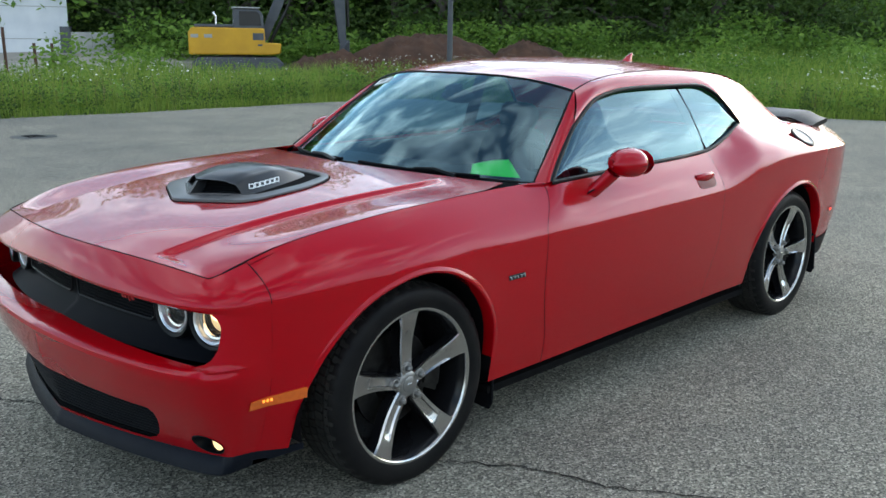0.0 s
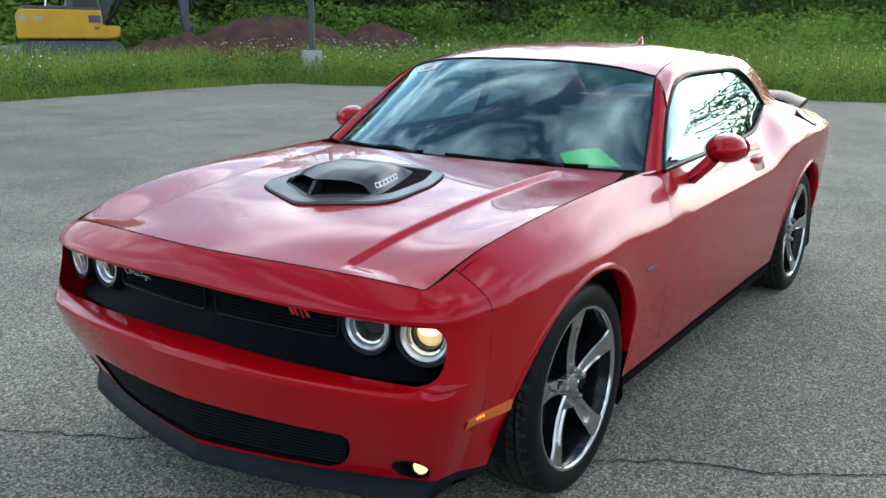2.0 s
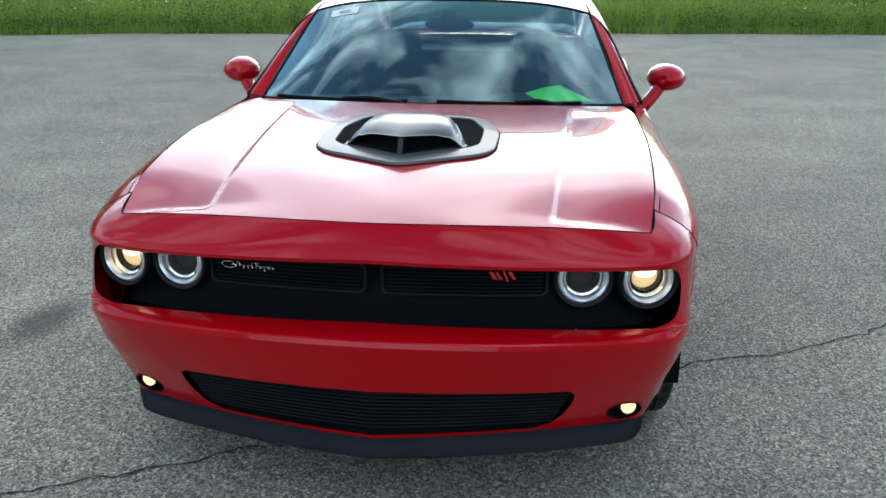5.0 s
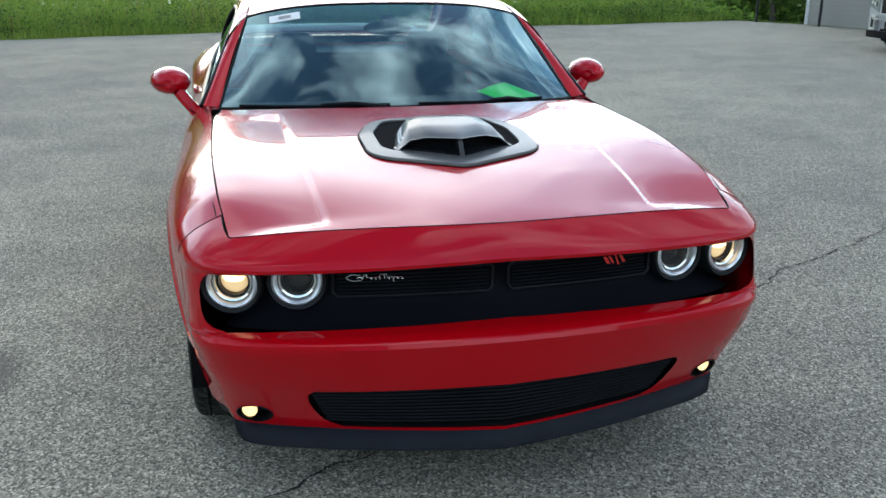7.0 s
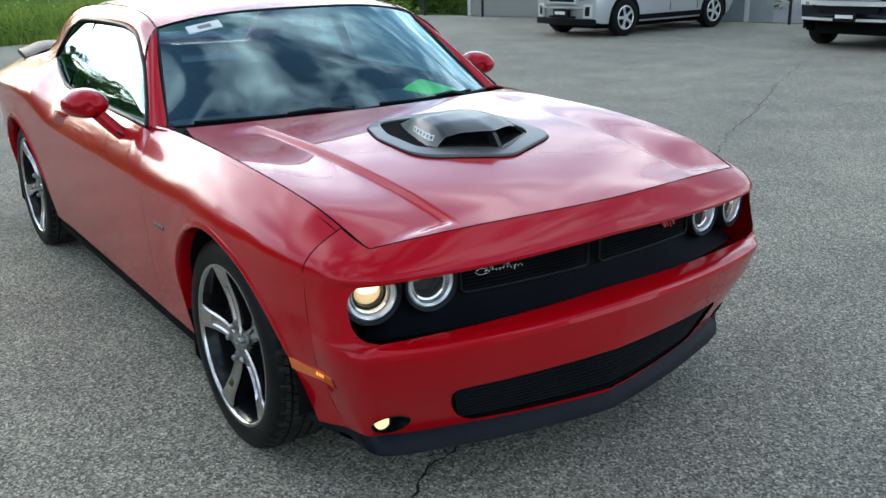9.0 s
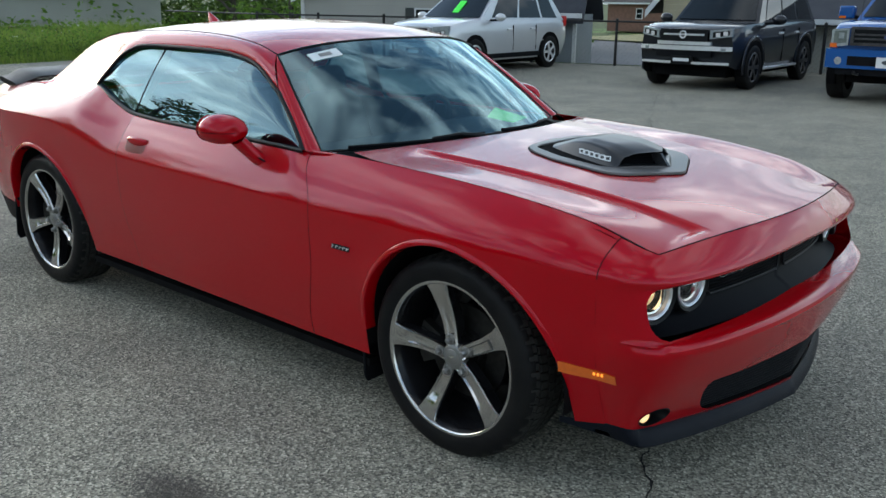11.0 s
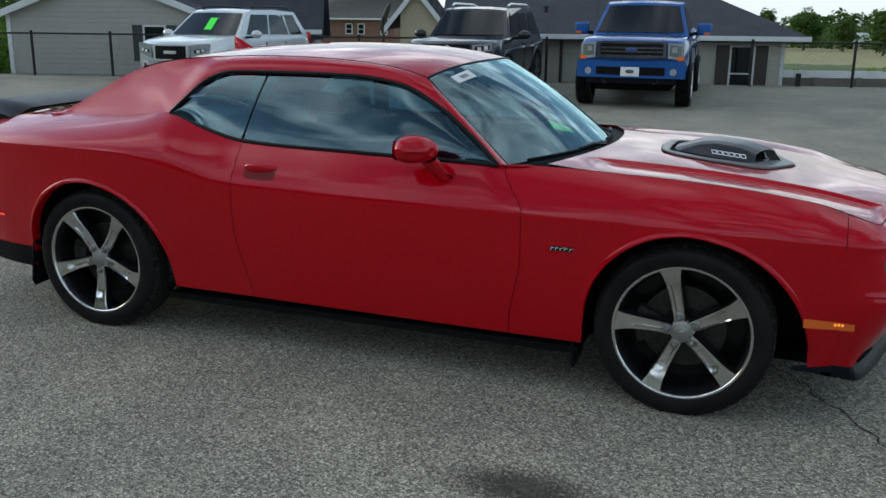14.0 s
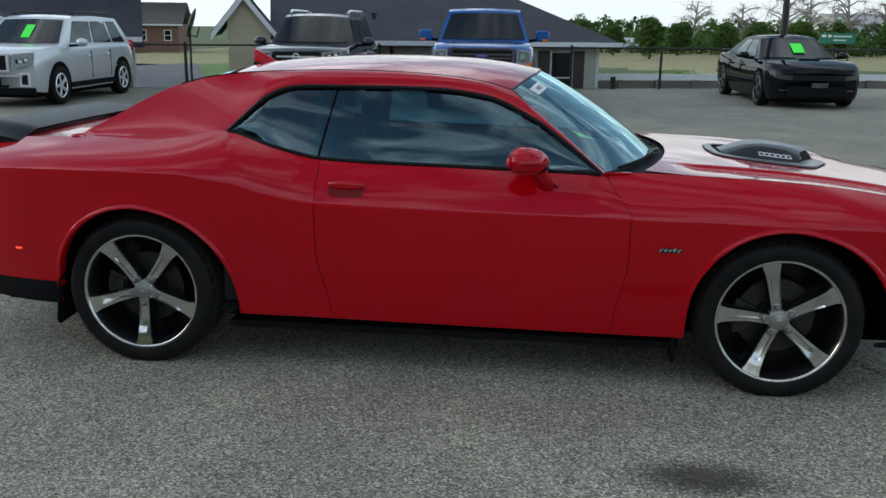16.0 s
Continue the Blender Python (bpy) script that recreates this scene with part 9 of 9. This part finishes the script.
part("plate_mark", Shape().ball((V.face_x(0) + 0.09, 0, 0.665), (0.006, 0.08, 0.035), 18, 8), MACHINE_GREY, car)
for sgn in (1, -1):
    part("tow_hook", Shape().tube([(V.x1 - 0.02, sgn * 0.48, 0.50), (V.x1 + 0.07, sgn * 0.48, 0.48), (V.x1 + 0.05, sgn * 0.42, 0.46), (V.x1 - 0.02, sgn * 0.42, 0.47)], 0.02, 6), BLACK_METAL, car)
    m = part("door_mirror", Shape().box(-0.09, -0.13, -0.11, 0.09, 0.13, 0.11), BLUE, car, "large blue door mirror", at=pose(1.0, sgn * 1.17, 1.38), bevel=0.035)
    part("arm", Shape().tube([(0, 0, -0.06), (0.02, -sgn * 0.28, -0.1)], 0.035, 6), BLACK_TRIM, m)
    part("turn_lamp", Shape().box(0.06, sgn * 0.0, -0.10, 0.094, sgn * 0.11, -0.06), AMBER, m)
V.belt_parts((0.05,), 1.12, BLACK_SATIN)
part("bed_floor", Shape().box(-2.8, -0.85, 1.0, -1.2, 0.85, 1.05), BLACK_TRIM, car)
hoodline = Shape()
for sgn in (1, -1):
    hoodline.tube([(2.7, sgn * 0.52, 1.20), (2.2, sgn * 0.55, 1.268), (1.6, sgn * 0.58, 1.295)], 0.014, 6)
part("hood_crease", hoodline, BLUE, car)
part("aerial", Shape().tube([(1.5, -0.82, 1.26), (1.25, -0.84, 1.9)], 0.006, 5), BLACK_METAL, car)

# gloss black sedan
car = thing("black_sedan", "gloss black sedan with a hood scoop, green card in its windshield", "car", facing_lot(5.55, 16.85, 4.0), "parked vehicles")
V = Vehicle(car, BLACK_PAINT, fn([-2.5, -2.2, -1.4, -0.5, 0.9, 1.5, 2.2, 2.45, 2.52], [0.86, 1.00, 1.02, 0.94, 0.93, 0.95, 0.86, 0.78, 0.70]), fn([-2.5, -2.2, 0, 1.9, 2.3, 2.52], [0.78, 0.91, 0.945, 0.945, 0.90, 0.80]), fn([-2.5, -1.9, 1.9, 2.52], [0.34, 0.20, 0.18, 0.20]), -2.5, 2.52, 0.22)
V.cabin((1.05, 0.94), (0.25, 1.36), (-0.85, 1.36), (-1.75, 1.00), 0.82, 0.60, ((0.12, 0.42), (0.45, 0.74)))
V.wheels(1.53, -1.52, 0.355, 0.262, 5, ALLOY_DARK, 0.40, None)
g = V.slab("grille", -0.62, 0.62, 0.58, 0.68, BLACK_SATIN, None, 0.012, "black slotted grille")
V.slab("lower_grille", -0.60, 0.60, 0.26, 0.46, BLACK_TRIM, None, 0.012)
V.slab("plate", -0.16, 0.16, 0.44, 0.53, ALLOY_DARK, None, 0.03)
for sgn in (1, -1):
    V.slab("headlight", sgn * 0.52, sgn * 0.80, 0.585, 0.67, ALLOY_DARK, None, 0.016, "dark headlight", 0.60, 0.69)
    V.slab("fog_bar", sgn * 0.58, sgn * 0.74, 0.36, 0.385, ALLOY_DARK, None, 0.016)
part("hood_vent", Shape().prism([(1.75, -0.22, 0.955), (1.75, 0.22, 0.955), (1.45, 0.24, 0.985), (1.45, -0.24, 0.985)], [(1.78, -0.2, 0.985), (1.78, 0.2, 0.985), (1.45, 0.2, 1.005), (1.45, -0.2, 1.005)]), BLACK_SATIN, car, bevel=0.01)
V.mirror(0.72, 1.02, (0.08, 0.11, 0.07), None, 0.12)
V.belt_parts((0.0, -1.0), 0.88)
part("spoiler", Shape().box(-2.52, -0.75, 1.03, -2.30, 0.75, 1.06), BLACK_PAINT, car, bevel=0.01)
solid("price_card", Shape().box(-0.008, -0.12, -0.19, 0.008, 0.12, 0.20), GREEN_CARD, "fluorescent green card behind a windshield", "card", group="price cards", at=car.matrix_basis @ pose(0.78, 0.05, 1.17, 0, -62, 0))
